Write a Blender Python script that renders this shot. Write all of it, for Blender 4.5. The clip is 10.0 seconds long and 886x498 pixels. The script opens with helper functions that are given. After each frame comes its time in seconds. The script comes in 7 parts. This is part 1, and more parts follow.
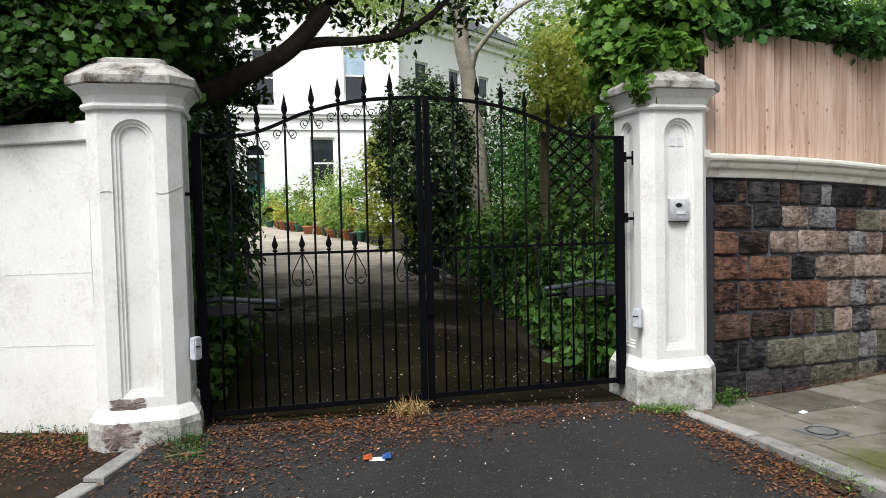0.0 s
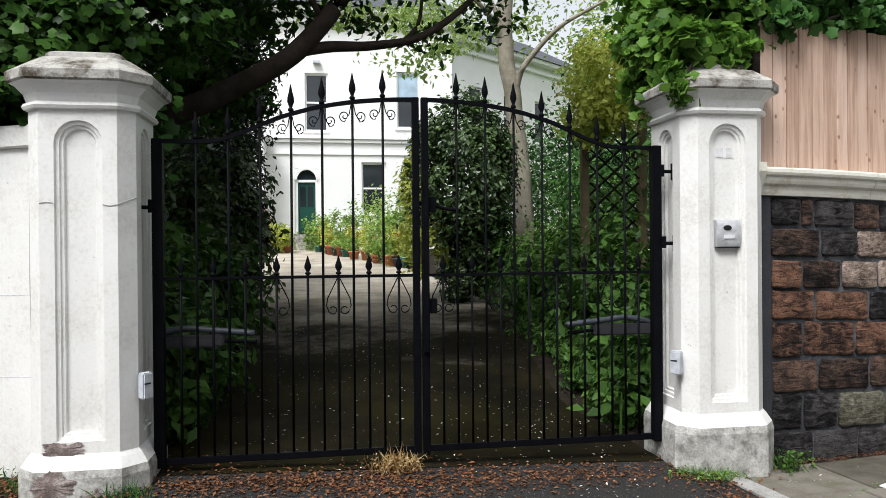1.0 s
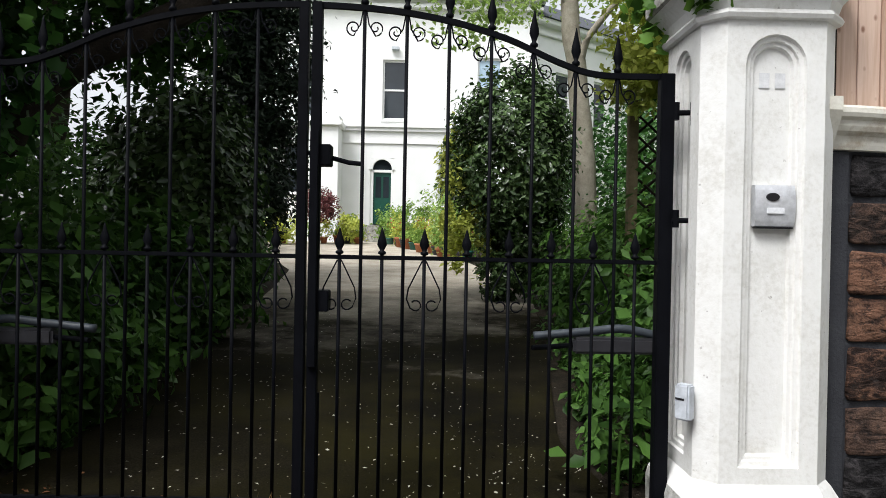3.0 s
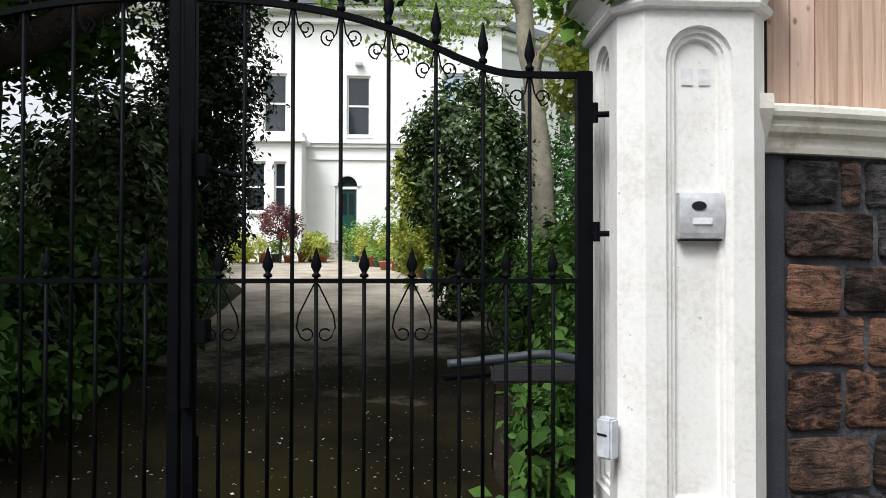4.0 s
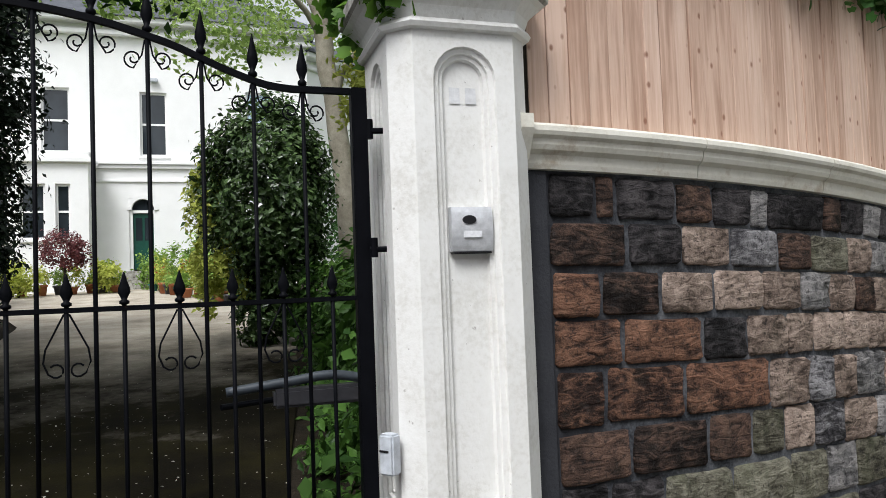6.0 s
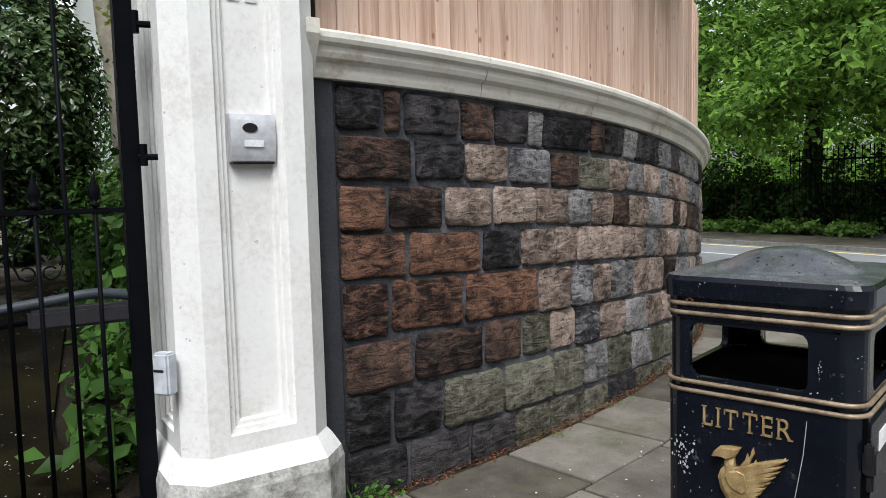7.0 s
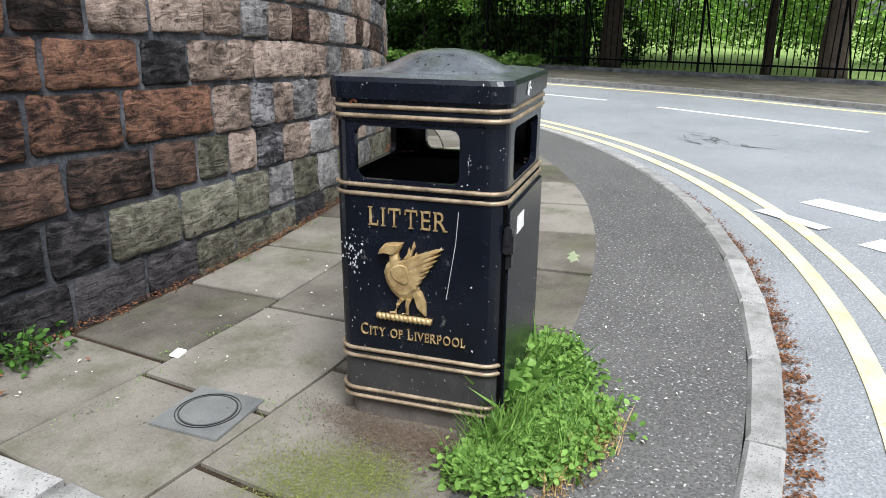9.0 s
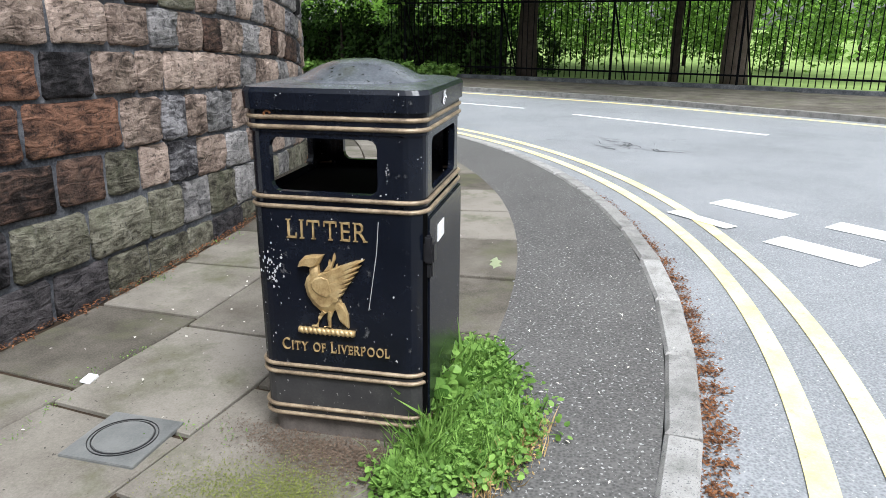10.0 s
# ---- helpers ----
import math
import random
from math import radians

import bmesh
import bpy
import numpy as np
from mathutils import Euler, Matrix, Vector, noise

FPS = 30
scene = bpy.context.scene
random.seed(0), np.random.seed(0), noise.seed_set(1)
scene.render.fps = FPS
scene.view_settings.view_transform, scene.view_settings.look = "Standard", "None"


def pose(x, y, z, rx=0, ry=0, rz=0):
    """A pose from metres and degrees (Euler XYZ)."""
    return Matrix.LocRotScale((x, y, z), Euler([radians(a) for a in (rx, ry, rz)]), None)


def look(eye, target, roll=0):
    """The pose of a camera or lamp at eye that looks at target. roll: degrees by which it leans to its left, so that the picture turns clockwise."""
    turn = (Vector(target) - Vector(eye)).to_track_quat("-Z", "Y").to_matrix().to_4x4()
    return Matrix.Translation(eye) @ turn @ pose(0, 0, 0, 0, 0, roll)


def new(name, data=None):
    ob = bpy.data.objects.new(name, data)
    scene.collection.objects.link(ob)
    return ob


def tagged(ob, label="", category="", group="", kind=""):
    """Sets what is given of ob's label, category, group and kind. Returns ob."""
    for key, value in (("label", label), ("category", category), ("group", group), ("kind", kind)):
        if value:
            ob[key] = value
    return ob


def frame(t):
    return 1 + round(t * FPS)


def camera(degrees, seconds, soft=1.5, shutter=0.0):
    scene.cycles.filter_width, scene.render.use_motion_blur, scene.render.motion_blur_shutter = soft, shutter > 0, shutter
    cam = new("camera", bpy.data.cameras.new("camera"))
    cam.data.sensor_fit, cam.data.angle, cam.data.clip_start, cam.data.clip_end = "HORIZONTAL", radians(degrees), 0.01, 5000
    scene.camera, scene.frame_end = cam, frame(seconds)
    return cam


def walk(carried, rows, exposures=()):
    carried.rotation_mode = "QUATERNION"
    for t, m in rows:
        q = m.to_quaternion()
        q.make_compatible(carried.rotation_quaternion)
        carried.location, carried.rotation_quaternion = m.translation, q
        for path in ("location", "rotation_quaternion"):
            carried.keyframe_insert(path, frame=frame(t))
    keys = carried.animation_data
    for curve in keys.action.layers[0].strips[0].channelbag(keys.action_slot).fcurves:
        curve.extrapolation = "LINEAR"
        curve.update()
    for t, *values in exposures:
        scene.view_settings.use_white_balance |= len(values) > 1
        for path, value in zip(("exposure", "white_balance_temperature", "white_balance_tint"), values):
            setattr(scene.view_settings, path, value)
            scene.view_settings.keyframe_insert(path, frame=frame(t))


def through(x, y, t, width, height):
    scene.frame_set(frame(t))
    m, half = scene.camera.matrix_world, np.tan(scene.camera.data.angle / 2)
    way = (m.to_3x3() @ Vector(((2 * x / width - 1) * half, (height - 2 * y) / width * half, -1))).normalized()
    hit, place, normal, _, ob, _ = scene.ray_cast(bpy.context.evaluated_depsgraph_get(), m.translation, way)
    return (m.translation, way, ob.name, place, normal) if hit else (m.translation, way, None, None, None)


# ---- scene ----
cam = camera(63.6, 10.0, 0.8)
PATH = [
    (0, (-0.409, 0.282, 1.31), (0.07, 2.222, 1.222), -1.3),
    (0.5, (-0.093, 0.618, 1.306), (0.297, 2.579, 1.265), -0.6),
    (1, (0.136, 0.926, 1.262), (0.45, 2.901, 1.255), -0.5),
    (1.5, (0.399, 1.243, 1.226), (0.571, 3.235, 1.247), -0.7),
    (2, (0.681, 1.549, 1.199), (0.732, 3.547, 1.147), 0.6),
    (2.2, (0.774, 1.696, 1.185), (0.81, 3.695, 1.135), 1.0),
    (3.5, (1.433, 2.405, 1.149), (1.467, 4.405, 1.159), 1.1),
    (4, (1.527, 2.523, 1.168), (1.629, 4.52, 1.199), 0.1),
    (4.5, (1.574, 2.55, 1.171), (1.774, 4.539, 1.243), -0.1),
    (5, (1.608, 2.57, 1.171), (1.899, 4.547, 1.267), -0.6),
    (5.2, (1.619, 2.573, 1.168), (1.946, 4.544, 1.266), -1.0),
    (6.3, (1.685, 2.537, 1.148), (2.434, 4.391, 1.201), -1.9),
    (6.5, (1.692, 2.544, 1.149), (2.538, 4.357, 1.149), -1.4),
    (7, (1.722, 2.544, 1.133), (2.825, 4.204, 0.966), -1.4),
    (7.5, (1.768, 2.534, 1.101), (3.053, 4.031, 0.772), -1.2),
    (8, (1.802, 2.533, 1.07), (3.227, 3.853, 0.593), -0.5),
    (8.5, (1.826, 2.536, 1.048), (3.351, 3.702, 0.487), 0.3),
    (9, (1.845, 2.527, 1.034), (3.446, 3.553, 0.414), 0.5),
    (9.5, (1.853, 2.516, 1.029), (3.526, 3.419, 0.409), 0.5),
    (10, (1.855, 2.517, 1.032), (3.565, 3.367, 0.439), 0.4),
]
walk(cam, [(t, look(eye, target, roll)) for t, eye, target, roll in PATH], [(0, 0.75, 6350, 10), (2.0, 0.75, 6350, 10), (4.5, 0.72, 6350, 10), (6.5, 0.58, 6250, 10), (8.0, 1.01, 6150, 10), (10.0, 1.2, 6080, 10)])

# ---- world and light: a bright overcast afternoon ----
world = bpy.data.worlds.new("sky")
scene.world = world
world.use_nodes = True
wn = world.node_tree
sky = wn.nodes.new("ShaderNodeTexSky")
sky.sky_type = "NISHITA"
sky.sun_disc = False
sky.sun_elevation = radians(58)
sky.sun_rotation = radians(225)
sky.air_density, sky.dust_density, sky.ozone_density = 1.0, 4.0, 1.0
grey = wn.nodes.new("ShaderNodeHueSaturation")
grey.inputs["Saturation"].default_value = 0.16
wn.links.new(sky.outputs[0], grey.inputs["Color"])
wn.links.new(grey.outputs[0], wn.nodes["Background"].inputs[0])
wn.nodes["Background"].inputs[1].default_value = 0.15
sun = new("sun", bpy.data.lights.new("sun", "SUN"))
sun.data.energy = 1.75
sun.data.angle = radians(22)
sun.data.color = (1.0, 0.99, 0.97)
sun.matrix_world = look((-9, -12.5, 22), (0, 0, 0))

# ---- materials ----
def material(name):
    m = bpy.data.materials.new(name)
    m.use_nodes = True
    nt = m.node_tree
    return m, nt, nt.nodes["Principled BSDF"]


def nd(nt, kind, **values):
    n = nt.nodes.new(kind)
    for k, v in values.items():
        n.inputs[k].default_value = v
    return n


def ramp(nt, fac, stops):
    r = nt.nodes.new("ShaderNodeValToRGB")
    while len(r.color_ramp.elements) < len(stops):
        r.color_ramp.elements.new(0.5)
    for e, (p, c) in zip(r.color_ramp.elements, stops):
        e.position = p
        e.color = (c[0], c[1], c[2], 1)
    nt.links.new(fac, r.inputs[0])
    return r.outputs[0]


def noise_tex(nt, scale, detail=6.0, rough=0.6, vec=None):
    n = nd(nt, "ShaderNodeTexNoise", Scale=scale, Detail=detail, Roughness=rough)
    if vec is not None:
        nt.links.new(vec, n.inputs["Vector"])
    return n.outputs["Fac"]


def where(nt):
    return nt.nodes.new("ShaderNodeNewGeometry").outputs["Position"]


def mixc(nt, fac, a, b, mode="MIX"):
    n = nt.nodes.new("ShaderNodeMix")
    n.data_type, n.blend_type = "RGBA", mode
    for sock, v in ((n.inputs[0], fac), (n.inputs[6], a), (n.inputs[7], b)):
        if isinstance(v, (int, float)):
            sock.default_value = v
        elif isinstance(v, tuple):
            sock.default_value = (v[0], v[1], v[2], 1)
        else:
            nt.links.new(v, sock)
    return n.outputs[2]


def mathn(nt, op, a, b=0.0):
    n = nt.nodes.new("ShaderNodeMath")
    n.operation = op
    for sock, v in zip(n.inputs, (a, b)):
        if isinstance(v, (int, float)):
            sock.default_value = v
        else:
            nt.links.new(v, sock)
    return n.outputs[0]


def bump(nt, bs, height, strength=0.3, distance=0.01):
    b = nd(nt, "ShaderNodeBump", Strength=strength, Distance=distance)
    nt.links.new(height, b.inputs["Height"])
    nt.links.new(b.outputs[0], bs.inputs["Normal"])


def rough_mat(name, stops, scale=6.0, fine=60.0, roughness=0.85, strength=0.35, distance=0.01, metallic=0.0, stain=None, stain_scale=1.3, rand=0.0, speck=None):
    """A worn matt surface: broad tone, fine grain, and stains or specks with their own shapes."""
    m, nt, bs = material(name)
    p = where(nt)
    broad, grain = noise_tex(nt, scale, 5, 0.6, p), noise_tex(nt, fine, 4, 0.7, p)
    f = mathn(nt, "ADD", mathn(nt, "MULTIPLY", broad, 0.65), mathn(nt, "MULTIPLY", grain, 0.35))
    if rand:
        info = nt.nodes.new("ShaderNodeObjectInfo").outputs["Random"]
        f = mathn(nt, "ADD", f, mathn(nt, "MULTIPLY", mathn(nt, "SUBTRACT", info, 0.5), rand))
    c = ramp(nt, f, stops)
    if stain:
        s = ramp(nt, noise_tex(nt, stain_scale, 8, 0.7, p), [(stain[1], (0, 0, 0)), (stain[2], (1, 1, 1))])
        c = mixc(nt, s, c, stain[0])
    if speck:
        s = ramp(nt, noise_tex(nt, speck[1], 2, 0.5, p), [(speck[2], (0, 0, 0)), (speck[2] + 0.03, (1, 1, 1))])
        c = mixc(nt, s, c, speck[0])
    nt.links.new(c, bs.inputs["Base Color"])
    bs.inputs["Roughness"].default_value = roughness
    bs.inputs["Metallic"].default_value = metallic
    bs.inputs["Specular IOR Level"].default_value = 0.15 if roughness > 0.7 else 0.4
    bump(nt, bs, f, strength, distance)
    if roughness >= 0.75:
        bs.inputs["Specular IOR Level"].default_value = 0.12
    return m


def leaf_mat(name, dark, light, gloss=0.45, through=0.35):
    m, nt, bs = material(name)
    g = nt.nodes.new("ShaderNodeNewGeometry")
    f = mathn(nt, "ADD", mathn(nt, "MULTIPLY", g.outputs["Random Per Island"], 0.7), mathn(nt, "MULTIPLY", noise_tex(nt, 1.7, 3, 0.5, g.outputs["Position"]), 0.45))
    c = ramp(nt, f, [(0.12, dark), (0.95, light)])
    nt.links.new(c, bs.inputs["Base Color"])
    bs.inputs["Roughness"].default_value = gloss
    bs.inputs["Specular IOR Level"].default_value = 0.4 if gloss < 0.3 else 0.16
    tr = nt.nodes.new("ShaderNodeBsdfTranslucent")
    nt.links.new(c, tr.inputs["Color"])
    mx = nt.nodes.new("ShaderNodeMixShader")
    mx.inputs[0].default_value = through
    nt.links.new(bs.outputs[0], mx.inputs[1])
    nt.links.new(tr.outputs[0], mx.inputs[2])
    nt.links.new(mx.outputs[0], nt.nodes["Material Output"].inputs[0])
    return m


def plain(name, col, roughness=0.5, metallic=0.0):
    m, nt, bs = material(name)
    p = where(nt)
    c = ramp(nt, noise_tex(nt, 25, 6, 0.65, p), [(0.3, tuple(v * 0.75 for v in col)), (0.7, tuple(min(1, v * 1.15) for v in col))])
    nt.links.new(c, bs.inputs["Base Color"])
    bs.inputs["Roughness"].default_value = roughness
    bs.inputs["Metallic"].default_value = metallic
    bump(nt, bs, noise_tex(nt, 90, 4, 0.6, p), 0.15, 0.003)
    return m


def stucco_mat():
    """White masonry paint: faint yellowing, flecks and washes of dirt."""
    m, nt, bs = material("white_masonry_paint")
    p = where(nt)
    f = mathn(nt, "ADD", mathn(nt, "MULTIPLY", noise_tex(nt, 3, 7, 0.65, p), 0.6), mathn(nt, "MULTIPLY", noise_tex(nt, 45, 4, 0.6, p), 0.4))
    c = ramp(nt, f, [(0.3, (0.56, 0.545, 0.5)), (0.5, (0.73, 0.725, 0.7)), (0.75, (0.79, 0.79, 0.775))])
    flecks = ramp(nt, noise_tex(nt, 38, 3, 0.6, p), [(0.70, (0, 0, 0)), (0.74, (1, 1, 1))])
    c = mixc(nt, mathn(nt, "MULTIPLY", flecks, 0.55), c, (0.22, 0.2, 0.17))
    wash = ramp(nt, noise_tex(nt, 5, 8, 0.72, p), [(0.52, (0, 0, 0)), (0.72, (1, 1, 1))])
    c = mixc(nt, mathn(nt, "MULTIPLY", wash, 0.16), c, (0.42, 0.4, 0.35))
    nt.links.new(c, bs.inputs["Base Color"])
    bs.inputs["Roughness"].default_value = 0.75
    bump(nt, bs, f, 0.35, 0.012)
    return m


def sandstone_mat(name, low, high, relief, lichen=0.25, algae=0.3):
    """One kind of sandstone block: two tones, painted as lit ridges and shaded troughs of the tooling, with pits,
    lichen and algae.
    """
    m, nt, bs = material(name)
    p = where(nt)
    info = nt.nodes.new("ShaderNodeObjectInfo").outputs["Random"]
    own = nt.nodes.new("ShaderNodeVectorMath")
    cmb = nt.nodes.new("ShaderNodeCombineXYZ")
    for q in range(3):
        nt.links.new(mathn(nt, "MULTIPLY", info, (37, 19, 53)[q]), cmb.inputs[q])
    nt.links.new(p, own.inputs[0])
    nt.links.new(cmb.outputs[0], own.inputs[1])
    streak = nd(nt, "ShaderNodeMapping", Scale=(9, 9, 25))
    nt.links.new(own.outputs[0], streak.inputs[0])
    tool = nd(nt, "ShaderNodeTexNoise", Scale=1.0, Detail=3.0, Roughness=0.55, Distortion=1.3)
    nt.links.new(streak.outputs[0], tool.inputs["Vector"])
    pick = tool.outputs["Fac"]
    blot = noise_tex(nt, 9, 6, 0.65, own.outputs[0])
    grain = noise_tex(nt, 120, 4, 0.7, p)
    f = mathn(nt, "ADD", mathn(nt, "MULTIPLY", pick, 0.42), mathn(nt, "ADD", mathn(nt, "MULTIPLY", blot, 0.4), mathn(nt, "MULTIPLY", grain, 0.18)))
    tint = mathn(nt, "ADD", f, mathn(nt, "MULTIPLY", mathn(nt, "SUBTRACT", info, 0.5), 0.1))
    mean = tuple((a + b) / 2 for a, b in zip(low, high))
    # low values paint trough shade, high values lit ridges, in step with the bump
    c = ramp(nt, tint, [(0.37, tuple(v * 0.3 for v in low)), (0.455, low), (0.525, mean), (0.6, high), (0.69, tuple(min(0.7, v * 1.25) for v in high))])
    lich = ramp(nt, noise_tex(nt, 17, 7, 0.7, own.outputs[0]), [(0.58, (0, 0, 0)), (0.7, (1, 1, 1))])
    c = mixc(nt, mathn(nt, "MULTIPLY", lich, lichen), c, (0.32, 0.31, 0.3))
    pits = ramp(nt, noise_tex(nt, 42, 5, 0.7, p), [(0.36, (1, 1, 1)), (0.45, (0, 0, 0))])
    c = mixc(nt, mathn(nt, "MULTIPLY", pits, 0.75), c, (0.018, 0.017, 0.017))
    alg = ramp(nt, noise_tex(nt, 6, 6, 0.7, own.outputs[0]), [(0.5, (0, 0, 0)), (0.66, (1, 1, 1))])
    c = mixc(nt, mathn(nt, "MULTIPLY", alg, algae), c, (0.11, 0.115, 0.075))
    nt.links.new(c, bs.inputs["Base Color"])
    bs.inputs["Roughness"].default_value = 0.88
    bs.inputs["Specular IOR Level"].default_value = 0.1
    bump(nt, bs, f, relief, 0.04)
    return m


def board_mat():
    """Unpainted softwood boards with long grain, knots and weathering."""
    m, nt, bs = material("fence_softwood")
    co = nt.nodes.new("ShaderNodeTexCoord").outputs["Object"]
    info = nt.nodes.new("ShaderNodeObjectInfo").outputs["Random"]
    cmb = nt.nodes.new("ShaderNodeCombineXYZ")
    nt.links.new(mathn(nt, "MULTIPLY", info, 40), cmb.inputs[0])
    nt.links.new(mathn(nt, "MULTIPLY", info, 23), cmb.inputs[2])
    add = nt.nodes.new("ShaderNodeVectorMath")
    nt.links.new(co, add.inputs[0])
    nt.links.new(cmb.outputs[0], add.inputs[1])
    mp = nd(nt, "ShaderNodeMapping", Scale=(45, 45, 2.2))
    nt.links.new(add.outputs[0], mp.inputs[0])
    grain = noise_tex(nt, 1.0, 5, 0.6, mp.outputs[0])
    c = ramp(nt, mathn(nt, "ADD", grain, mathn(nt, "MULTIPLY", mathn(nt, "SUBTRACT", info, 0.5), 0.26)), [(0.26, (0.36, 0.225, 0.16)), (0.5, (0.52, 0.36, 0.275)), (0.74, (0.62, 0.455, 0.365))])
    km = nd(nt, "ShaderNodeMapping", Scale=(13, 13, 8))
    nt.links.new(add.outputs[0], km.inputs[0])
    v = nd(nt, "ShaderNodeTexVoronoi", Scale=1.0)
    nt.links.new(km.outputs[0], v.inputs["Vector"])
    knots = ramp(nt, v.outputs["Distance"], [(0.07, (1, 1, 1)), (0.16, (0, 0, 0))])
    c = mixc(nt, mathn(nt, "MULTIPLY", knots, 0.85), c, (0.19, 0.08, 0.045))
    st = ramp(nt, noise_tex(nt, 2.2, 6, 0.7, where(nt)), [(0.5, (0, 0, 0)), (0.72, (1, 1, 1))])
    c = mixc(nt, mathn(nt, "MULTIPLY", st, 0.25), c, (0.34, 0.26, 0.21))
    nt.links.new(c, bs.inputs["Base Color"])
    bs.inputs["Roughness"].default_value = 0.8
    bump(nt, bs, grain, 0.35, 0.004)
    return m


def asphalt_mat(name, dark, light, chips, roughness=0.85, chip_at=0.66):
    m, nt, bs = material(name)
    p = where(nt)
    broad = noise_tex(nt, 0.9, 9, 0.72, p)
    v = nd(nt, "ShaderNodeTexVoronoi", Scale=95.0)
    nt.links.new(p, v.inputs["Vector"])
    f = mathn(nt, "ADD", mathn(nt, "MULTIPLY", broad, 0.6), mathn(nt, "MULTIPLY", v.outputs["Distance"], 0.55))
    c = ramp(nt, f, [(0.3, dark), (0.75, light)])
    s = ramp(nt, noise_tex(nt, 75, 2, 0.5, p), [(chip_at, (0, 0, 0)), (chip_at + 0.04, (1, 1, 1))])
    c = mixc(nt, s, c, chips)
    nt.links.new(c, bs.inputs["Base Color"])
    bs.inputs["Roughness"].default_value = roughness
    bs.inputs["Specular IOR Level"].default_value = 0.2
    bump(nt, bs, v.outputs["Distance"], 0.5, 0.006)
    return m


def glass_mat(name, tint):
    m, nt, bs = material(name)
    p = where(nt)
    c = ramp(nt, noise_tex(nt, 1.2, 3, 0.5, p), [(0.35, tint), (0.7, tuple(v * 1.8 for v in tint))])
    nt.links.new(c, bs.inputs["Base Color"])
    bs.inputs["Roughness"].default_value = 0.06
    return m


STUCCO = stucco_mat()
GRIMY = rough_mat("grimy_white_plinth", [(0.32, (0.16, 0.155, 0.14)), (0.46, (0.36, 0.355, 0.33)), (0.6, (0.55, 0.545, 0.52)), (0.75, (0.66, 0.655, 0.635))], 9, 55, 0.9, 0.6, 0.02, stain=((0.13, 0.125, 0.105), 0.5, 0.7), stain_scale=11)
STONES = {
    "K": sandstone_mat("sooty_sandstone", (0.018, 0.017, 0.018), (0.075, 0.068, 0.07), 0.9, 0.12, 0.0),
    "B": sandstone_mat("dark_brown_sandstone", (0.024, 0.018, 0.016), (0.12, 0.074, 0.056), 1.0, 0.08, 0.05),
    "O": sandstone_mat("rust_sandstone", (0.03, 0.019, 0.016), (0.2, 0.106, 0.07), 1.0, 0.08, 0.05),
    "P": sandstone_mat("buff_pink_sandstone", (0.17, 0.128, 0.105), (0.4, 0.315, 0.262), 0.8, 0.2, 0.12),
    "G": sandstone_mat("grey_sandstone", (0.11, 0.107, 0.108), (0.29, 0.277, 0.27), 0.8, 0.3, 0.1),
    "M": sandstone_mat("mottled_sandstone", (0.05, 0.048, 0.052), (0.29, 0.282, 0.288), 0.8, 0.3, 0.0),
    "N": sandstone_mat("mossy_grey_sandstone", (0.075, 0.07, 0.052), (0.21, 0.2, 0.155), 0.9, 0.25, 0.5),
}
BOARD = board_mat()
def mortar_mat():
    """Blue-grey cement pointing, darker beside the pier."""
    m, nt, bs = material("grey_mortar")
    p = where(nt)
    xyz = nt.nodes.new("ShaderNodeSeparateXYZ")
    nt.links.new(p, xyz.inputs[0])
    f = mathn(nt, "ADD", mathn(nt, "MULTIPLY", noise_tex(nt, 5, 6, 0.6, p), 0.6), mathn(nt, "MULTIPLY", noise_tex(nt, 70, 4, 0.6, p), 0.4))
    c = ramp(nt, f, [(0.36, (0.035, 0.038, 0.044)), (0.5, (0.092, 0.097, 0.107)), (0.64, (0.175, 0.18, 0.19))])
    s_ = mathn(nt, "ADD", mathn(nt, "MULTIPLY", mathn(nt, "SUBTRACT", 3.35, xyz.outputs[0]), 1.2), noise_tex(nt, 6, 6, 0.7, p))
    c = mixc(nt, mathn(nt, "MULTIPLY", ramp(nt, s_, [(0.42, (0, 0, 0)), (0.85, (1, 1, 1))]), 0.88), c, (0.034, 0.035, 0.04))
    nt.links.new(c, bs.inputs["Base Color"])
    bs.inputs["Roughness"].default_value = 0.95
    bs.inputs["Specular IOR Level"].default_value = 0.08
    bump(nt, bs, f, 0.7, 0.014)
    return m


MORTAR = mortar_mat()
CAPSTONE = rough_mat("grey_capstone", [(0.3, (0.2, 0.19, 0.17)), (0.5, (0.4, 0.39, 0.36)), (0.75, (0.52, 0.51, 0.48))], 6, 60, 0.9, 0.7, 0.02, stain=((0.075, 0.062, 0.045), 0.46, 0.64), stain_scale=7)
COPING = rough_mat("painted_coping", [(0.3, (0.46, 0.43, 0.36)), (0.5, (0.62, 0.6, 0.53)), (0.75, (0.71, 0.69, 0.63))], 4, 50, 0.8, 0.3, 0.008, stain=((0.3, 0.21, 0.125), 0.56, 0.76), stain_scale=5)
BRICKPATCH = rough_mat("bare_brick", [(0.3, (0.08, 0.066, 0.062)), (0.5, (0.22, 0.175, 0.162)), (0.7, (0.45, 0.42, 0.4))], 14, 80, 0.95, 0.8, 0.02)
IRON = rough_mat("black_gate_paint", [(0.3, (0.002, 0.0022, 0.003)), (0.7, (0.005, 0.0055, 0.0075))], 12, 120, 0.5, 0.2, 0.002, stain=((0.025, 0.015, 0.011), 0.68, 0.76), stain_scale=22)
IRON.node_tree.nodes["Principled BSDF"].inputs["Specular IOR Level"].default_value = 0.04
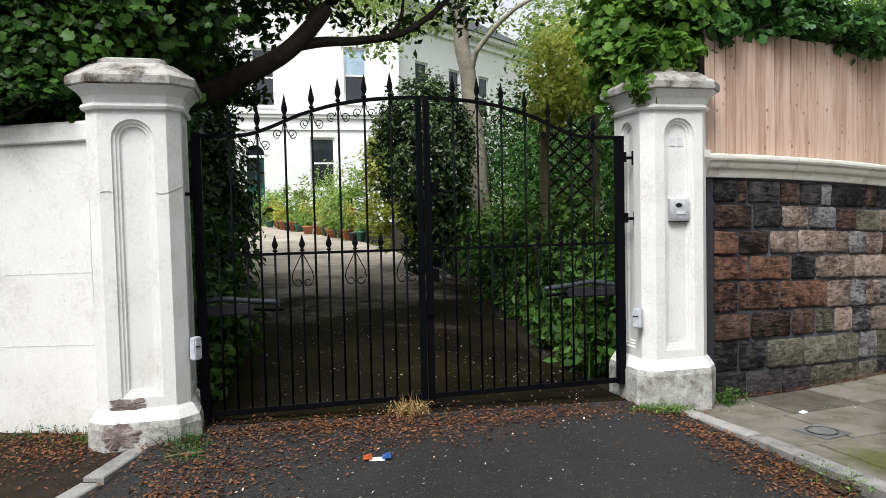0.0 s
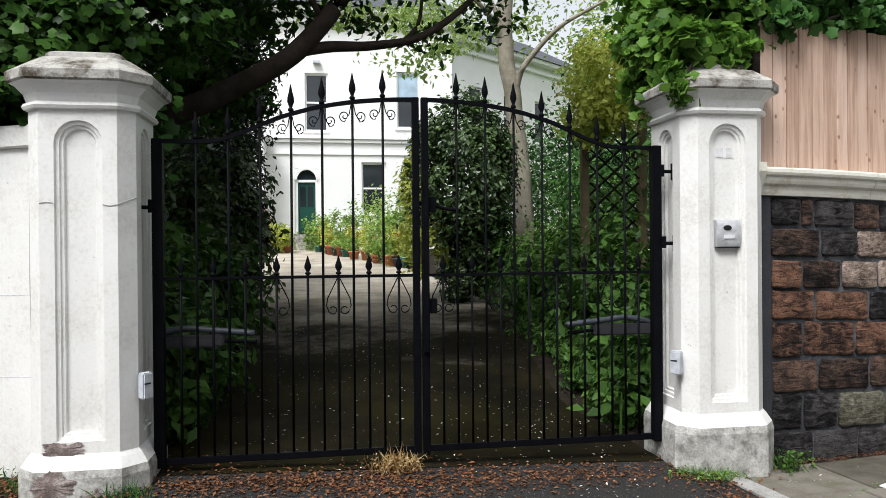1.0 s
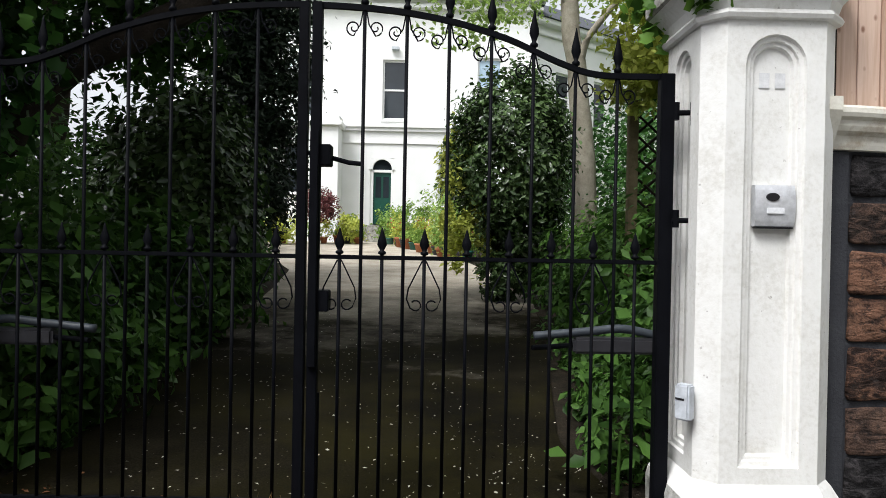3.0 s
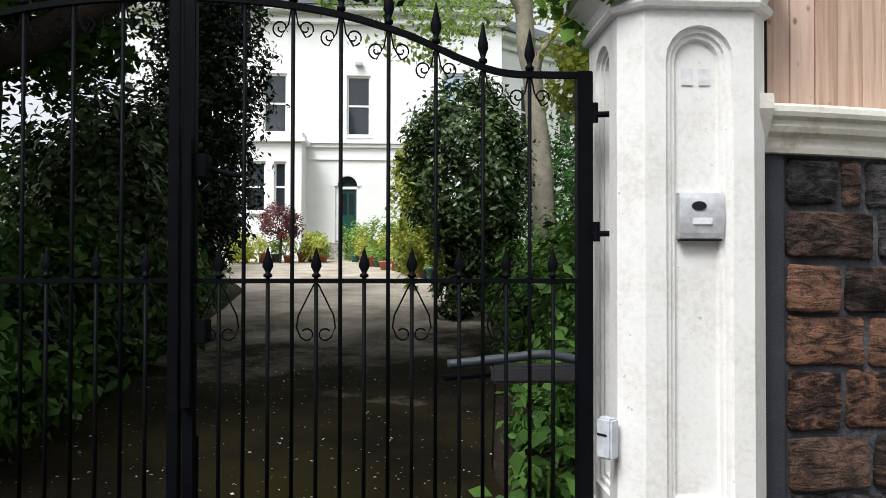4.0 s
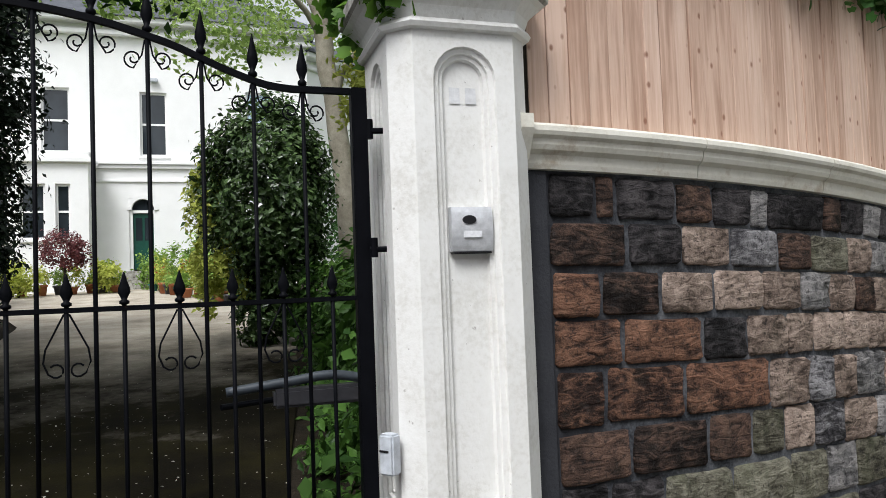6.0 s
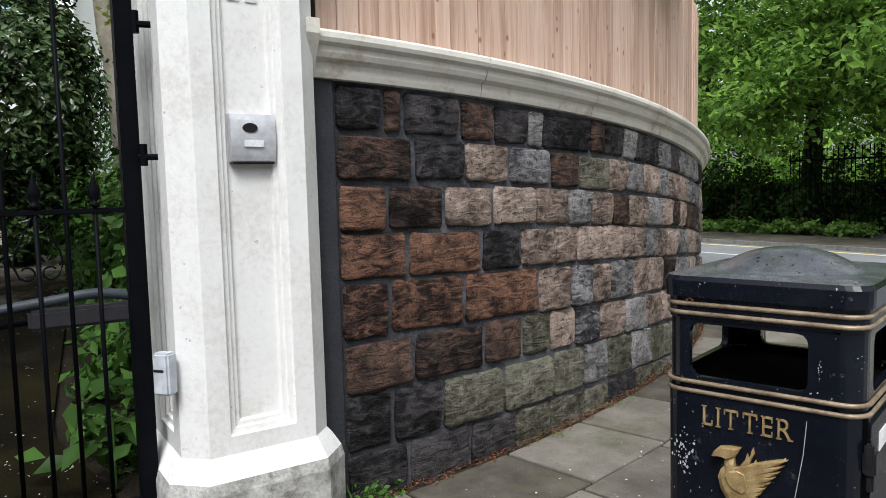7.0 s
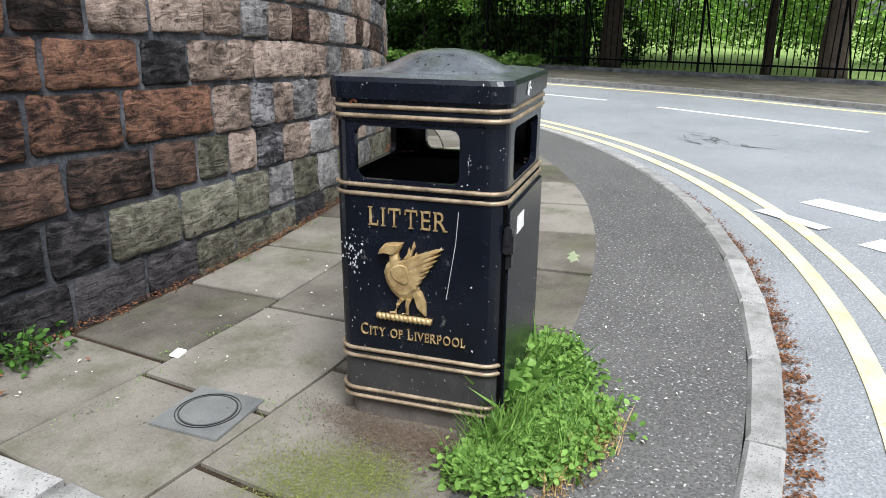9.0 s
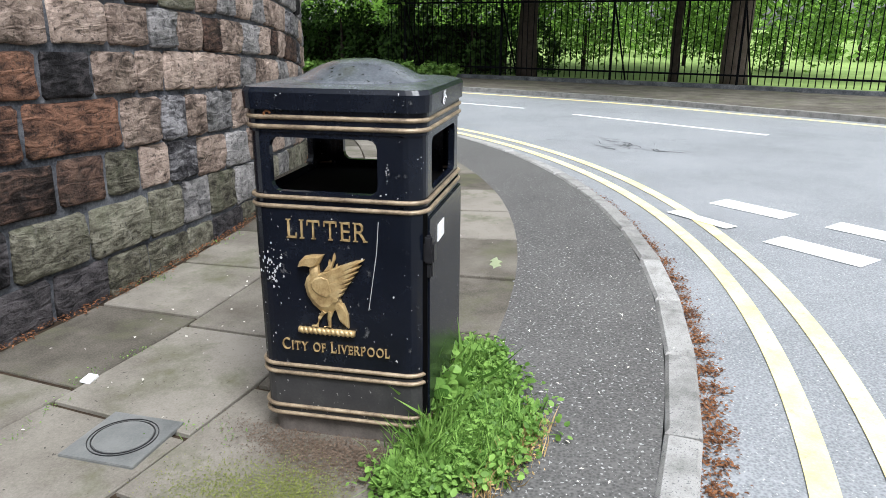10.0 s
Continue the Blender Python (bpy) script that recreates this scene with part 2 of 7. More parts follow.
RUST = rough_mat("rusty_iron", [(0.3, (0.05, 0.022, 0.012)), (0.7, (0.24, 0.1, 0.04))], 20, 90, 0.9, 0.5, 0.004)
STEEL = plain("brushed_steel", (0.6, 0.61, 0.63), 0.38, 0.35)
GREYPLASTIC = plain("grey_plastic", (0.5, 0.53, 0.57), 0.45)
BLACKPLASTIC = plain("black_plastic", (0.012, 0.012, 0.014), 0.35)
PALEPLATE = plain("pale_name_strip", (0.75, 0.76, 0.78), 0.4)
FAINTGREY = plain("faint_grey_paint", (0.655, 0.66, 0.67), 0.7)
ASPHALT = asphalt_mat("road_asphalt", (0.13, 0.138, 0.145), (0.26, 0.27, 0.28), (0.4, 0.4, 0.39))
TARMAC = asphalt_mat("footway_tarmac", (0.042, 0.041, 0.04), (0.115, 0.112, 0.107), (0.3, 0.3, 0.29), 0.85, 0.635)
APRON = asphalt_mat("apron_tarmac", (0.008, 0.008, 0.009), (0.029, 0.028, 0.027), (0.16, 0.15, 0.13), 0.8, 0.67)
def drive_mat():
    """Tarmac: mossy, gateway shade in its dark colour, worn to sandy grit towards the house."""
    m, nt, bs = material("mossy_sandy_shaded_drive")
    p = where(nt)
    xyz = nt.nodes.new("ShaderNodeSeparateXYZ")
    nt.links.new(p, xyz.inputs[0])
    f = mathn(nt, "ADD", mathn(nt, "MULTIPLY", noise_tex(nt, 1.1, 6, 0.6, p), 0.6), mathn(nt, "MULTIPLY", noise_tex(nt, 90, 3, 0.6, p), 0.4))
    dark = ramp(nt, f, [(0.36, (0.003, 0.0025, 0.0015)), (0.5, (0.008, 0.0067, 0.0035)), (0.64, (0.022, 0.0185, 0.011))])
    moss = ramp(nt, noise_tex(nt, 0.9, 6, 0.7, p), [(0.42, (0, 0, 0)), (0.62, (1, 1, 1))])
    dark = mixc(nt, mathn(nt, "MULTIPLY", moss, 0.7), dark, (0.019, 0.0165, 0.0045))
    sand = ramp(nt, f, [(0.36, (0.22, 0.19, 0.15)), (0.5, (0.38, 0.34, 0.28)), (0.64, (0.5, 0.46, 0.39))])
    # mix by distance: gateway shade and sunlit far end go into the colour
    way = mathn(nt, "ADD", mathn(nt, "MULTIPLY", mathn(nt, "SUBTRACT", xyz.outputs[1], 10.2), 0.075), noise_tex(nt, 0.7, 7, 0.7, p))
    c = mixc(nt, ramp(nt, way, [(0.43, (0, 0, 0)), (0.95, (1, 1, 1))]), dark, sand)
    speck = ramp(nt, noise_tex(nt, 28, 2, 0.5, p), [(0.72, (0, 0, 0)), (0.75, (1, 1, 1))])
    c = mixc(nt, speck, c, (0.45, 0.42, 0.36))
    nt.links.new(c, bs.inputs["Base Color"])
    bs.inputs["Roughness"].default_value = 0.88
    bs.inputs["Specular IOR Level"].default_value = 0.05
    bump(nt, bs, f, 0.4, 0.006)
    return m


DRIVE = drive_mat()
FLAG = rough_mat("concrete_flag", [(0.32, (0.056, 0.05, 0.04)), (0.52, (0.13, 0.117, 0.098)), (0.72, (0.208, 0.192, 0.165))], 3.0, 130, 0.9, 0.35, 0.004, stain=((0.09, 0.092, 0.055), 0.5, 0.68), stain_scale=2.6, rand=0.36, speck=((0.07, 0.065, 0.055), 70, 0.7))
JOINT = rough_mat("dirt_joint", [(0.3, (0.014, 0.01, 0.007)), (0.7, (0.055, 0.038, 0.025))], 14, 90, 1.0, 0.6, 0.01)
GRANITE = rough_mat("granite_kerb", [(0.32, (0.13, 0.128, 0.12)), (0.52, (0.27, 0.265, 0.253)), (0.72, (0.4, 0.395, 0.38))], 9, 170, 0.85, 0.5, 0.006, rand=0.16, stain=((0.12, 0.115, 0.1), 0.55, 0.75), stain_scale=9, speck=((0.13, 0.13, 0.13), 150, 0.63))
YELLOW = rough_mat("yellow_line_paint", [(0.3, (0.62, 0.51, 0.2)), (0.6, (0.85, 0.74, 0.38))], 7, 120, 0.75, 0.3, 0.003, stain=((0.25, 0.23, 0.19), 0.58, 0.68), stain_scale=24)
WHITELINE = rough_mat("white_line_paint", [(0.3, (0.6, 0.6, 0.58)), (0.6, (0.78, 0.78, 0.77))], 7, 120, 0.75, 0.3, 0.003, stain=((0.3, 0.3, 0.3), 0.58, 0.68), stain_scale=24)
SOIL = rough_mat("leafy_soil", [(0.3, (0.009, 0.008, 0.006)), (0.55, (0.024, 0.019, 0.013)), (0.8, (0.06, 0.045, 0.028))], 7, 60, 1.0, 0.8, 0.03)
LEAFLITTER = leaf_mat("brown_leaf_litter", (0.05, 0.022, 0.011), (0.225, 0.1, 0.045), 0.8, 0.1)
PETAL = leaf_mat("pale_petal", (0.45, 0.42, 0.36), (0.75, 0.72, 0.66), 0.7, 0.2)
GRASSLAND = rough_mat("park_grass", [(0.3, (0.13, 0.2, 0.06)), (0.55, (0.23, 0.32, 0.1)), (0.8, (0.34, 0.42, 0.16))], 0.9, 30, 1.0, 0.5, 0.05)
BARK = rough_mat("dark_bark", [(0.3, (0.02, 0.016, 0.013)), (0.6, (0.05, 0.04, 0.032)), (0.8, (0.09, 0.075, 0.06))], 8, 50, 0.95, 0.8, 0.03)
PALEBARK = rough_mat("pale_bark", [(0.3, (0.19, 0.165, 0.125)), (0.55, (0.33, 0.3, 0.24)), (0.75, (0.46, 0.43, 0.36))], 6, 40, 0.9, 0.5, 0.02)
PARKBARK = rough_mat("brown_bark", [(0.3, (0.06, 0.045, 0.035)), (0.6, (0.13, 0.105, 0.085)), (0.8, (0.2, 0.17, 0.14))], 6, 40, 0.95, 0.8, 0.03)
OLDPOST = rough_mat("weathered_post_wood", [(0.3, (0.1, 0.08, 0.045)), (0.6, (0.2, 0.165, 0.1)), (0.8, (0.28, 0.24, 0.16))], 9, 60, 0.9, 0.4, 0.01)
DARKWOOD = rough_mat("dark_trellis_wood", [(0.3, (0.01, 0.008, 0.006)), (0.7, (0.03, 0.024, 0.018))], 9, 60, 0.9, 0.4, 0.01)
HOUSEWHITE = rough_mat("house_white_render", [(0.3, (0.74, 0.74, 0.73)), (0.7, (0.83, 0.83, 0.82))], 1.5, 30, 0.8, 0.2, 0.01)
SLATE = rough_mat("roof_slate", [(0.3, (0.05, 0.055, 0.065)), (0.7, (0.12, 0.125, 0.14))], 3, 30, 0.8, 0.4, 0.02)
PANE = glass_mat("window_glass", (0.016, 0.02, 0.024))
# reflected sky is put into this pane's pale blue base colour
SKYPANE = glass_mat("sky_toned_glass", (0.25, 0.33, 0.4))
GREENDOOR = rough_mat("green_door_paint", [(0.3, (0.005, 0.045, 0.032)), (0.7, (0.01, 0.085, 0.06))], 5, 60, 0.4, 0.2, 0.003)
TERRACOTTA = rough_mat("terracotta", [(0.3, (0.26, 0.09, 0.045)), (0.7, (0.45, 0.19, 0.1))], 9, 70, 0.85, 0.3, 0.005, rand=0.4)
GREENPOT = plain("green_glaze", (0.03, 0.13, 0.1), 0.25)
DARKPOT = plain("dark_pot", (0.03, 0.03, 0.035), 0.5)
BINPAINT = rough_mat("black_bin_enamel", [(0.3, (0.002, 0.003, 0.006)), (0.55, (0.005, 0.0068, 0.012)), (0.8, (0.018, 0.02, 0.027))], 7, 160, 0.24, 0.25, 0.002, stain=((0.1, 0.1, 0.1), 0.63, 0.7), stain_scale=30, speck=((0.35, 0.35, 0.34), 75, 0.73))
BINPAINT.node_tree.nodes["Principled BSDF"].inputs["Specular IOR Level"].default_value = 0.28
BINDUST = rough_mat("dusty_bin_base", [(0.3, (0.065, 0.056, 0.05)), (0.7, (0.17, 0.148, 0.13))], 10, 150, 0.85, 0.3, 0.003)
GOLD = rough_mat("gold_paint", [(0.3, (0.17, 0.1, 0.04)), (0.52, (0.42, 0.3, 0.14)), (0.75, (0.56, 0.44, 0.25))], 30, 150, 0.35, 0.3, 0.002, metallic=0.35)
DULLGOLD = rough_mat("worn_gold_band", [(0.3, (0.06, 0.043, 0.03)), (0.52, (0.25, 0.19, 0.125)), (0.75, (0.44, 0.36, 0.25))], 16, 120, 0.45, 0.3, 0.002, metallic=0.25)
COVERIRON = rough_mat("grey_cover_iron", [(0.3, (0.09, 0.094, 0.092)), (0.7, (0.185, 0.188, 0.18))], 9, 120, 0.6, 0.4, 0.003)
PAPER = plain("white_paper", (0.82, 0.82, 0.82), 0.7)
BLUEFOIL = plain("blue_wrapper", (0.05, 0.16, 0.5), 0.3)
ORANGEFOIL = plain("orange_wrapper", (0.65, 0.16, 0.04), 0.35)
L_IVY = leaf_mat("ivy_leaf", (0.014, 0.045, 0.012), (0.075, 0.19, 0.04), 0.38, 0.25)
L_MAPLE = leaf_mat("bright_broad_leaf", (0.018, 0.06, 0.01), (0.17, 0.33, 0.05), 0.5, 0.4)
# darker ivy leaf with shade put into its colour, for the left-hand growth
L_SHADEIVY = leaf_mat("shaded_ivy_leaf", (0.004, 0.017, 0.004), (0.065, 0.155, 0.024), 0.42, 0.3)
L_LIGHT = leaf_mat("light_airy_leaf", (0.12, 0.21, 0.04), (0.42, 0.55, 0.17), 0.5, 0.55)
L_DARK = leaf_mat("dark_glossy_leaf", (0.012, 0.03, 0.009), (0.11, 0.18, 0.06), 0.26, 0.15)
L_CONIFER = leaf_mat("black_green_conifer", (0.005, 0.012, 0.006), (0.02, 0.035, 0.018), 0.5, 0.1)
L_FERN = leaf_mat("undergrowth_leaf", (0.012, 0.038, 0.008), (0.095, 0.2, 0.038), 0.45, 0.3)
L_SHRUB = leaf_mat("mid_green_shrub_leaf", (0.025, 0.07, 0.012), (0.17, 0.32, 0.06), 0.45, 0.35)
L_YELLOW = leaf_mat("yellow_green_leaf", (0.26, 0.31, 0.045), (0.66, 0.7, 0.17), 0.5, 0.5)
L_POT = leaf_mat("pot_plant_leaf", (0.09, 0.19, 0.03), (0.34, 0.48, 0.12), 0.5, 0.4)
L_RED = leaf_mat("purple_red_leaf", (0.06, 0.018, 0.022), (0.2, 0.07, 0.07), 0.5, 0.3)
L_WEED = leaf_mat("weed_leaf", (0.045, 0.115, 0.018), (0.25, 0.42, 0.095), 0.45, 0.35)
L_PARK = leaf_mat("park_tree_leaf", (0.018, 0.055, 0.009), (0.24, 0.42, 0.07), 0.5, 0.45)
# darker copy of the park leaf; the under-tree shade is in its colour
L_PARKDARK = leaf_mat("park_shaded_leaf", (0.012, 0.03, 0.008), (0.06, 0.12, 0.025), 0.5, 0.3)
L_PALE = leaf_mat("pale_green_leaf", (0.16, 0.2, 0.1), (0.34, 0.38, 0.24), 0.6, 0.2)
L_STRAW = leaf_mat("dry_straw", (0.28, 0.17, 0.06), (0.55, 0.4, 0.2), 0.7, 0.3)
FLOWER = plain("red_flower", (0.55, 0.05, 0.04), 0.5)


# ---- mesh helpers ----
def part(name, bm, mat, parent=None, label=""):
    me = bpy.data.meshes.new(name)
    bmesh.ops.recalc_face_normals(bm, faces=bm.faces[:])
    bm.to_mesh(me)
    bm.free()
    me.materials.append(mat)
    ob = new(name, me)
    if parent is not None:
        ob.parent = parent
    if label:
        tagged(ob, label)
    return ob


def shared(name, me, m, parent=None):
    ob = new(name, me)
    ob.parent = parent
    ob.matrix_basis = m
    return ob


def smooth(ob):
    for f in ob.data.polygons:
        f.use_smooth = True
    return ob


def thing(name, label, category, at=(0, 0, 0), rz=0.0, group="", kind=""):
    ob = new(name)
    ob.matrix_basis = pose(*at, 0, 0, rz)
    return tagged(ob, label, category, group, kind)


def box(bm, x0, x1, y0, y1, z0, z1, bev=0.0):
    g = bmesh.ops.create_cube(bm, size=1.0, matrix=Matrix.LocRotScale(((x0 + x1) / 2, (y0 + y1) / 2, (z0 + z1) / 2), None, (x1 - x0, y1 - y0, z1 - z0)))
    if bev:
        es = list({e for v in g["verts"] for e in v.link_edges})
        bmesh.ops.bevel(bm, geom=es, offset=bev, segments=2, affect="EDGES")
    return bm


def boxes(*dims, bev=0.0):
    bm = bmesh.new()
    for d in dims:
        box(bm, *d, bev=bev)
    return bm


def loft(rings, close_ends=True, loop=True):
    """Skin a list of equal rings of points."""
    bm = bmesh.new()
    vs = [[bm.verts.new(p) for p in r] for r in rings]
    n = len(rings[0])
    for a, b in zip(vs, vs[1:]):
        for i in range(n if loop else n - 1):
            j = (i + 1) % n
            bm.faces.new((a[i], a[j], b[j], b[i]))
    if close_ends and loop:
        bm.faces.new(vs[0][::-1])
        bm.faces.new(vs[-1])
    return bm


def tube_into(bm, pts, radii, sides=8):
    pts = [Vector(p) for p in pts]
    rings = []
    for i, p in enumerate(pts):
        d = (pts[min(i + 1, len(pts) - 1)] - pts[max(i - 1, 0)]).normalized()
        a = d.cross(Vector((0.12, 0.31, 0.94)) if abs(d.z) < 0.85 else Vector((1, 0.1, 0))).normalized()
        b = d.cross(a)
        r = radii[i] if isinstance(radii, (list, tuple)) else radii
        rings.append([bm.verts.new(p + r * (math.cos(t) * a + math.sin(t) * b)) for t in (2 * math.pi * k / sides for k in range(sides))])
    for u, v in zip(rings, rings[1:]):
        for i in range(sides):
            j = (i + 1) % sides
            bm.faces.new((u[i], u[j], v[j], v[i]))
    bm.faces.new(rings[0][::-1])
    bm.faces.new(rings[-1])
    return bm


def tube(pts, radii, sides=8):
    return tube_into(bmesh.new(), pts, radii, sides)


def curve_pts(keys, n):
    """A smooth line through a few points."""
    keys = [Vector(k) for k in keys]
    out = []
    for i in range(len(keys) - 1):
        p0, p1, p2, p3 = keys[max(i - 1, 0)], keys[i], keys[i + 1], keys[min(i + 2, len(keys) - 1)]
        for k in range(n):
            t = k / n
            out.append(0.5 * (2 * p1 + (p2 - p0) * t + (2 * p0 - 5 * p1 + 4 * p2 - p3) * t * t + (3 * p1 - p0 - 3 * p2 + p3) * t ** 3))
    out.append(keys[-1])
    return out


def sheet(outline, z):
    bm = bmesh.new()
    bm.faces.new([bm.verts.new((x, y, z if not callable(z) else z(x, y))) for x, y in outline])
    return bm


OVAL = (((0, 0, 0), (0.5, 0.26, 0.08), (1, 0, -0.05), (0.5, -0.26, 0.08)), ((0, 1, 2), (0, 2, 3)))
LOBED = (((0, 0, 0), (0.1, 0.42, 0.03), (0.42, 0.3, 0.07), (0.62, 0.5, 0.02), (1, 0, -0.08), (0.62, -0.5, 0.02), (0.42, -0.3, 0.07), (0.1, -0.42, 0.03)), ((0, 1, 2), (0, 2, 4), (2, 3, 4), (0, 4, 6), (4, 5, 6), (0, 6, 7)))
ROUND = (((0, 0, 0), (0.25, 0.3, 0.07), (0.6, 0.36, 0.08), (0.95, 0.16, 0.0), (1, 0, -0.04), (0.95, -0.16, 0.0), (0.6, -0.36, 0.08), (0.25, -0.3, 0.07), (0.55, 0, 0.0)), ((0, 1, 8), (1, 2, 8), (2, 3, 8), (3, 4, 8), (4, 5, 8), (5, 6, 8), (6, 7, 8), (7, 0, 8)))
BLADE = (((0, -0.03, 0), (0, 0.03, 0), (0.55, 0.02, 0.06), (0.55, -0.02, 0.06), (1, 0, -0.12)), ((0, 1, 2, 3), (3, 2, 4)))


def leaves_mesh(name, P, N, size, shape, mat, rng, vary=0.4, spin=None):
    """Many small leaves at points P whose faces look along N."""
    n = len(P)
    N = N / np.maximum(np.linalg.norm(N, axis=1, keepdims=True), 1e-6)
    A = rng.normal(size=(n, 3)) if spin is None else spin
    T = A - (A * N).sum(1, keepdims=True) * N
    T /= np.maximum(np.linalg.norm(T, axis=1, keepdims=True), 1e-6)
    B = np.cross(N, T)
    L = size * (1 + vary * rng.uniform(-1, 1, size=(n, 1)))
    V, F = shape
    V = np.array(V, float)
    pts = P[:, None, :] + L[:, None, :] * (V[None, :, 0:1] * T[:, None, :] + V[None, :, 1:2] * B[:, None, :] + V[None, :, 2:3] * N[:, None, :])
    k = len(V)
    base = (np.arange(n) * k)[:, None]
    pieces = [base + np.array(f)[None, :] for f in F]
    idx = np.concatenate([p for p in pieces], axis=1).reshape(-1)
    lens = np.tile([len(f) for f in F], n)
    me = bpy.data.meshes.new(name)
    me.vertices.add(n * k)
    me.vertices.foreach_set("co", pts.reshape(-1).astype(np.float32))
    me.loops.add(len(idx))
    me.loops.foreach_set("vertex_index", idx.astype(np.int32))
    me.polygons.add(len(lens))
    me.polygons.foreach_set("loop_start", np.concatenate(([0], np.cumsum(lens)[:-1])).astype(np.int32))
    me.polygons.foreach_set("loop_total", lens.astype(np.int32))
    me.update(calc_edges=True)
    me.materials.append(mat)
    return me


def clumps(blobs, rng, clump=0.22, shell=0.35):
    """Points and outward directions in lumpy ellipsoids (cx, cy, cz, rx, ry, rz, count)."""
    P, N = [], []
    for cx, cy, cz, rx, ry, rz, n in blobs:
        k = max(6, int(n / 45))
        d = rng.normal(size=(k, 3))
        d /= np.linalg.norm(d, axis=1, keepdims=True)
        c = d * (1 - shell * rng.uniform(0, 1, size=(k, 1)) ** 1.5)
        pick = rng.integers(0, k, n)
        p = c[pick] + rng.normal(size=(n, 3)) * clump * rng.uniform(0.5, 1.2, size=(k, 1))[pick]
        P.append(np.array([cx, cy, cz]) + p * np.array([rx, ry, rz]))
        N.append(d[pick] / np.array([rx, ry, rz]) * min(rx, ry, rz) + np.array([0, 0, 0.55]) + rng.normal(size=(n, 3)) * 0.55)
    return np.concatenate(P), np.concatenate(N)


def crown(name, blobs, size, mat, seed, parent=None, shape=OVAL, clump=0.22, shell=0.35, label=""):
    rng = np.random.default_rng(seed)
    P, N = clumps(blobs, rng, clump, shell)
    ob = new(name, leaves_mesh(name, P, N, size, shape, mat, rng))
    ob.parent = parent
    return tagged(ob, label) if label else ob


# ---- plan ----
GROUND, ROAD = -0.165, -0.25
WX, WY, WR = 2.35, 13.84, 8.70      # wall's circle
KX, KY, KR = 2.85, 10.60, 7.90      # kerb's circle
FLAG_R = 7.245                      # outer edge of the flags, about the kerb's centre


def arc(r, a, cx=WX, cy=WY):
    return cx + r * math.sin(a), cy - r * math.cos(a)


def on_wall(s, out=0.0):
    return arc(WR + out, s / WR)


def garden_z(x, y):
    fall = 0.09 * min(1.3, max(0.0, (x + 0.8) / 3.2)) * math.exp(-max(0.0, y - 5.2) / 2.5)
    return -0.03 - fall + 0.05 * max(0.0, y - 5.3)


def apron_z(x, y):
    t = min(1.0, max(0.0, (5.25 - y) / 2.9))
    side = 0.09 * min(1.3, max(0.0, (x + 0.8) / 3.2))
    return (-0.03 - side) * (1 - t) + (ROAD + 0.012) * t


# ---- ground ----
gr = tagged(part("ground", sheet([(-900, -900), (900, -900), (900, 900), (-900, 900)], -0.32), GRASSLAND), "green grass land that reaches the horizon", "ground", kind="structure")
rd = tagged(part("road", sheet([(-90, -9), (90, -9), (90, 90), (8, 90), (8, 7), (-90, 5.1)], ROAD), ASPHALT), "worn grey asphalt road round a bend", "road", kind="structure")

def apron_x(u, y):
    right = float(np.interp(y, [2.3, 3.45, 4.2, 4.95, 5.4], [2.66, 2.58, 2.53, 2.44, 2.4]))
    left = float(np.interp(y, [2.3, 3.6, 4.4, 5.05, 5.4], [-1.75, -1.62, -1.32, -1.1, -1.0]))
    return left + (right - left) * u


bm = bmesh.new()
nx, ny = 26, 26
vs = [[bm.verts.new((apron_x(i / nx, 2.3 + 3.1 * j / ny), 2.3 + 3.1 * j / ny, apron_z(apron_x(i / nx, 2.3 + 3.1 * j / ny), 2.3 + 3.1 * j / ny) + 0.006 * noise.noise((i * 0.5, j * 0.5, 3)))) for j in range(ny + 1)] for i in range(nx + 1)]
for i in range(nx):
    for j in range(ny):
        bm.faces.new((vs[i][j], vs[i + 1][j], vs[i + 1][j + 1], vs[i][j + 1]))
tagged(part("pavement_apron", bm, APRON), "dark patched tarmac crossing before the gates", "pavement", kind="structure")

# drive and garden ground climb gently from the gates to the house
def strip(name, left, right, y0, y1, mat, n=40, lift=0.0, label="", category=""):
    b = bmesh.new()
    prev = None
    for i in range(n + 1):
        y = y0 + (y1 - y0) * i / n
        row = []
        for k in range(9):
            x = left(y) + (right(y) - left(y)) * k / 8
            row.append(b.verts.new((x, y, garden_z(x, y) + lift + 0.012 * noise.noise((x, y, 0.5)))))
        if prev:
            for k in range(8):
                b.faces.new((prev[k], prev[k + 1], row[k + 1], row[k]))
        prev = row
    return tagged(part(name, b, mat), label, category, kind="structure")


def drive_left(y):
    return float(np.interp(y, [5.2, 7, 10, 14, 17, 19, 21, 30], [-0.86, -0.72, -0.95, -1.35, -1.7, -2.4, -4.5, -6]))


def drive_right(y):
    return float(np.interp(y, [5.2, 6.5, 9.5, 13, 17, 20, 24, 30], [2.24, 2.0, 2.4, 2.75, 2.5, 2.1, 1.6, 1.4]))


def garden_right(y):
    if y < 5.6:
        return 2.9
    return WX + min(5.4, math.sqrt(max(0.0, (WR - 0.3) ** 2 - max(0.0, WY - y) ** 2)))


strip("garden_ground", lambda y: -14 if y > 8.5 else -1.5 - 12.5 * max(0, (y - 5.8)) / 2.7, garden_right, 5.4, 60, SOIL, 60, -0.03, "dark leafy garden soil", "ground")
strip("drive", drive_left, drive_right, 5.2, 13.5, DRIVE, 40, 0.0, "mossy tarmac drive, shade in its colour, leading to the house", "drive")
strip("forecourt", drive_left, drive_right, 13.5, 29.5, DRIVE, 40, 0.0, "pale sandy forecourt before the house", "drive")

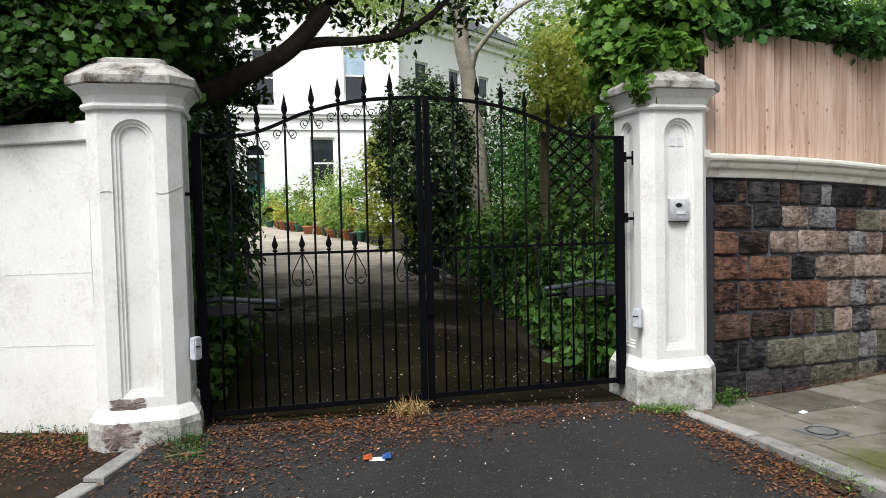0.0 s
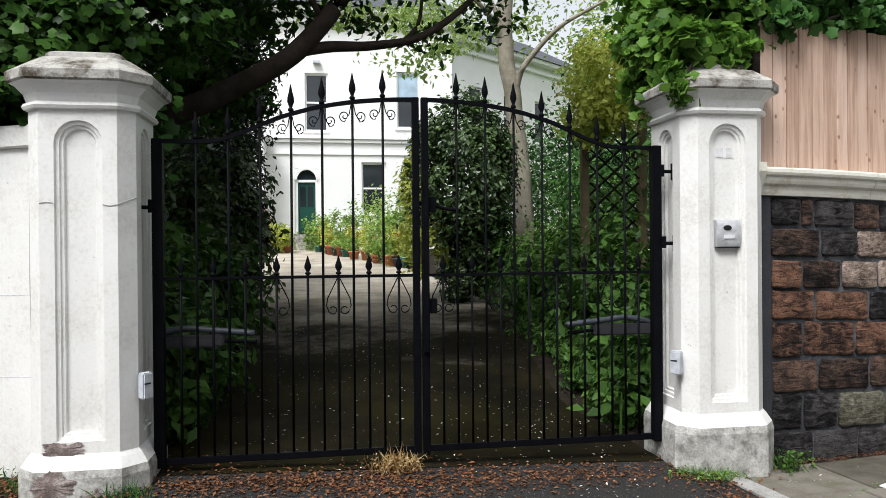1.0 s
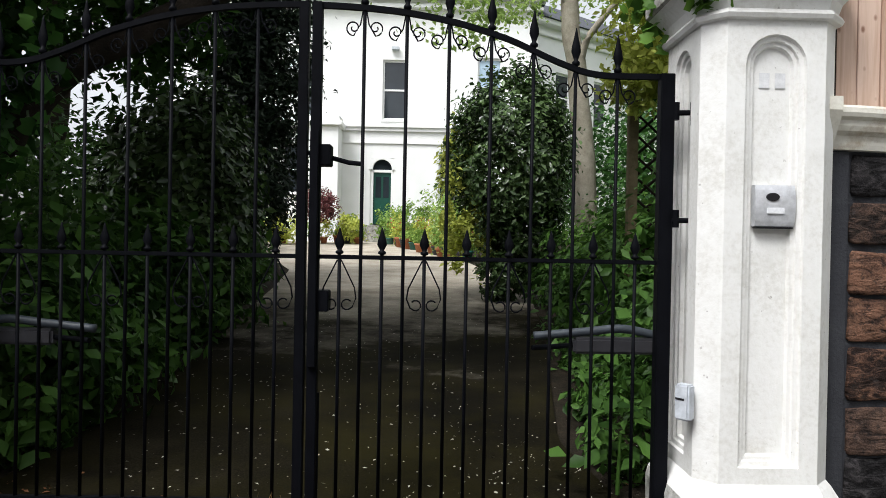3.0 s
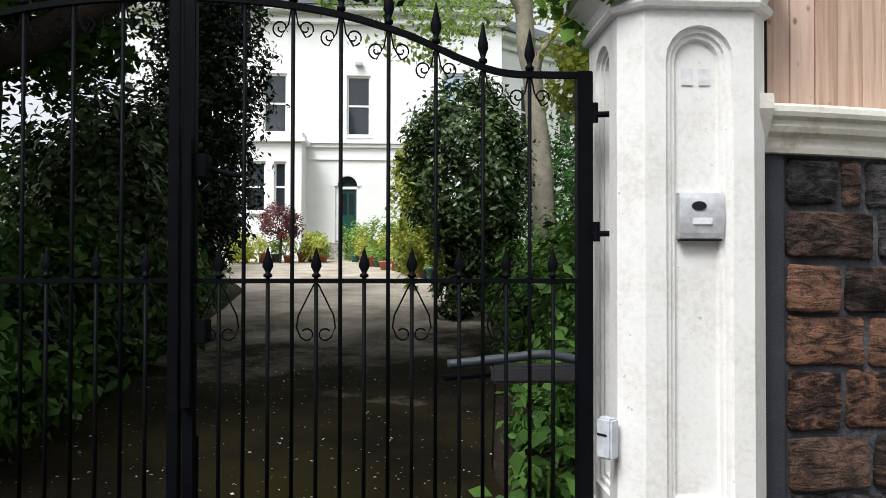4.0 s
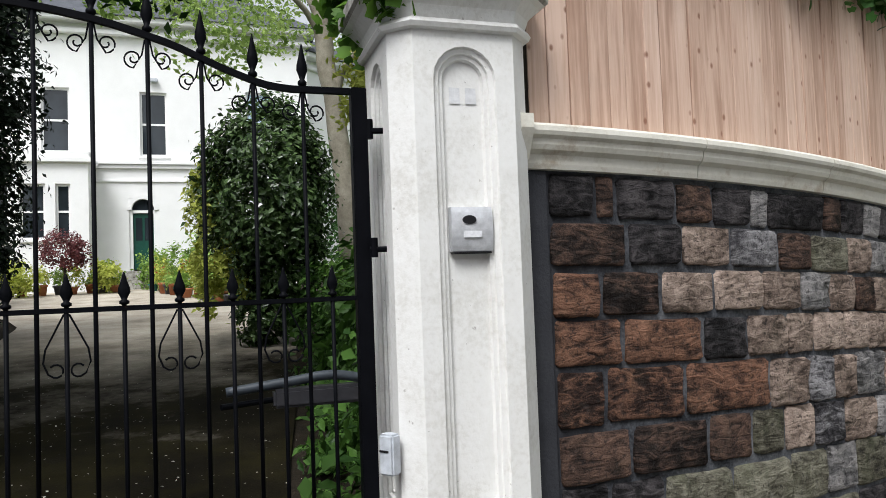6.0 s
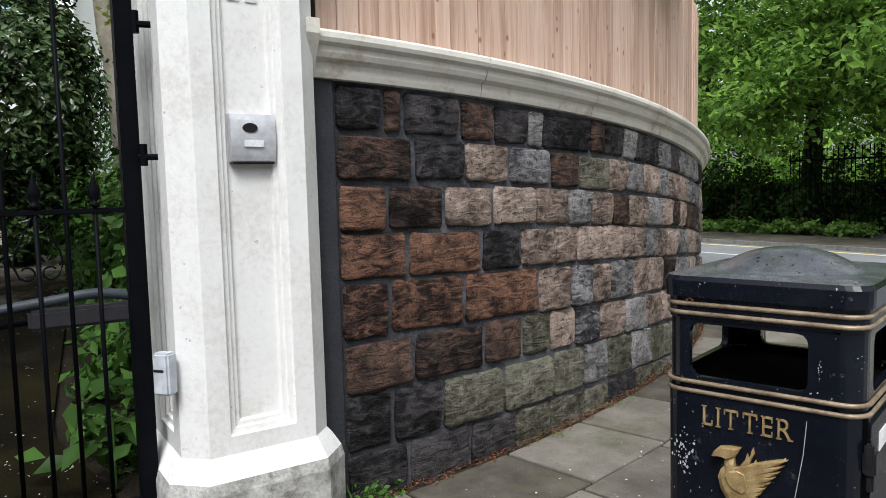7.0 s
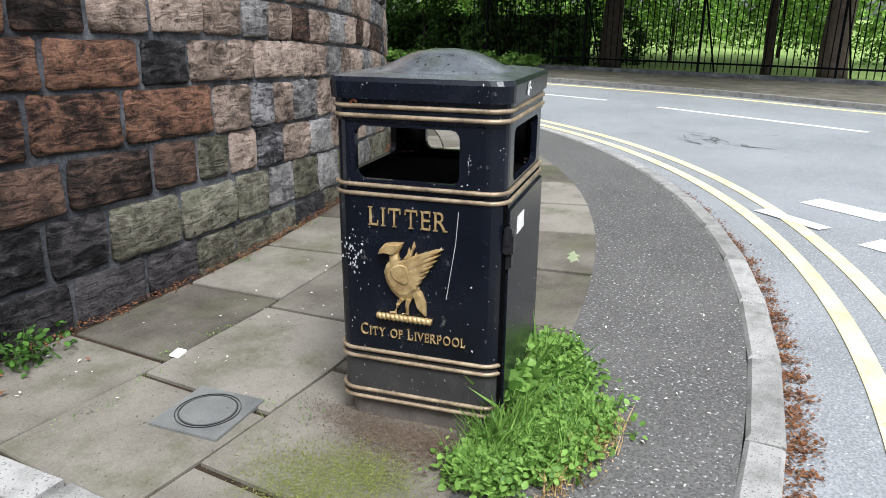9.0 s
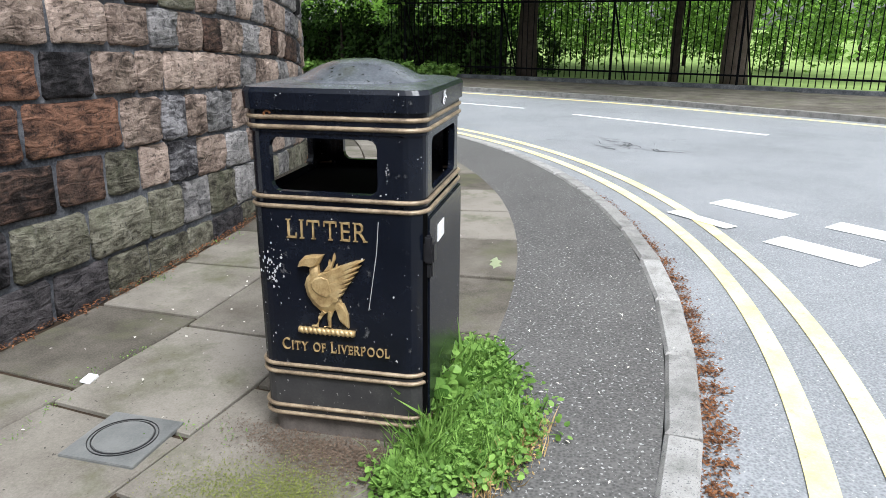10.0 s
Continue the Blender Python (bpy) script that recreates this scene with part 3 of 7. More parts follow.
# plain unseen wall added behind the walk to block low sky and dim reflections
OPPOSITE = rough_mat("dull_brick_wall", [(0.3, (0.1, 0.06, 0.045)), (0.55, (0.17, 0.1, 0.075)), (0.75, (0.24, 0.16, 0.12))], 2.0, 40, 0.9, 0.5, 0.02)
tagged(part("wall_opposite", boxes((-16, 16, -9.6, -9.0, -0.35, 8.0), (-16.6, -16.002, -9.6, 9.5, -0.35, 8.0)), OPPOSITE), "plain unseen brick wall added to block low sky", "wall", kind="structure")

# footway: joint bed, tarmac strip, flags, kerb

def ring_sheet(name, r0, r1, a0, a1, z, mat, cx, cy, label, category, n=60):
    b = loft([[(*arc(r0, a, cx, cy), z), (*arc(r1, a, cx, cy), z)] for a in (a0 + (a1 - a0) * i / n for i in range(n + 1))], False, False)
    return tagged(part(name, b, mat), label, category, kind="structure")


flagbed = ring_sheet("pavement_bed", WR - 0.25, WR + 1.78, 0.012, 0.8, GROUND - 0.016, JOINT, WX, WY, "dirty joints and bed of the flagged footway", "pavement")
b = bmesh.new()
prev = None
for i in range(61):
    ox, oy = arc(FLAG_R - 0.012, -0.03 + 1.25 * i / 60, KX, KY)
    kx, ky = arc(KR, -0.03 + 1.25 * i / 60, KX, KY)
    row = [b.verts.new((ox + (kx - ox) * k / 4, oy + (ky - oy) * k / 4, GROUND - 0.006)) for k in range(5)]
    if prev:
        for k in range(4):
            b.faces.new((prev[k], prev[k + 1], row[k + 1], row[k]))
    prev = row
tagged(part("pavement_strip", b, TARMAC), "dark tarmac strip between the flags and kerb", "pavement", kind="structure")
tagged(part("pavement_left", sheet([(-14, 3.6), (-1.75, 3.6), (-1.33, 4.45), (-1.10, 5.05), (-1.05, 5.6), (-1.5, 6.2), (-14, 9.5)], -0.075), SOIL), "leaf-strewn dark footway beside the white wall", "pavement", kind="structure")

# road markings
def band(name, r, w, a0, a1, label):
    b = loft([[(*arc(r - w / 2, a, KX, KY), ROAD + 0.005), (*arc(r + w / 2, a, KX, KY), ROAD + 0.005)] for a in (a0 + (a1 - a0) * i / 70 for i in range(71))], False, False)
    return tagged(part(name, b, YELLOW), label, "road marking", "yellow lines", "structure")


band("yellow_line", KR + 0.46, 0.09, -0.02, 1.35, "worn yellow line painted along the kerb")
band("yellow_line", KR + 0.69, 0.09, 0.02, 1.35, "worn yellow line painted beside its twin")


def bar(name, p, q, w, label, z=ROAD + 0.005, mat=None):
    p, q = Vector((*p, z)), Vector((*q, z))
    d = (q - p).normalized()
    s = Vector((-d.y, d.x, 0)) * w / 2
    b = bmesh.new()
    b.faces.new([b.verts.new(v) for v in (p - s, q - s, q + s, p + s)])
    return tagged(part(name, b, mat or WHITELINE), label, "road marking", "white markings", "structure")


for p, q in (((7.66, 3.02), (7.39, 2.5)), ((6.72, 2.58), (6.43, 2.05)), ((7.29, 2.23), (7.02, 1.7)), ((6.2, 1.6), (5.9, 1.07)), ((6.85, 1.35), (6.58, 0.82)), ((5.7, 0.62), (5.4, 0.1))):
    bar("give_way_dash", p, q, 0.24, "white painted give-way dash")
for p, q in (((12.79, 5.71), (11.81, 2.88)), ((13.6, 8.6), (13.22, 6.67)), ((11.3, 1.6), (9.9, -1.0)), ((14.0, 13.0), (13.8, 10.0))):
    bar("centre_dash", p, q, 0.1, "thin white centre line dash on the road")
bar("give_way_dash", (7.15, 3.28), (6.87, 2.84), 0.12, "small white mark crossing the yellow lines", ROAD + 0.009)
FARKERB = [(14.6, 60), (15.9, 20), (15.9, 12), (15.72, 8.85), (15.22, 5.54), (14.55, 3.54), (13.9, 1.6), (12.2, -2.0), (9.5, -7.0), (6, -12)]
far_line = curve_pts([(x, y, 0) for x, y in FARKERB], 6)
b = loft([[(p.x - 0.44, p.y, ROAD + 0.005), (p.x - 0.3, p.y, ROAD + 0.005)] for p in far_line], False, False)
tagged(part("yellow_line", b, YELLOW), "worn yellow line along the far kerb", "road marking", "yellow lines", "structure")
b = loft([[(p.x, p.y, ROAD - 0.03), (p.x, p.y, GROUND), (p.x + 0.14, p.y, GROUND), (p.x + 0.14, p.y, ROAD - 0.03)] for p in far_line], True, True)
tagged(part("kerb_far", b, GRANITE), "grey stone kerb across the road", "kerb", kind="structure")
b = loft([[(p.x + 0.14, p.y, GROUND - 0.004), (40, p.y, GROUND - 0.004)] for p in far_line], False, False)
tagged(part("pavement_far", b, FLAG), "pale far footway before the railings", "pavement", kind="structure")
b = loft([[(18.62 + 2.6 * k, -40, GROUND + 0.02 + 0.06 * k), (18.62 + 2.6 * k, 90, GROUND + 0.02 + 0.06 * k)] for k in range(20)], False, False)
tagged(part("park_lawn", b, GRASSLAND), "sunlit park grass behind the railings", "ground", kind="structure")


# cracked patch in the road surface
TAR = rough_mat("dark_tar_seam", [(0.3, (0.03, 0.03, 0.032)), (0.7, (0.08, 0.08, 0.082))], 9, 90, 0.8, 0.3, 0.004)
crack_map = thing("road_crack", "dark tar-filled cracks in the road", "road crack", kind="structure")
rc = random.Random(9)
for k in range(26):
    x, y = rc.gauss(10.1, 0.32), rc.gauss(4.25, 0.28)
    a = rc.uniform(0, 6.28)
    line = [Vector((x, y, 0))]
    for q in range(4):
        a += rc.uniform(-0.7, 0.7)
        line.append(line[-1] + Vector((math.cos(a), math.sin(a), 0)) * rc.uniform(0.04, 0.1))
    w = rc.uniform(0.004, 0.012)
    part("seam", loft([[(p.x - w * g, p.y + w * g * 0.6, ROAD + 0.004), (p.x + w * g, p.y - w * g * 0.6, ROAD + 0.004)] for p, g in zip(line, (0.2, 1, 0.7, 0.9, 0.15))], False, False), TAR, crack_map)


# ---- gate piers ----
def octagon(h, c, z, cx=0.0, cy=0.0):
    return [(cx + x, cy + y, z) for x, y in ((-h + c, -h), (h - c, -h), (h, -h + c), (h, h - c), (h - c, h), (-h + c, h), (-h, h - c), (-h, -h + c))]


def arch_outline(w, z0, z1, n=10):
    """Outline of an arched panel: from lower left, round the head, to lower right."""
    pts = [(-w, z0)]
    for i in range(n + 1):
        a = math.pi - math.pi * i / n
        pts.append((w * math.cos(a), z1 - w + w * math.sin(a)))
    return pts + [(w, z0)]


def pier_face(w_face, w_panel, z0, z1, p0, p1, depth):
    """A shaft face at y = 0, looking to -y, with a recessed arched panel moulded in two steps."""
    b = bmesh.new()
    steps = [(w_panel, 0.0), (w_panel - 0.004, 0.014), (w_panel - 0.022, 0.016), (w_panel - 0.026, depth * 0.6), (w_panel - 0.04, depth * 0.62), (w_panel - 0.046, depth)]
    rings = []
    for w, d in steps:
        k = w_panel - w
        rings.append([b.verts.new((x, d, z)) for x, z in arch_outline(w, p0 + k, p1 - k)])
    n = len(rings[0])
    for a, c in zip(rings, rings[1:]):
        for i in range(n):
            j = (i + 1) % n
            b.faces.new((a[i], a[j], c[j], c[i]))
    b.faces.new(rings[-1])
    # the flat face round the panel
    lo, hi = [b.verts.new(p) for p in ((-w_face, 0, z0), (w_face, 0, z0))], [b.verts.new(p) for p in ((-w_face, 0, z1), (w_face, 0, z1))]
    r = rings[0]
    mid = n // 2
    b.faces.new((lo[0], lo[1], r[-1], r[0]))
    b.faces.new([lo[0]] + [r[i] for i in range(0, mid)] + [hi[0]])
    b.faces.new([hi[0]] + [r[mid - 1], r[mid]] + [hi[1]])
    b.faces.new([hi[1]] + [r[i] for i in range(mid, n)] + [lo[1]])
    return b


def grow(h, c, d):
    return h + d, c + 0.586 * d


def gate_pier(label, cx, foot, dz):
    H, C = 0.275, 0.078
    top = thing("gate_pier", label, "gate pier", (cx, 5.0 + H, dz), group="gate piers")
    z0, z1 = 0.20, 2.04
    # shaft: corner strips and a panelled face on each side
    o0, o1 = octagon(H, C, z0), octagon(H, C, z1)
    for i in (1, 3, 5, 7):
        j = (i + 1) % 8
        b = bmesh.new()
        b.faces.new([b.verts.new(p) for p in (o0[i], o0[j], o1[j], o1[i])])
        part("corner_chamfer", b, STUCCO, top)
    for k in range(4):
        w = 0.122 if k in (0, 2) else 0.1
        f = part("panel_face", pier_face(H - C, w, z0, z1, 0.265, 1.985, 0.045), STUCCO, top)
        f.matrix_basis = pose(0, 0, 0, 0, 0, 90 * k) @ pose(0, -H, 0)
    # plinth with a sloped head
    rings = [octagon(*grow(H, C, 0.058), foot - 0.08), octagon(*grow(H, C, 0.06), 0.085), octagon(*grow(H, C, 0.05), 0.125), octagon(*grow(H, C, 0.018), 0.178), octagon(*grow(H, C, 0.0), 0.2)]
    part("plinth", loft(rings[:3]), GRIMY, top, "grimy mottled white plinth")
    part("plinth_slope", loft(rings[2:]), STUCCO, top)
    prof = [(0.0, z1), (0.022, z1 + 0.004), (0.03, z1 + 0.02), (0.022, z1 + 0.036), (0.008, z1 + 0.042), (0.022, z1 + 0.085), (0.062, z1 + 0.13), (0.085, z1 + 0.14)]
    part("neck_moulding", loft([octagon(*grow(H, C, d), z) for d, z in prof]), STUCCO, top)
    prof = [(0.085, z1 + 0.141), (0.098, z1 + 0.15), (0.1, z1 + 0.195), (0.09, z1 + 0.207), (-0.03, z1 + 0.285), (-0.075, z1 + 0.30), (-0.08, z1 + 0.325), (-0.12, z1 + 0.34)]
    part("capstone", loft([octagon(*grow(H, C, d), z) for d, z in prof]), CAPSTONE, top, "weathered grey stone cap")
    return top


pier_r = gate_pier("white painted stone gate pier with an intercom", 2.565, -0.13, 0.02)
pier_l = gate_pier("white painted gate pier with crumbling plaster base", -1.185, -0.08, -0.03)
# fallen plaster at the foot of one pier shows rough masonry
def spall(name, w, h, seed, at, rz=0.0):
    """Broken plaster: a jagged shallow patch of bare masonry."""
    b = bmesh.new()
    N = 64
    ring = []
    for i in range(N):
        a = 2 * math.pi * i / N
        q = Vector((math.cos(a), math.sin(a), seed))
        r = 1 + 0.45 * noise.noise(q * 1.6) + 0.3 * noise.noise(q * 5) + 0.15 * noise.noise(q * 13)
        ring.append((w * r * math.cos(a), h * r * math.sin(a)))
    rows = [[b.verts.new((x * k, -0.003 - 0.014 * (1 - k) * (0.6 + noise.noise((x * k * 25, z * k * 25, seed))), z * k)) for x, z in ring] for k in (1.0, 0.93, 0.6, 0.25)]
    for u, v in zip(rows, rows[1:]):
        for i in range(N):
            b.faces.new((u[i], u[(i + 1) % N], v[(i + 1) % N], v[i]))
    b.faces.new(rows[-1])
    o = part(name, b, BRICKPATCH, pier_l, "broken plaster showing reddish masonry")
    o.matrix_basis = pose(*at, 0, 0, rz)
    return o


spall("bare_patch", 0.1, 0.042, 4.5, (-0.08, -0.2765, 0.232))
spall("bare_patch", 0.1, 0.085, 2.5, (-0.135, -0.3365, 0.05))
spall("bare_patch", 0.05, 0.05, 1.5, (0.1, -0.3365, -0.03))

HAIRLINE = plain("grey_hairline_repair", (0.36, 0.36, 0.35), 0.9)


def crack(pts, parent, at, r=0.0028):
    o = part("crack", tube(pts, r, 5), HAIRLINE, parent)
    o.matrix_basis = pose(*at)
    return o


rg = random.Random(3)
pts = [(-0.195 + 0.39 * k / 12, 0, 0.012 * rg.uniform(-1, 1)) for k in range(13)]
crack([p for p in pts if abs(p[0]) > 0.125][:3], pier_l, (0, -0.276, 1.545))
crack([(0.12, 0, -0.012), (0.16, 0, -0.02), (0.197, 0, -0.012), (0.235, 0.04, 0.01), (0.275, 0.078, 0.03)], pier_l, (0, -0.276, 1.545))
crack([(0.0, 0, 0), (0.004, 0, 0.4), (-0.004, 0, 0.9), (0.004, 0, 1.5)], pier_l, (-0.27, -0.2, 0.25))
# fittings on the piers
ic = thing("intercom", "brushed steel gate intercom fixed to the pier", "intercom", (2.575, 5.045, 1.245), rz=0)
b = loft([[(-0.08, -0.03 - 0.012 * math.sin(math.pi * t) ** 0.8, 0.165 * t), (0.08, -0.03 - 0.012 * math.sin(math.pi * t) ** 0.8, 0.165 * t), (0.08, 0.0, 0.165 * t), (-0.08, 0.0, 0.165 * t)] for t in (k / 8 for k in range(9))])
bmesh.ops.bevel(b, geom=[e for e in b.edges if e.is_boundary is False and e.calc_length() > 0.1 and abs(e.verts[0].co.z - e.verts[1].co.z) < 1e-6 and e.verts[0].co.z in (0.0,)], offset=0.002, segments=1, affect="EDGES")
part("faceplate", b, STEEL, ic)
b = bmesh.new()
bmesh.ops.create_cone(b, segments=28, cap_ends=True, radius1=0.027, radius2=0.026, depth=0.006, matrix=pose(-0.012, -0.042, 0.117, 90, 0, 0) @ Matrix.Diagonal((1, 0.62, 1, 1)))
part("speaker", b, BLACKPLASTIC, ic, "dark oval speaker lens")
part("call_button", boxes((-0.035, 0.035, -0.046, -0.039, 0.05, 0.074), bev=0.002), PALEPLATE, ic, "pale name strip button")
part("lower_lip", boxes((-0.075, 0.075, -0.036, 0.0, -0.008, -0.001), bev=0.002), BLACKPLASTIC, ic)
nm = thing("number_mark", "faint grey painted mark under the arch", "wall mark", (2.567, 5.043, 1.83))
for x in (-0.032, 0.032):
    part("bar", boxes((x - 0.021, x + 0.021, -0.0025, -0.0015, -0.03, 0.03)), FAINTGREY, nm)


def sensor(x, y, z, rz, where_on):
    t = thing("gate_sensor", "grey plastic photocell box " + where_on, "sensor", (x, y, z), rz, "gate sensors")
    part("housing", boxes((-0.032, 0.032, -0.05, 0, 0, 0.145), bev=0.007), GREYPLASTIC, t)
    part("lens", boxes((-0.026, 0.014, -0.053, -0.046, 0.082, 0.09), bev=0.001), BLACKPLASTIC, t)
    return t


sensor(2.268, 5.075, 0.46, -52, "on the intercom pier")
sensor(-0.888, 5.075, 0.44, 52, "on the crumbling pier")
for x, y, z, s in ((-0.955, 5.2, 1.50, 1), (2.335, 5.2, 1.27, -1), (2.335, 5.22, 1.73, -1)):
    t = thing("hinge_bracket", "black iron hinge bracket set into the pier", "bracket", (x, y, z), group="hinge brackets")
    part("plate", boxes((-0.012, 0.02) + (-0.035, 0.035, -0.055, 0.055) if s > 0 else (-0.02, 0.012, -0.035, 0.035, -0.055, 0.055), bev=0.004), IRON, t)
    part("pin", tube([(0, 0, 0), (s * 0.1, 0.02, 0)], 0.012), IRON, t)
    part("collar", tube([(s * 0.085, 0.02, -0.03), (s * 0.085, 0.02, 0.045)], 0.016), IRON, t)
for x, y, z, nme in ((-0.952, 5.17, 1.12, "socket"), (2.333, 5.19, 1.08, "socket"), (2.33, 5.16, 1.06, "socket")):
    t = thing("rusted_fixing", "rusted old iron fixing in the pier face", "fixing", (x, y, z), group="rusted fixings")
    part("plate", boxes((-0.008, 0.008, -0.022, 0.022, -0.05, 0.05), bev=0.003), RUST, t)
    part("stub", tube([(0, 0, -0.03), (0.012 if x < 0 else -0.012, -0.004, 0.03)], 0.007), RUST, t)

# ---- gates ----
def rail_z(s, W):
    return float(np.interp(s, [0, 0.27, 0.36, 0.49, 0.58, 0.67, 0.77, 0.87, 0.97, 1.07, 1.17, 1.275, 1.39, 1.5], [0, 0, 0.014, 0.062, 0.103, 0.143, 0.175, 0.204, 0.226, 0.243, 0.256, 0.265, 0.271, 0.274]))


def spear_into(bm, x, z, h):
    """A leaf-shaped spearhead with a collar."""
    prof = [(0.008, 0), (0.017, 0.006), (0.017, 0.018), (0.009, 0.026), (0.013, 0.04), (0.021, 0.062), (0.019, 0.085), (0.0115, 0.115), (0.006, 0.145), (0.0018, 0.165)]
    k = h / 0.165
    n = 8
    rings = [[bm.verts.new((x + r * math.cos(2 * math.pi * i / n), 0.55 * r * math.sin(2 * math.pi * i / n) if q > 3 else r * math.sin(2 * math.pi * i / n), z + d * k)) for i in range(n)] for q, (r, d) in enumerate(prof)]
    for a, b in zip(rings, rings[1:]):
        for i in range(n):
            bm.faces.new((a[i], a[(i + 1) % n], b[(i + 1) % n], b[i]))
    bm.faces.new(rings[-1])


def scroll(x, z, r, sx, sz, turns=1.35):
    """A C scroll: an arm that curls into a spiral."""
    pts = []
    for i in range(22):
        t = i / 21
        a = math.pi * (0.5 - 2 * turns * t)
        rr = r * (1 - 0.78 * t)
        pts.append((x + sx * rr * math.cos(a), 0, z + sz * rr * math.sin(a)))
    return pts


def gate_leaf(label, hinge_x, side):
    """side +1: the leaf reaches to +x from its hinge."""
    W, base, mid, top = 1.5, 0.03, 1.088, 1.885
    g = thing("gate_leaf", label, "gate", (hinge_x, 5.255, 0), group="driveway gates")
    X = lambda s: side * s
    def put(name, bm, lab=""):
        return part(name, bm, IRON, g, lab)
    def bx(s0, s1, y0, y1, z0, z1, bev=0.003):
        return boxes((min(X(s0), X(s1)), max(X(s0), X(s1)), y0, y1, z0, z1), bev=bev)
    put("hanging_stile", bx(-0.03, 0.03, -0.028, 0.028, 0.0, top + 0.012))
    put("meeting_stile", bx(W - 0.024, W + 0.018, -0.022, 0.022, 0.0, top + 0.285))
    put("bottom_rail", bx(0.03, W - 0.02, -0.014, 0.014, 0.012, 0.05))
    put("middle_rail", bx(0.03, W - 0.02, -0.009, 0.009, mid - 0.009, mid + 0.009, 0.002))
    pts = [(X(s), 0, top + rail_z(s, W)) for s in np.linspace(0.03, W - 0.02, 34)]
    b = loft([[(x, -0.011, z - 0.012), (x, 0.011, z - 0.012), (x, 0.011, z + 0.012), (x, -0.011, z + 0.012)] for x, _, z in pts])
    put("top_rail", b)
    n = 8
    step = (W - 0.02 - 0.03) / n
    for i in range(1, n):
        s = 0.03 + i * step
        zt = top + rail_z(s, W)
        b = tube([(X(s), 0, base), (X(s), 0, zt + 0.02)], 0.0078, 8)
        spear_into(b, X(s), zt + 0.012, 0.165)
        put("tall_bar", smooth_bm(b))
        for d in (-1, 1):
            r = 0.034
            c = scroll(X(s) + d * 0.047, zt - 0.085, r, d, -1)
            b = tube([(X(s) + d * 0.008, 0, zt - 0.015), (X(s) + d * 0.018, 0, zt - 0.07)] + [(x, 0, z) for x, _, z in c], 0.0034, 6)
            put("scroll", b)
    for i in range(n):
        s = 0.03 + (i + 0.5) * step
        b = tube([(X(s), 0, base), (X(s), 0, mid + 0.02)], 0.0078, 8)
        spear_into(b, X(s), mid + 0.012, 0.115)
        put("dog_bar", smooth_bm(b))
        if i % 2 == 1:
            for d in (-1, 1):
                b = tube([(X(s) + d * 0.008, 0, mid - 0.012), (X(s) + d * 0.066, 0, mid - 0.13), (X(s) + d * 0.073, 0, mid - 0.175), (X(s) + d * 0.058, 0, mid - 0.213)] + [(X(s) + d * (0.034 + 0.022 * math.cos(a)), 0, mid - 0.203 + 0.022 * math.sin(a)) for a in (-1.2 - 0.55 * k for k in range(9))], 0.0036, 6)
                put("heart_scroll", b)
    return g


def smooth_bm(b):
    for f in b.faces:
        f.smooth = True
    return b


leaf_l = gate_leaf("black wrought iron gate leaf with spear finials", -0.838, 1)
leaf_r = gate_leaf("black wrought iron gate leaf carrying the drop bolt", 2.212, -1)
b = boxes((-0.018, 0.018, -0.05, -0.024, 0.62, 1.62), bev=0.003)
part("cover_strip", b, IRON, leaf_r, "overlapping meeting strip").matrix_basis = pose(-1.497, 0.0, 0)
for z, x in ((1.52, 0.0), (0.9, 0.0)):
    part("lock_case", boxes((-0.03, 0.03, -0.03, 0.05, z - 0.045, z + 0.045), bev=0.004), IRON, leaf_r).matrix_basis = pose(-1.46, 0.0, 0)
part("latch_bar", tube([(-0.11, 0.03, 1.54), (0.0, 0.03, 1.52), (0.1, 0.035, 1.495), (0.16, 0.035, 1.49)], 0.011), IRON, leaf_r).matrix_basis = pose(-1.46, 0, 0)
part("drop_bolt", tube([(0, 0.035, -0.02), (0, 0.035, 0.5)], 0.009), IRON, leaf_r).matrix_basis = pose(-1.48, 0, 0)

def opener(x, y, z, side):
    t = thing("gate_opener", "grey motor arm mounted behind the iron gate", "gate opener", (x, y, z), 0, "gate openers")
    part("motor_body", boxes((min(0, side * 0.42), max(0, side * 0.42), -0.04, 0.04, -0.045, 0.03), bev=0.012), DARKPOT, t, "dark motor casing")
    b = tube(curve_pts([(side * 0.0, 0, 0.035), (side * 0.18, 0, 0.07), (side * 0.35, 0, 0.055), (side * 0.6, 0, 0.03)], 6), 0.02, 10)
    part("cover", smooth_bm(b), OPENER, t, "dull grey curved cover")
    part("push_rod", tube([(side * 0.4, 0, -0.01), (side * 0.62, -0.1, -0.01)], 0.012), IRON, t)
    return t


OPENER = plain("dull_opener_grey", (0.04, 0.05, 0.062), 0.5)
opener(2.3, 5.52, 0.7, -1)
opener(-0.93, 5.52, 0.7, 1)

# ---- white garden wall beyond the crumbling pier ----
wall = thing("wall_white", "white rendered garden wall with a coping", "wall", kind="structure")
pa, pb = Vector((-1.44, 5.36, 0)), Vector((-7.5, 7.6, 0))
d = (pb - pa).normalized()
nrm = Vector((-d.y, d.x, 0))
if nrm.y > 0:
    nrm = -nrm
L = (pb - pa).length


def along(name, prof, mat, parent, n=10, slope=-0.02):
    rings = []
    for i in range(n + 1):
        q = pa + d * L * i / n
        rings.append([(q.x + nrm.x * o, q.y + nrm.y * o, z + slope * L * i / n) for o, z in prof])
    return part(name, loft(rings), mat, parent)


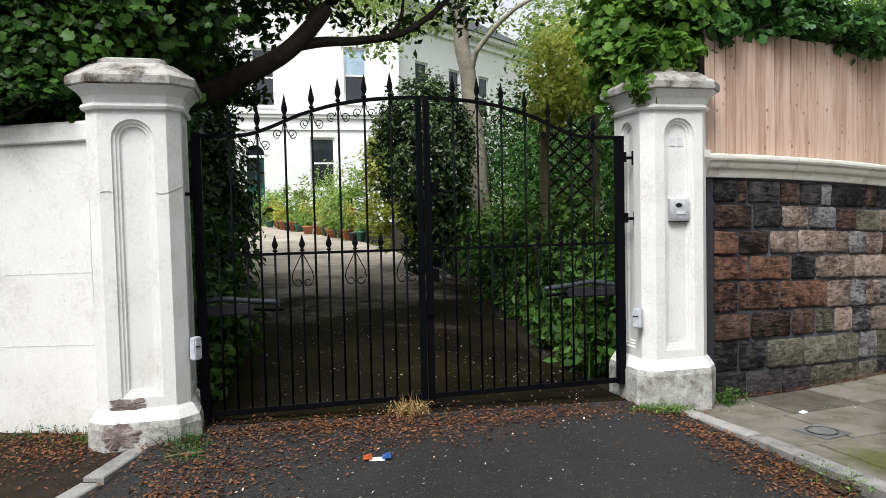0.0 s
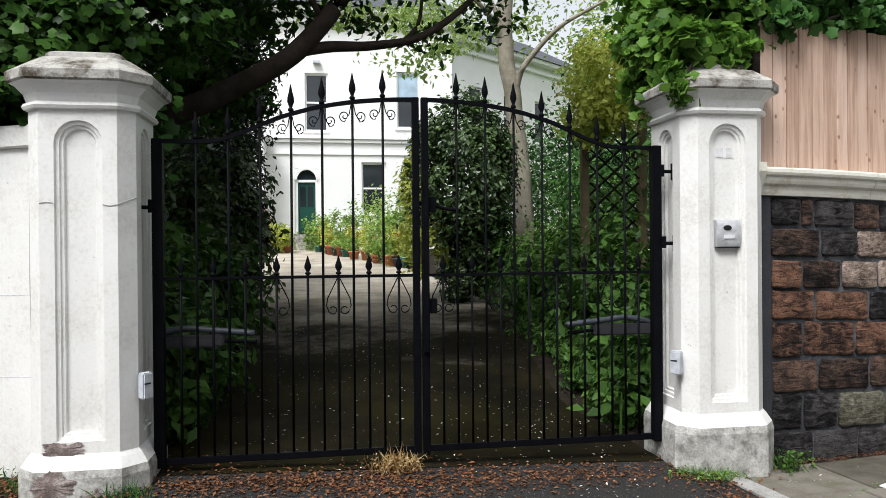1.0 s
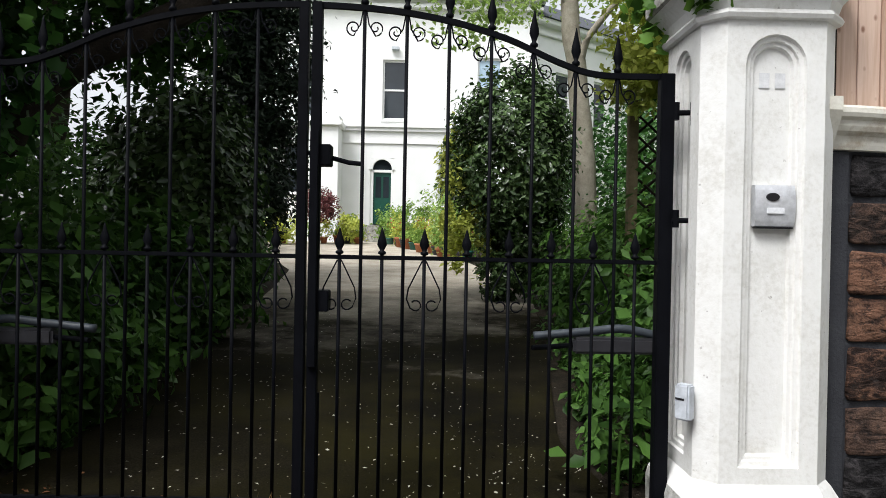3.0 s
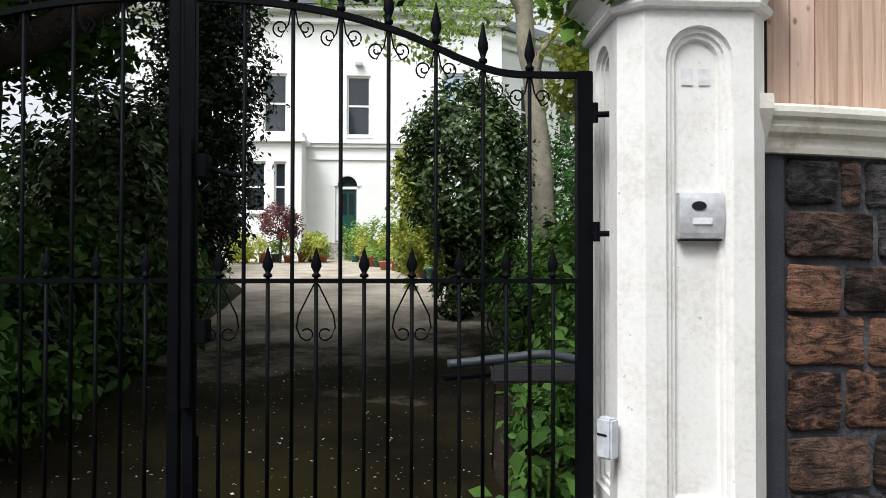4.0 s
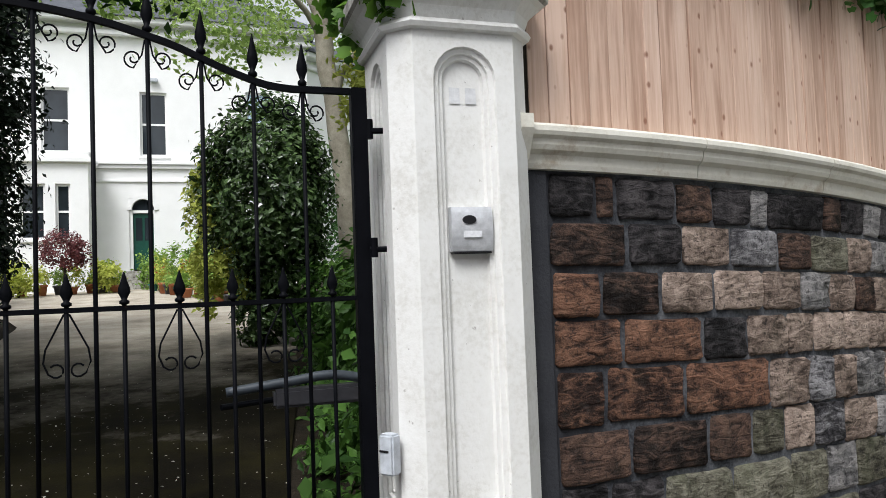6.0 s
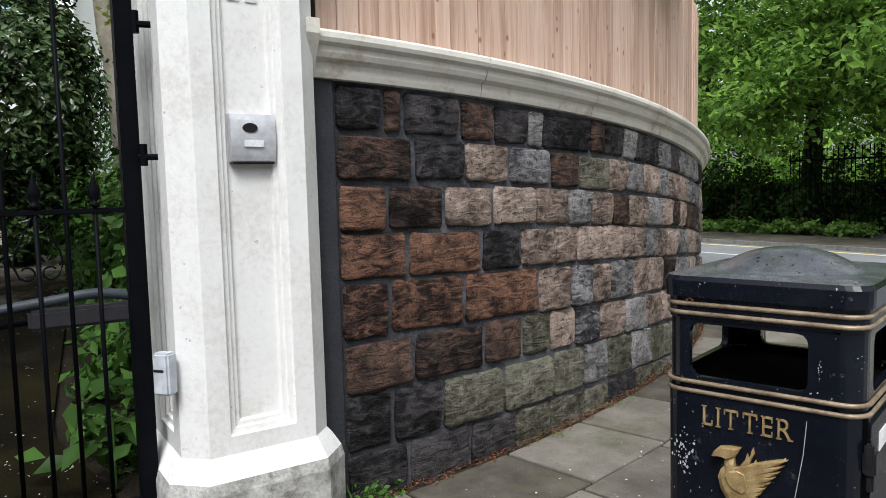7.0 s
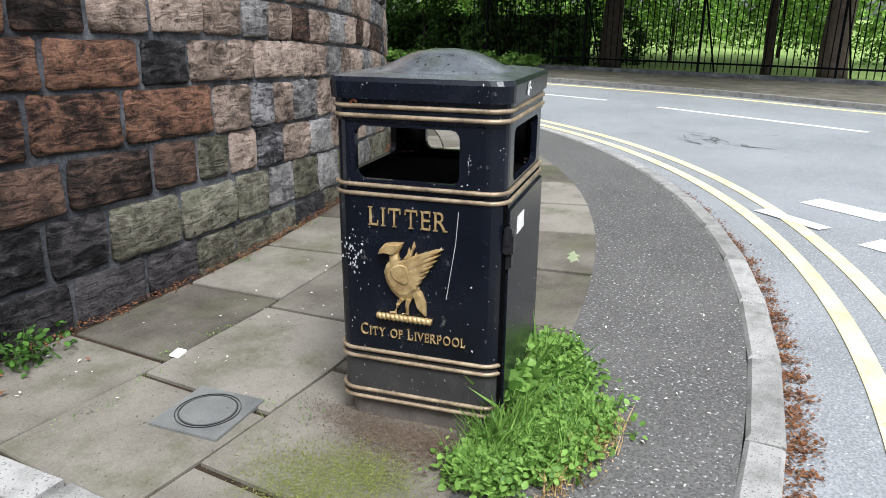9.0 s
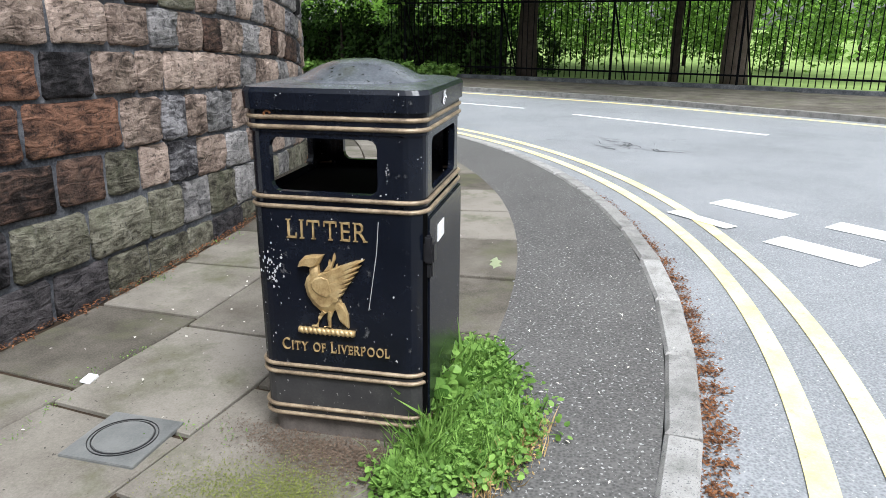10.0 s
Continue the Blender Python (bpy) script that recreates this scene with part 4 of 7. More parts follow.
along("render_face", [(0, -0.25), (0, 1.86), (-0.22, 1.86), (-0.22, -0.25)], STUCCO, wall)
along("coping", [(0.02, 1.862), (0.03, 1.872), (0.03, 1.975), (0.012, 1.995), (-0.24, 1.995), (-0.24, 1.862)], STUCCO, wall)

for z in (1.0, 0.52):
    along("groove", [(0.001, z), (0.002, z + 0.006), (-0.004, z + 0.006), (-0.004, z)], FAINTGREY, wall)

# ---- curved sandstone wall ----
def fall(s):
    """The wall's courses drop with the street."""
    d_ = max(0.0, s - 0.55)
    return 0.018 * d_ + 0.009 * d_ * d_


S0, S1 = 0.42, 6.1
stone_wall = thing("wall_stone", "curved sandstone boundary wall with dark mortar", "wall", kind="structure")
rings = []
for i in range(61):
    s = S0 + (S1 - S0) * i / 60
    a, c = on_wall(s, -0.016), on_wall(s, -0.4)
    rings.append([(*a, -0.35), (*a, 1.6 - fall(s)), (*c, 1.6 - fall(s)), (*c, -0.35)])
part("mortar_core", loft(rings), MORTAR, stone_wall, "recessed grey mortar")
# the end strip of raised mortar beside the pier
rings = []
for s in (0.43, 0.52, 0.605):
    a, c = on_wall(s, 0.002), on_wall(s, -0.03)
    rings.append([(*a, -0.2), (*a, 1.57), (*c, 1.57), (*c, -0.2)])
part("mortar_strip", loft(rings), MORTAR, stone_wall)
# painted coping in lengths
cop = [(-0.1, 1.572), (0.02, 1.576), (0.026, 1.596), (0.03, 1.632), (0.055, 1.648), (0.064, 1.668), (0.066, 1.69), (0.084, 1.702), (0.09, 1.718), (0.088, 1.738), (0.074, 1.75), (0.02, 1.758), (-0.1, 1.76)]
s = 0.44
k = 0
while s < S1:
    e = min(S1, s + (0.78 + 0.2 * random.random()))
    rings = []
    for i in range(7):
        q = s + 0.003 + (e - s - 0.006) * i / 6
        rings.append([(*on_wall(q, o), z - fall(q)) for o, z in cop])
    part("coping", loft(rings), COPING, stone_wall, "cream painted moulded coping")
    s = e
b = loft([[(*on_wall(q, o), z) for o, z in [(-0.1, 1.60), (0.06, 1.60), (0.085, 1.65), (0.105, 1.69), (0.118, 1.72), (0.115, 1.775), (-0.1, 1.785)]] for q in (0.445, 0.475, 0.5)])
part("coping_end", b, COPING, stone_wall)

# ---- board fence on top of the curved wall ----
fence = thing("board_fence", "pale softwood board fence on the stone wall", "fence", kind="structure")
s, boards_at = 0.56, []
while s < S1 - 0.05:
    w = random.choice((0.076, 0.084, 0.092, 0.1, 0.108))
    boards_at.append((s + w / 2, w))
    s += w + 0.0035
for z in (1.95, 2.5):
    rings = []
    for i in range(31):
        q = 0.56 + (S1 - 0.62) * i / 30
        rings.append([(*on_wall(q, -0.06), z), (*on_wall(q, -0.06), z + 0.07), (*on_wall(q, -0.11), z + 0.07), (*on_wall(q, -0.11), z)])
    part("back_rail", loft(rings), BOARD, fence)
part("post", boxes((2.845, 2.9, 5.17, 5.25, 1.7, 2.6), bev=0.004), DARKWOOD, fence, "dark end post")

# ---- litter bin ----
def rounded_rect(hx, hy, r, z, n=5, cx=0.0, cy=0.0):
    pts = []
    for qx, qy, a0 in ((1, -1, -90), (1, 1, 0), (-1, 1, 90), (-1, -1, 180)):
        for i in range(n + 1):
            a = radians(a0 + 90 * i / n)
            pts.append((cx + qx * (hx - r) + r * math.cos(a), cy + qy * (hy - r) + r * math.sin(a), z))
    return pts


BIN_RZ = -75.0
litter_bin = thing("litter_bin", "black and gold cast litter bin with open slots", "litter bin", (3.4, 3.6, GROUND), BIN_RZ)
litter_bin.matrix_basis = pose(3.425, 3.63, GROUND, 0, 0, BIN_RZ) @ pose(0, 0.27, 0)
HX, HY, CR = 0.25, 0.27, 0.055
BINPAINT.node_tree.nodes["Principled BSDF"].inputs["Specular IOR Level"].default_value = 0.28
# local: front looks to -y; heights above the footway
def shell(z0, z1, g=0.0, thick=0.012):
    rings = [rounded_rect(HX + g, HY + g, CR, z0), rounded_rect(HX + g, HY + g, CR, z1), rounded_rect(HX + g - thick, HY + g - thick, CR - 0.01, z1), rounded_rect(HX + g - thick, HY + g - thick, CR - 0.01, z0)]
    b = loft(rings, False)
    vs = list(b.verts)
    n = len(rings[0])
    for i in range(n):
        j = (i + 1) % n
        b.faces.new((vs[3 * n + i], vs[3 * n + j], vs[j], vs[i]))
    return b


part("foot", loft([rounded_rect(HX - 0.012, HY - 0.012, CR, 0.0), rounded_rect(HX - 0.012, HY - 0.012, CR, 0.078)]), BINDUST, litter_bin, "dusty plinth")
BINLOW = rough_mat("dusty_black_enamel", [(0.3, (0.016, 0.016, 0.018)), (0.55, (0.035, 0.034, 0.034)), (0.8, (0.08, 0.075, 0.07))], 9, 150, 0.55, 0.3, 0.003, speck=((0.3, 0.29, 0.27), 80, 0.7))
part("lower_panel", loft([rounded_rect(HX, HY, CR, 0.076), rounded_rect(HX, HY, CR, 0.222)]), BINLOW, litter_bin)
part("body", loft([rounded_rect(HX + 0.002, HY + 0.002, CR, 0.222), rounded_rect(HX + 0.004, HY + 0.004, CR, 0.728)]), BINPAINT, litter_bin)
# the open storey: posts at the corners, lintel and sill
def slot_storey():
    """Four walls with a rounded opening in each."""
    b = bmesh.new()
    z0, z1 = 0.728, 0.925
    for k in range(4):
        h, w, ow = (HY, HX, 0.152) if k % 2 == 0 else (HX, HY, 0.17)
        off = -0.028 if k == 0 else 0.0
        m = pose(0, 0, 0, 0, 0, 90 * k)
        oz0, oz1 = z0 + 0.034, z1 - 0.014
        inner = [(off + (ow - 0.025) * qx + 0.025 * math.cos(radians(a)), (oz0 + oz1) / 2 + qz * ((oz1 - oz0) / 2 - 0.025) + 0.025 * math.sin(radians(a))) for qx, qz, a0 in ((1, -1, -90), (1, 1, 0), (-1, 1, 90), (-1, -1, 180)) for a in (a0, a0 + 30, a0 + 60, a0 + 90)]
        ww = w - CR + 0.001
        outer = []
        for x, z in inner:
            dx, dz = x - off, z - (oz0 + oz1) / 2
            t = min((ww - off if dx > 0 else ww + off) / max(abs(dx), 1e-6), ((z1 - z0) / 2) / max(abs(dz), 1e-6))
            outer.append((off + dx * t, (z0 + z1) / 2 + dz * t))
        for y0 in (-h, -h + 0.02):
            o = [b.verts.new(m @ Vector((x, y0, z))) for x, z in outer]
            i_ = [b.verts.new(m @ Vector((x, y0, z))) for x, z in inner]
            n = len(o)
            for q in range(n):
                b.faces.new((o[q], o[(q + 1) % n], i_[(q + 1) % n], i_[q]))
            if y0 == -h:
                first = i_
            else:
                for q in range(n):
                    b.faces.new((first[q], first[(q + 1) % n], i_[(q + 1) % n], i_[q]))
        # corner
        cx, cy = w - CR, -(h - CR)
        arcp = [(cx + CR * math.cos(radians(a)), cy + CR * math.sin(radians(a))) for a in range(-90, 1, 15)]
        lo = [b.verts.new(m @ Vector((x, y, z0))) for x, y in arcp]
        hi = [b.verts.new(m @ Vector((x, y, z1))) for x, y in arcp]
        for q in range(len(lo) - 1):
            b.faces.new((lo[q], lo[q + 1], hi[q + 1], hi[q]))
    return b


part("slot_frame", slot_storey(), BINPAINT, litter_bin, "four wide rounded openings")
# near-black and almost without gloss, for the bin's inside and door line
INSIDE = plain("near_black_inside", (0.002, 0.002, 0.0022), 0.95)
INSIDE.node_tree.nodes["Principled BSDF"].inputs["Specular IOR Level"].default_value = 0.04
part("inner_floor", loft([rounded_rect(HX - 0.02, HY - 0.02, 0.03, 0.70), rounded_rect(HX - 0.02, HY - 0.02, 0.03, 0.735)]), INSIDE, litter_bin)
part("lid_band", loft([rounded_rect(HX + 0.004, HY + 0.004, CR, 0.925), rounded_rect(HX + 0.004, HY + 0.004, CR, 0.985)]), BINPAINT, litter_bin)
lid = [rounded_rect(HX + 0.012, HY + 0.012, CR, 0.985), rounded_rect(HX + 0.014, HY + 0.014, CR, 1.03), rounded_rect(HX + 0.008, HY + 0.008, CR, 1.042), rounded_rect(HX - 0.03, HY - 0.03, CR, 1.05)]
# dust, with the sky's reflection lightening the base colour as well
BINTOP = rough_mat("dusty_sky_toned_enamel", [(0.3, (0.025, 0.028, 0.034)), (0.5, (0.07, 0.077, 0.086)), (0.72, (0.17, 0.18, 0.19))], 9, 150, 0.24, 0.2, 0.002, stain=((0.04, 0.044, 0.028), 0.55, 0.72), stain_scale=5, speck=((0.01, 0.01, 0.01), 60, 0.66))
part("lid", loft(lid[:3]), BINPAINT, litter_bin, "scuffed black lid with a dome")
part("lid_top", loft([rounded_rect(HX + 0.008, HY + 0.008, CR, 1.0425), *lid[3:]]), BINTOP, litter_bin, "dusty grey lid top, sky glint in its colour")
b = bmesh.new()
rings = []
for r, z in ((0.205, 1.046), (0.2, 1.053), (0.186, 1.057), (0.168, 1.064), (0.145, 1.077), (0.115, 1.091), (0.08, 1.102), (0.04, 1.108), (0.003, 1.109)):
    rings.append([b.verts.new((max(r, 0.003) * 1.0 * math.cos(t), max(r, 0.003) * 1.0 * math.sin(t), z)) for t in (2 * math.pi * k / 32 for k in range(32))])
for u, v in zip(rings, rings[1:]):
    for i in range(32):
        b.faces.new((u[i], u[(i + 1) % 32], v[(i + 1) % 32], v[i]))
b.faces.new(rings[-1])
part("dome", smooth_bm(b), BINTOP, litter_bin)
for zc in (0.952, 0.733, 0.222, 0.085):
    for dz in (-0.013, 0.013):
        ring = rounded_rect(HX + 0.004, HY + 0.004, CR, zc + dz, 6)
        b = bmesh.new()
        n = len(ring)
        rows = []
        for i, p in enumerate(ring):
            p = Vector(p)
            q = (Vector(ring[(i + 1) % n]) - Vector(ring[i - 1])).normalized()
            o = Vector((q.y, -q.x, 0))
            rows.append([b.verts.new(p + o * r * math.cos(t) + Vector((0, 0, r * math.sin(t)))) for r, t in ((0.0065, 2 * math.pi * k / 8) for k in range(8))])
        for i in range(n):
            for k in range(8):
                b.faces.new((rows[i][k], rows[(i + 1) % n][k], rows[(i + 1) % n][(k + 1) % 8], rows[i][(k + 1) % 8]))
        part("gold_band", smooth_bm(b), DULLGOLD, litter_bin, "worn gold half-round band")


SERIFS = {"L": ((0.0, 0), (0.0, 1)), "I": ((0.5, 0), (0.5, 1)), "T": ((0.5, 0),), "E": ((0.0, 0), (0.0, 1)), "R": ((0.0, 0), (0.0, 1), (1.0, 0)), "Y": ((0.5, 0), (0.04, 1), (0.96, 1)), "F": ((0.0, 0), (0.0, 1)), "V": ((0.04, 1), (0.96, 1)), "P": ((0.0, 0), (0.0, 1))}
TICKS = {"L": ((1, 0),), "T": ((0, 1), (1, 1)), "E": ((1, 0), (1, 1)), "F": ((1, 1),)}


def glyph(ch, size):
    cu = bpy.data.curves.new("lettering", "FONT")
    cu.body, cu.size, cu.extrude, cu.offset = ch, size, 0.003, -0.011 * size
    tmp = bpy.data.objects.new("lettering", cu)
    scene.collection.objects.link(tmp)
    me = bpy.data.meshes.new_from_object(tmp.evaluated_get(bpy.context.evaluated_depsgraph_get()))
    bpy.data.objects.remove(tmp)
    return me


def lettering(text, big, small, width, x, z, parent):
    """Raised serifed capitals, the first letter of each word larger where the sizes differ."""
    b = bmesh.new()
    pen = 0.0
    first_of_word = True
    for ch in text:
        if ch == " ":
            pen += small * 0.42
            first_of_word = True
            continue
        size = big if first_of_word and ch in "CL" else small
        first_of_word = False
        me = glyph(ch, size)
        xs = [v.co.x for v in me.vertices]
        ys = [v.co.y for v in me.vertices]
        x0, x1, y0, y1 = min(xs), max(xs), min(ys), max(ys)
        before = len(b.verts)
        b.from_mesh(me)
        b.verts.ensure_lookup_table()
        for v in b.verts[before:]:
            v.co.x += pen - x0
        st, th = size * 0.075, size * 0.032
        W = x1 - x0
        for fx, fy in SERIFS.get(ch, ()):
            cx = pen + min(max(fx * W, st * 0.5), W - st * 0.5)
            cy = y0 if fy == 0 else y1 - th
            box(b, cx - st * 1.25, cx + st * 1.25, cy, cy + th, -0.003, 0.003)
        for fx, fy in TICKS.get(ch, ()):
            cx = pen + fx * (W - th)
            cy = y0 if fy == 0 else y1 - size * 0.19
            box(b, cx, cx + th, cy, cy + size * 0.19, -0.003, 0.003)
        pen += W + size * 0.2
    k = width / (pen - small * 0.2)
    for v in b.verts:
        v.co.x = v.co.x * k - width / 2
    me = bpy.data.meshes.new("lettering")
    b.to_mesh(me)
    b.free()
    me.materials.append(GOLD)
    o = new("lettering", me)
    o.parent = parent
    o.matrix_basis = pose(x, -HY - 0.006, z, 90, 0, 0)
    return o


tagged(lettering("LITTER", 0.082, 0.082, 0.228, -0.024, 0.63, litter_bin), "raised gold capital letters")
tagged(lettering("CITY OF LIVERPOOL", 0.052, 0.041, 0.325, -0.012, 0.287, litter_bin), "small raised gold capital letters")


def relief(outline, depth=0.012, puff=0.006):
    """A flat emblem piece with a rounded front."""
    b = bmesh.new()
    n = len(outline)
    cx, cz = sum(p[0] for p in outline) / n, sum(p[1] for p in outline) / n
    back = [b.verts.new((x, 0, z)) for x, z in outline]
    mid_ = [b.verts.new((x, -depth * 0.7, z)) for x, z in outline]
    front = [b.verts.new((cx + (x - cx) * 0.72, -depth - puff * 0.6, cz + (z - cz) * 0.72)) for x, z in outline]
    for r0, r1 in ((back, mid_), (mid_, front)):
        for i in range(n):
            b.faces.new((r0[i], r0[(i + 1) % n], r1[(i + 1) % n], r1[i]))
    b.faces.new(front)
    return b


# the gilt crest in plain shapes: body, raised wing, tail, legs and a twisted bar
def em(*pts):
    return [((x - 318) * 0.00056, (640 - y) * 0.00058) for x, y in pts]


crest = part("crest", relief(em((222, 372), (210, 410), (222, 462), (252, 508), (300, 548), (350, 545), (385, 520), (400, 480), (372, 440), (335, 395), (290, 345), (288, 300), (262, 300), (240, 325), (240, 350)), 0.014, 0.008), GOLD, litter_bin, "gilt relief crest in plain shapes")
crest.matrix_basis = pose(-0.033, -HY - 0.004, 0.362)
part("head", relief(em((178, 318), (190, 290), (215, 264), (255, 254), (318, 250), (298, 288), (282, 308), (250, 318), (228, 312), (205, 312)), 0.016, 0.006), GOLD, crest)
for k in range(8):
    bx, by = 268 + 13 * k, 372 + 15 * k
    tx, ty = (528, 512, 496, 476, 456, 436, 416, 396)[k], (262, 292, 322, 350, 380, 408, 436, 462)[k]
    dx, dy = tx - bx, ty - by
    n_ = math.hypot(dx, dy)
    ox, oy = -dy / n_ * 13, dx / n_ * 13
    part("feather", relief(em((bx - ox, by - oy), (bx + dx * 0.5 - ox * 1.1, by + dy * 0.5 - oy * 1.1), (bx + dx * 0.85 - ox * 0.8, by + dy * 0.85 - oy * 0.8), (tx, ty), (bx + dx * 0.85 + ox * 0.8, by + dy * 0.85 + oy * 0.8), (bx + dx * 0.5 + ox * 1.1, by + dy * 0.5 + oy * 1.1), (bx + ox, by + oy)), 0.018 + 0.001 * (k % 2), 0.005), GOLD, crest)
part("shoulder", relief(em((236, 392), (262, 358), (310, 342), (352, 350), (362, 390), (372, 440), (340, 476), (290, 462), (250, 432)), 0.02, 0.005), GOLD, crest)
for bx, tx, ty in ((322, 346, 272), (338, 372, 238), (356, 384, 292)):
    part("feather", relief(em((bx - 12, 338), (tx - 5, ty + 26), (tx, ty), (tx + 6, ty + 28), (bx + 12, 336)), 0.01, 0.004), GOLD, crest)
for k in range(4):
    part("tail_feather", relief(em((358 + 11 * k, 480 + 6 * k), (378 + 11 * k, 470 + 8 * k), (408 + 9 * k, 540 + 4 * k), (404 + 11 * k, 596 + 9 * k), (392 + 10 * k, 590 + 8 * k)), 0.012 + 0.001 * (k % 2), 0.004), GOLD, crest)
for x0, x1 in ((308, 268), (344, 336)):
    pa_, pb_, pc_ = em((x0, 540), ((x0 + x1) / 2 - 4, 575), (x1, 622))
    part("leg", tube([(pa_[0], -0.008, pa_[1]), (pb_[0], -0.01, pb_[1]), (pc_[0], -0.008, pc_[1]), (pc_[0] - 0.016, -0.01, pc_[1] - 0.001)], [0.009, 0.006, 0.005, 0.003], 6), GOLD, crest)
b = bmesh.new()
for k in range(12):
    x0 = -0.082 + 0.0136 * k
    tube_into(b, [(x0 - 0.002, -0.008, 0.002), (x0 + 0.006, -0.009, -0.006), (x0 + 0.0125, -0.008, -0.014)], [0.006, 0.0085, 0.006], 8)
tube_into(b, [(-0.086, -0.006, -0.006), (0.084, -0.006, -0.006)], 0.0095, 8)
part("rope_bar", smooth_bm(b), GOLD, crest, "twisted gold bar under the crest")
part("side_door", boxes((HX - 0.01, HX + 0.011, -HY + 0.03, HY - 0.03, 0.1, 0.7), bev=0.003), BINPAINT, litter_bin, "flat black side door")
part("hinge", boxes((HX - 0.004, HX + 0.026, -HY + 0.012, -HY + 0.05, 0.575, 0.635), (HX, HX + 0.02, -HY + 0.02, -HY + 0.045, 0.53, 0.575), (HX, HX + 0.022, -HY + 0.008, -HY + 0.03, 0.6, 0.655), bev=0.005), BLACKPLASTIC, litter_bin, "black latch on the side door")
part("sticker", boxes((HX + 0.008, HX + 0.0125, -HY + 0.13, -HY + 0.22, 0.605, 0.655)), PAPER, litter_bin, "blank white sticker")
part("gum_spot", tube([(-0.178 + 0.009 * math.cos(a), -HY - 0.0055, 0.972 + 0.009 * math.sin(a)) for a in (0.2 + 0.6 * k for k in range(9))], 0.0035, 6), RUST, litter_bin, "rusty orange spot")
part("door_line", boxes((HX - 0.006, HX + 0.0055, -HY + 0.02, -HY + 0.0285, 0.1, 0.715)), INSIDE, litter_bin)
b = bmesh.new()
rg = random.Random(5)
for k in range(9):
    y0, z0, r_ = -HY + 0.2 + rg.gauss(0, 0.012), 1.01 + rg.gauss(0, 0.009), rg.uniform(0.004, 0.011)
    b.faces.new([b.verts.new((HX + 0.0155, y0 + r_ * rg.uniform(0.6, 1.2) * math.cos(a), z0 + r_ * rg.uniform(0.6, 1.2) * math.sin(a))) for a in (q * 1.047 for q in range(6))])
part("white_splash", b, PAPER, litter_bin, "dried white splash on the lid")
b = bmesh.new()
rg = random.Random(77)
for k in range(92):
    x0, z0 = -0.195 + rg.gauss(0, 0.018), 0.545 + rg.gauss(0, 0.028)
    if k > 48:
        x0, z0 = rg.uniform(-0.22, 0.22), rg.uniform(0.25, 0.6)
    if 56 < k < 72:
        x0, z0 = 0.152 + rg.gauss(0, 0.004), rg.uniform(0.765, 0.85)
    r_ = rg.uniform(0.001, 0.0045) if k < 57 else rg.uniform(0.0008, 0.0024)
    b.faces.new([b.verts.new((x0 + r_ * rg.uniform(0.4, 1.2) * math.cos(a), -HY - 0.0048, z0 + 1.5 * r_ * rg.uniform(0.4, 1.2) * math.sin(a))) for a in (k2 * 1.047 for k2 in range(6))])
CHIP = plain("scuffed_grey", (0.4, 0.4, 0.4), 0.7)
tagged(part("paint_chips", b, CHIP, litter_bin, "pale chips in the black paint"), kind="stuff")
part("scratch", tube([(0.125, -HY - 0.0045, 0.69), (0.118, -HY - 0.0045, 0.6), (0.092, -HY - 0.0045, 0.43)], 0.0011, 4), CHIP, litter_bin, "long bright scratch")


# ---- villa at the head of the drive ----
villa = thing("villa", "white rendered two-storey villa with a green door", "house", (0, 0, 0))
FY = 30.0


def wall_with_holes(x0, x1, z0, z1, holes, thick=0.35):
    """A wall in the x-z plane at y = 0 .. thick with rectangular openings."""
    xs = sorted({x0, x1, *(h[0] for h in holes), *(h[1] for h in holes)})
    zs = sorted({z0, z1, *(h[2] for h in holes), *(h[3] for h in holes)})
    b = bmesh.new()
    for i in range(len(xs) - 1):
        for j in range(len(zs) - 1):
            cx, cz = (xs[i] + xs[i + 1]) / 2, (zs[j] + zs[j + 1]) / 2
            if any(h[0] < cx < h[1] and h[2] < cz < h[3] for h in holes):
                continue
            box(b, xs[i], xs[i + 1], 0, thick, zs[j], zs[j + 1])
    bmesh.ops.remove_doubles(b, verts=b.verts[:], dist=0.0005)
    seen = {}
    for f in b.faces[:]:
        k = tuple(round(v, 3) for v in f.calc_center_median())
        seen.setdefault(k, []).append(f)
    bmesh.ops.delete(b, geom=[f for fs in seen.values() if len(fs) > 1 for f in fs], context="FACES_ONLY")
    return b


def sash(parent, x0, x1, z0, z1, y, glass, m=Matrix()):
    w = part("window", boxes((x0, x0 + 0.07, y + 0.1, y + 0.17, z0, z1), (x1 - 0.07, x1, y + 0.1, y + 0.17, z0, z1), (x0 + 0.07, x1 - 0.07, y + 0.1, y + 0.17, z0, z0 + 0.08), (x0 + 0.07, x1 - 0.07, y + 0.1, y + 0.17, z1 - 0.08, z1), (x0 + 0.07, x1 - 0.07, y + 0.1, y + 0.17, (z0 + z1) / 2 - 0.035, (z0 + z1) / 2 + 0.035)), HOUSEWHITE, parent)
    w.matrix_basis = m
    part("pane", boxes((x0 + 0.07, x1 - 0.07, y + 0.13, y + 0.14, z0 + 0.08, (z0 + z1) / 2 - 0.035)), PANE, w)
    part("pane", boxes((x0 + 0.07, x1 - 0.07, y + 0.13, y + 0.14, (z0 + z1) / 2 + 0.035, z1 - 0.08)), glass, w)
    part("sill", boxes((x0 - 0.08, x1 + 0.08, y - 0.07, y + 0.1, z0 - 0.09, z0 - 0.002), bev=0.01), HOUSEWHITE, w)
    return w


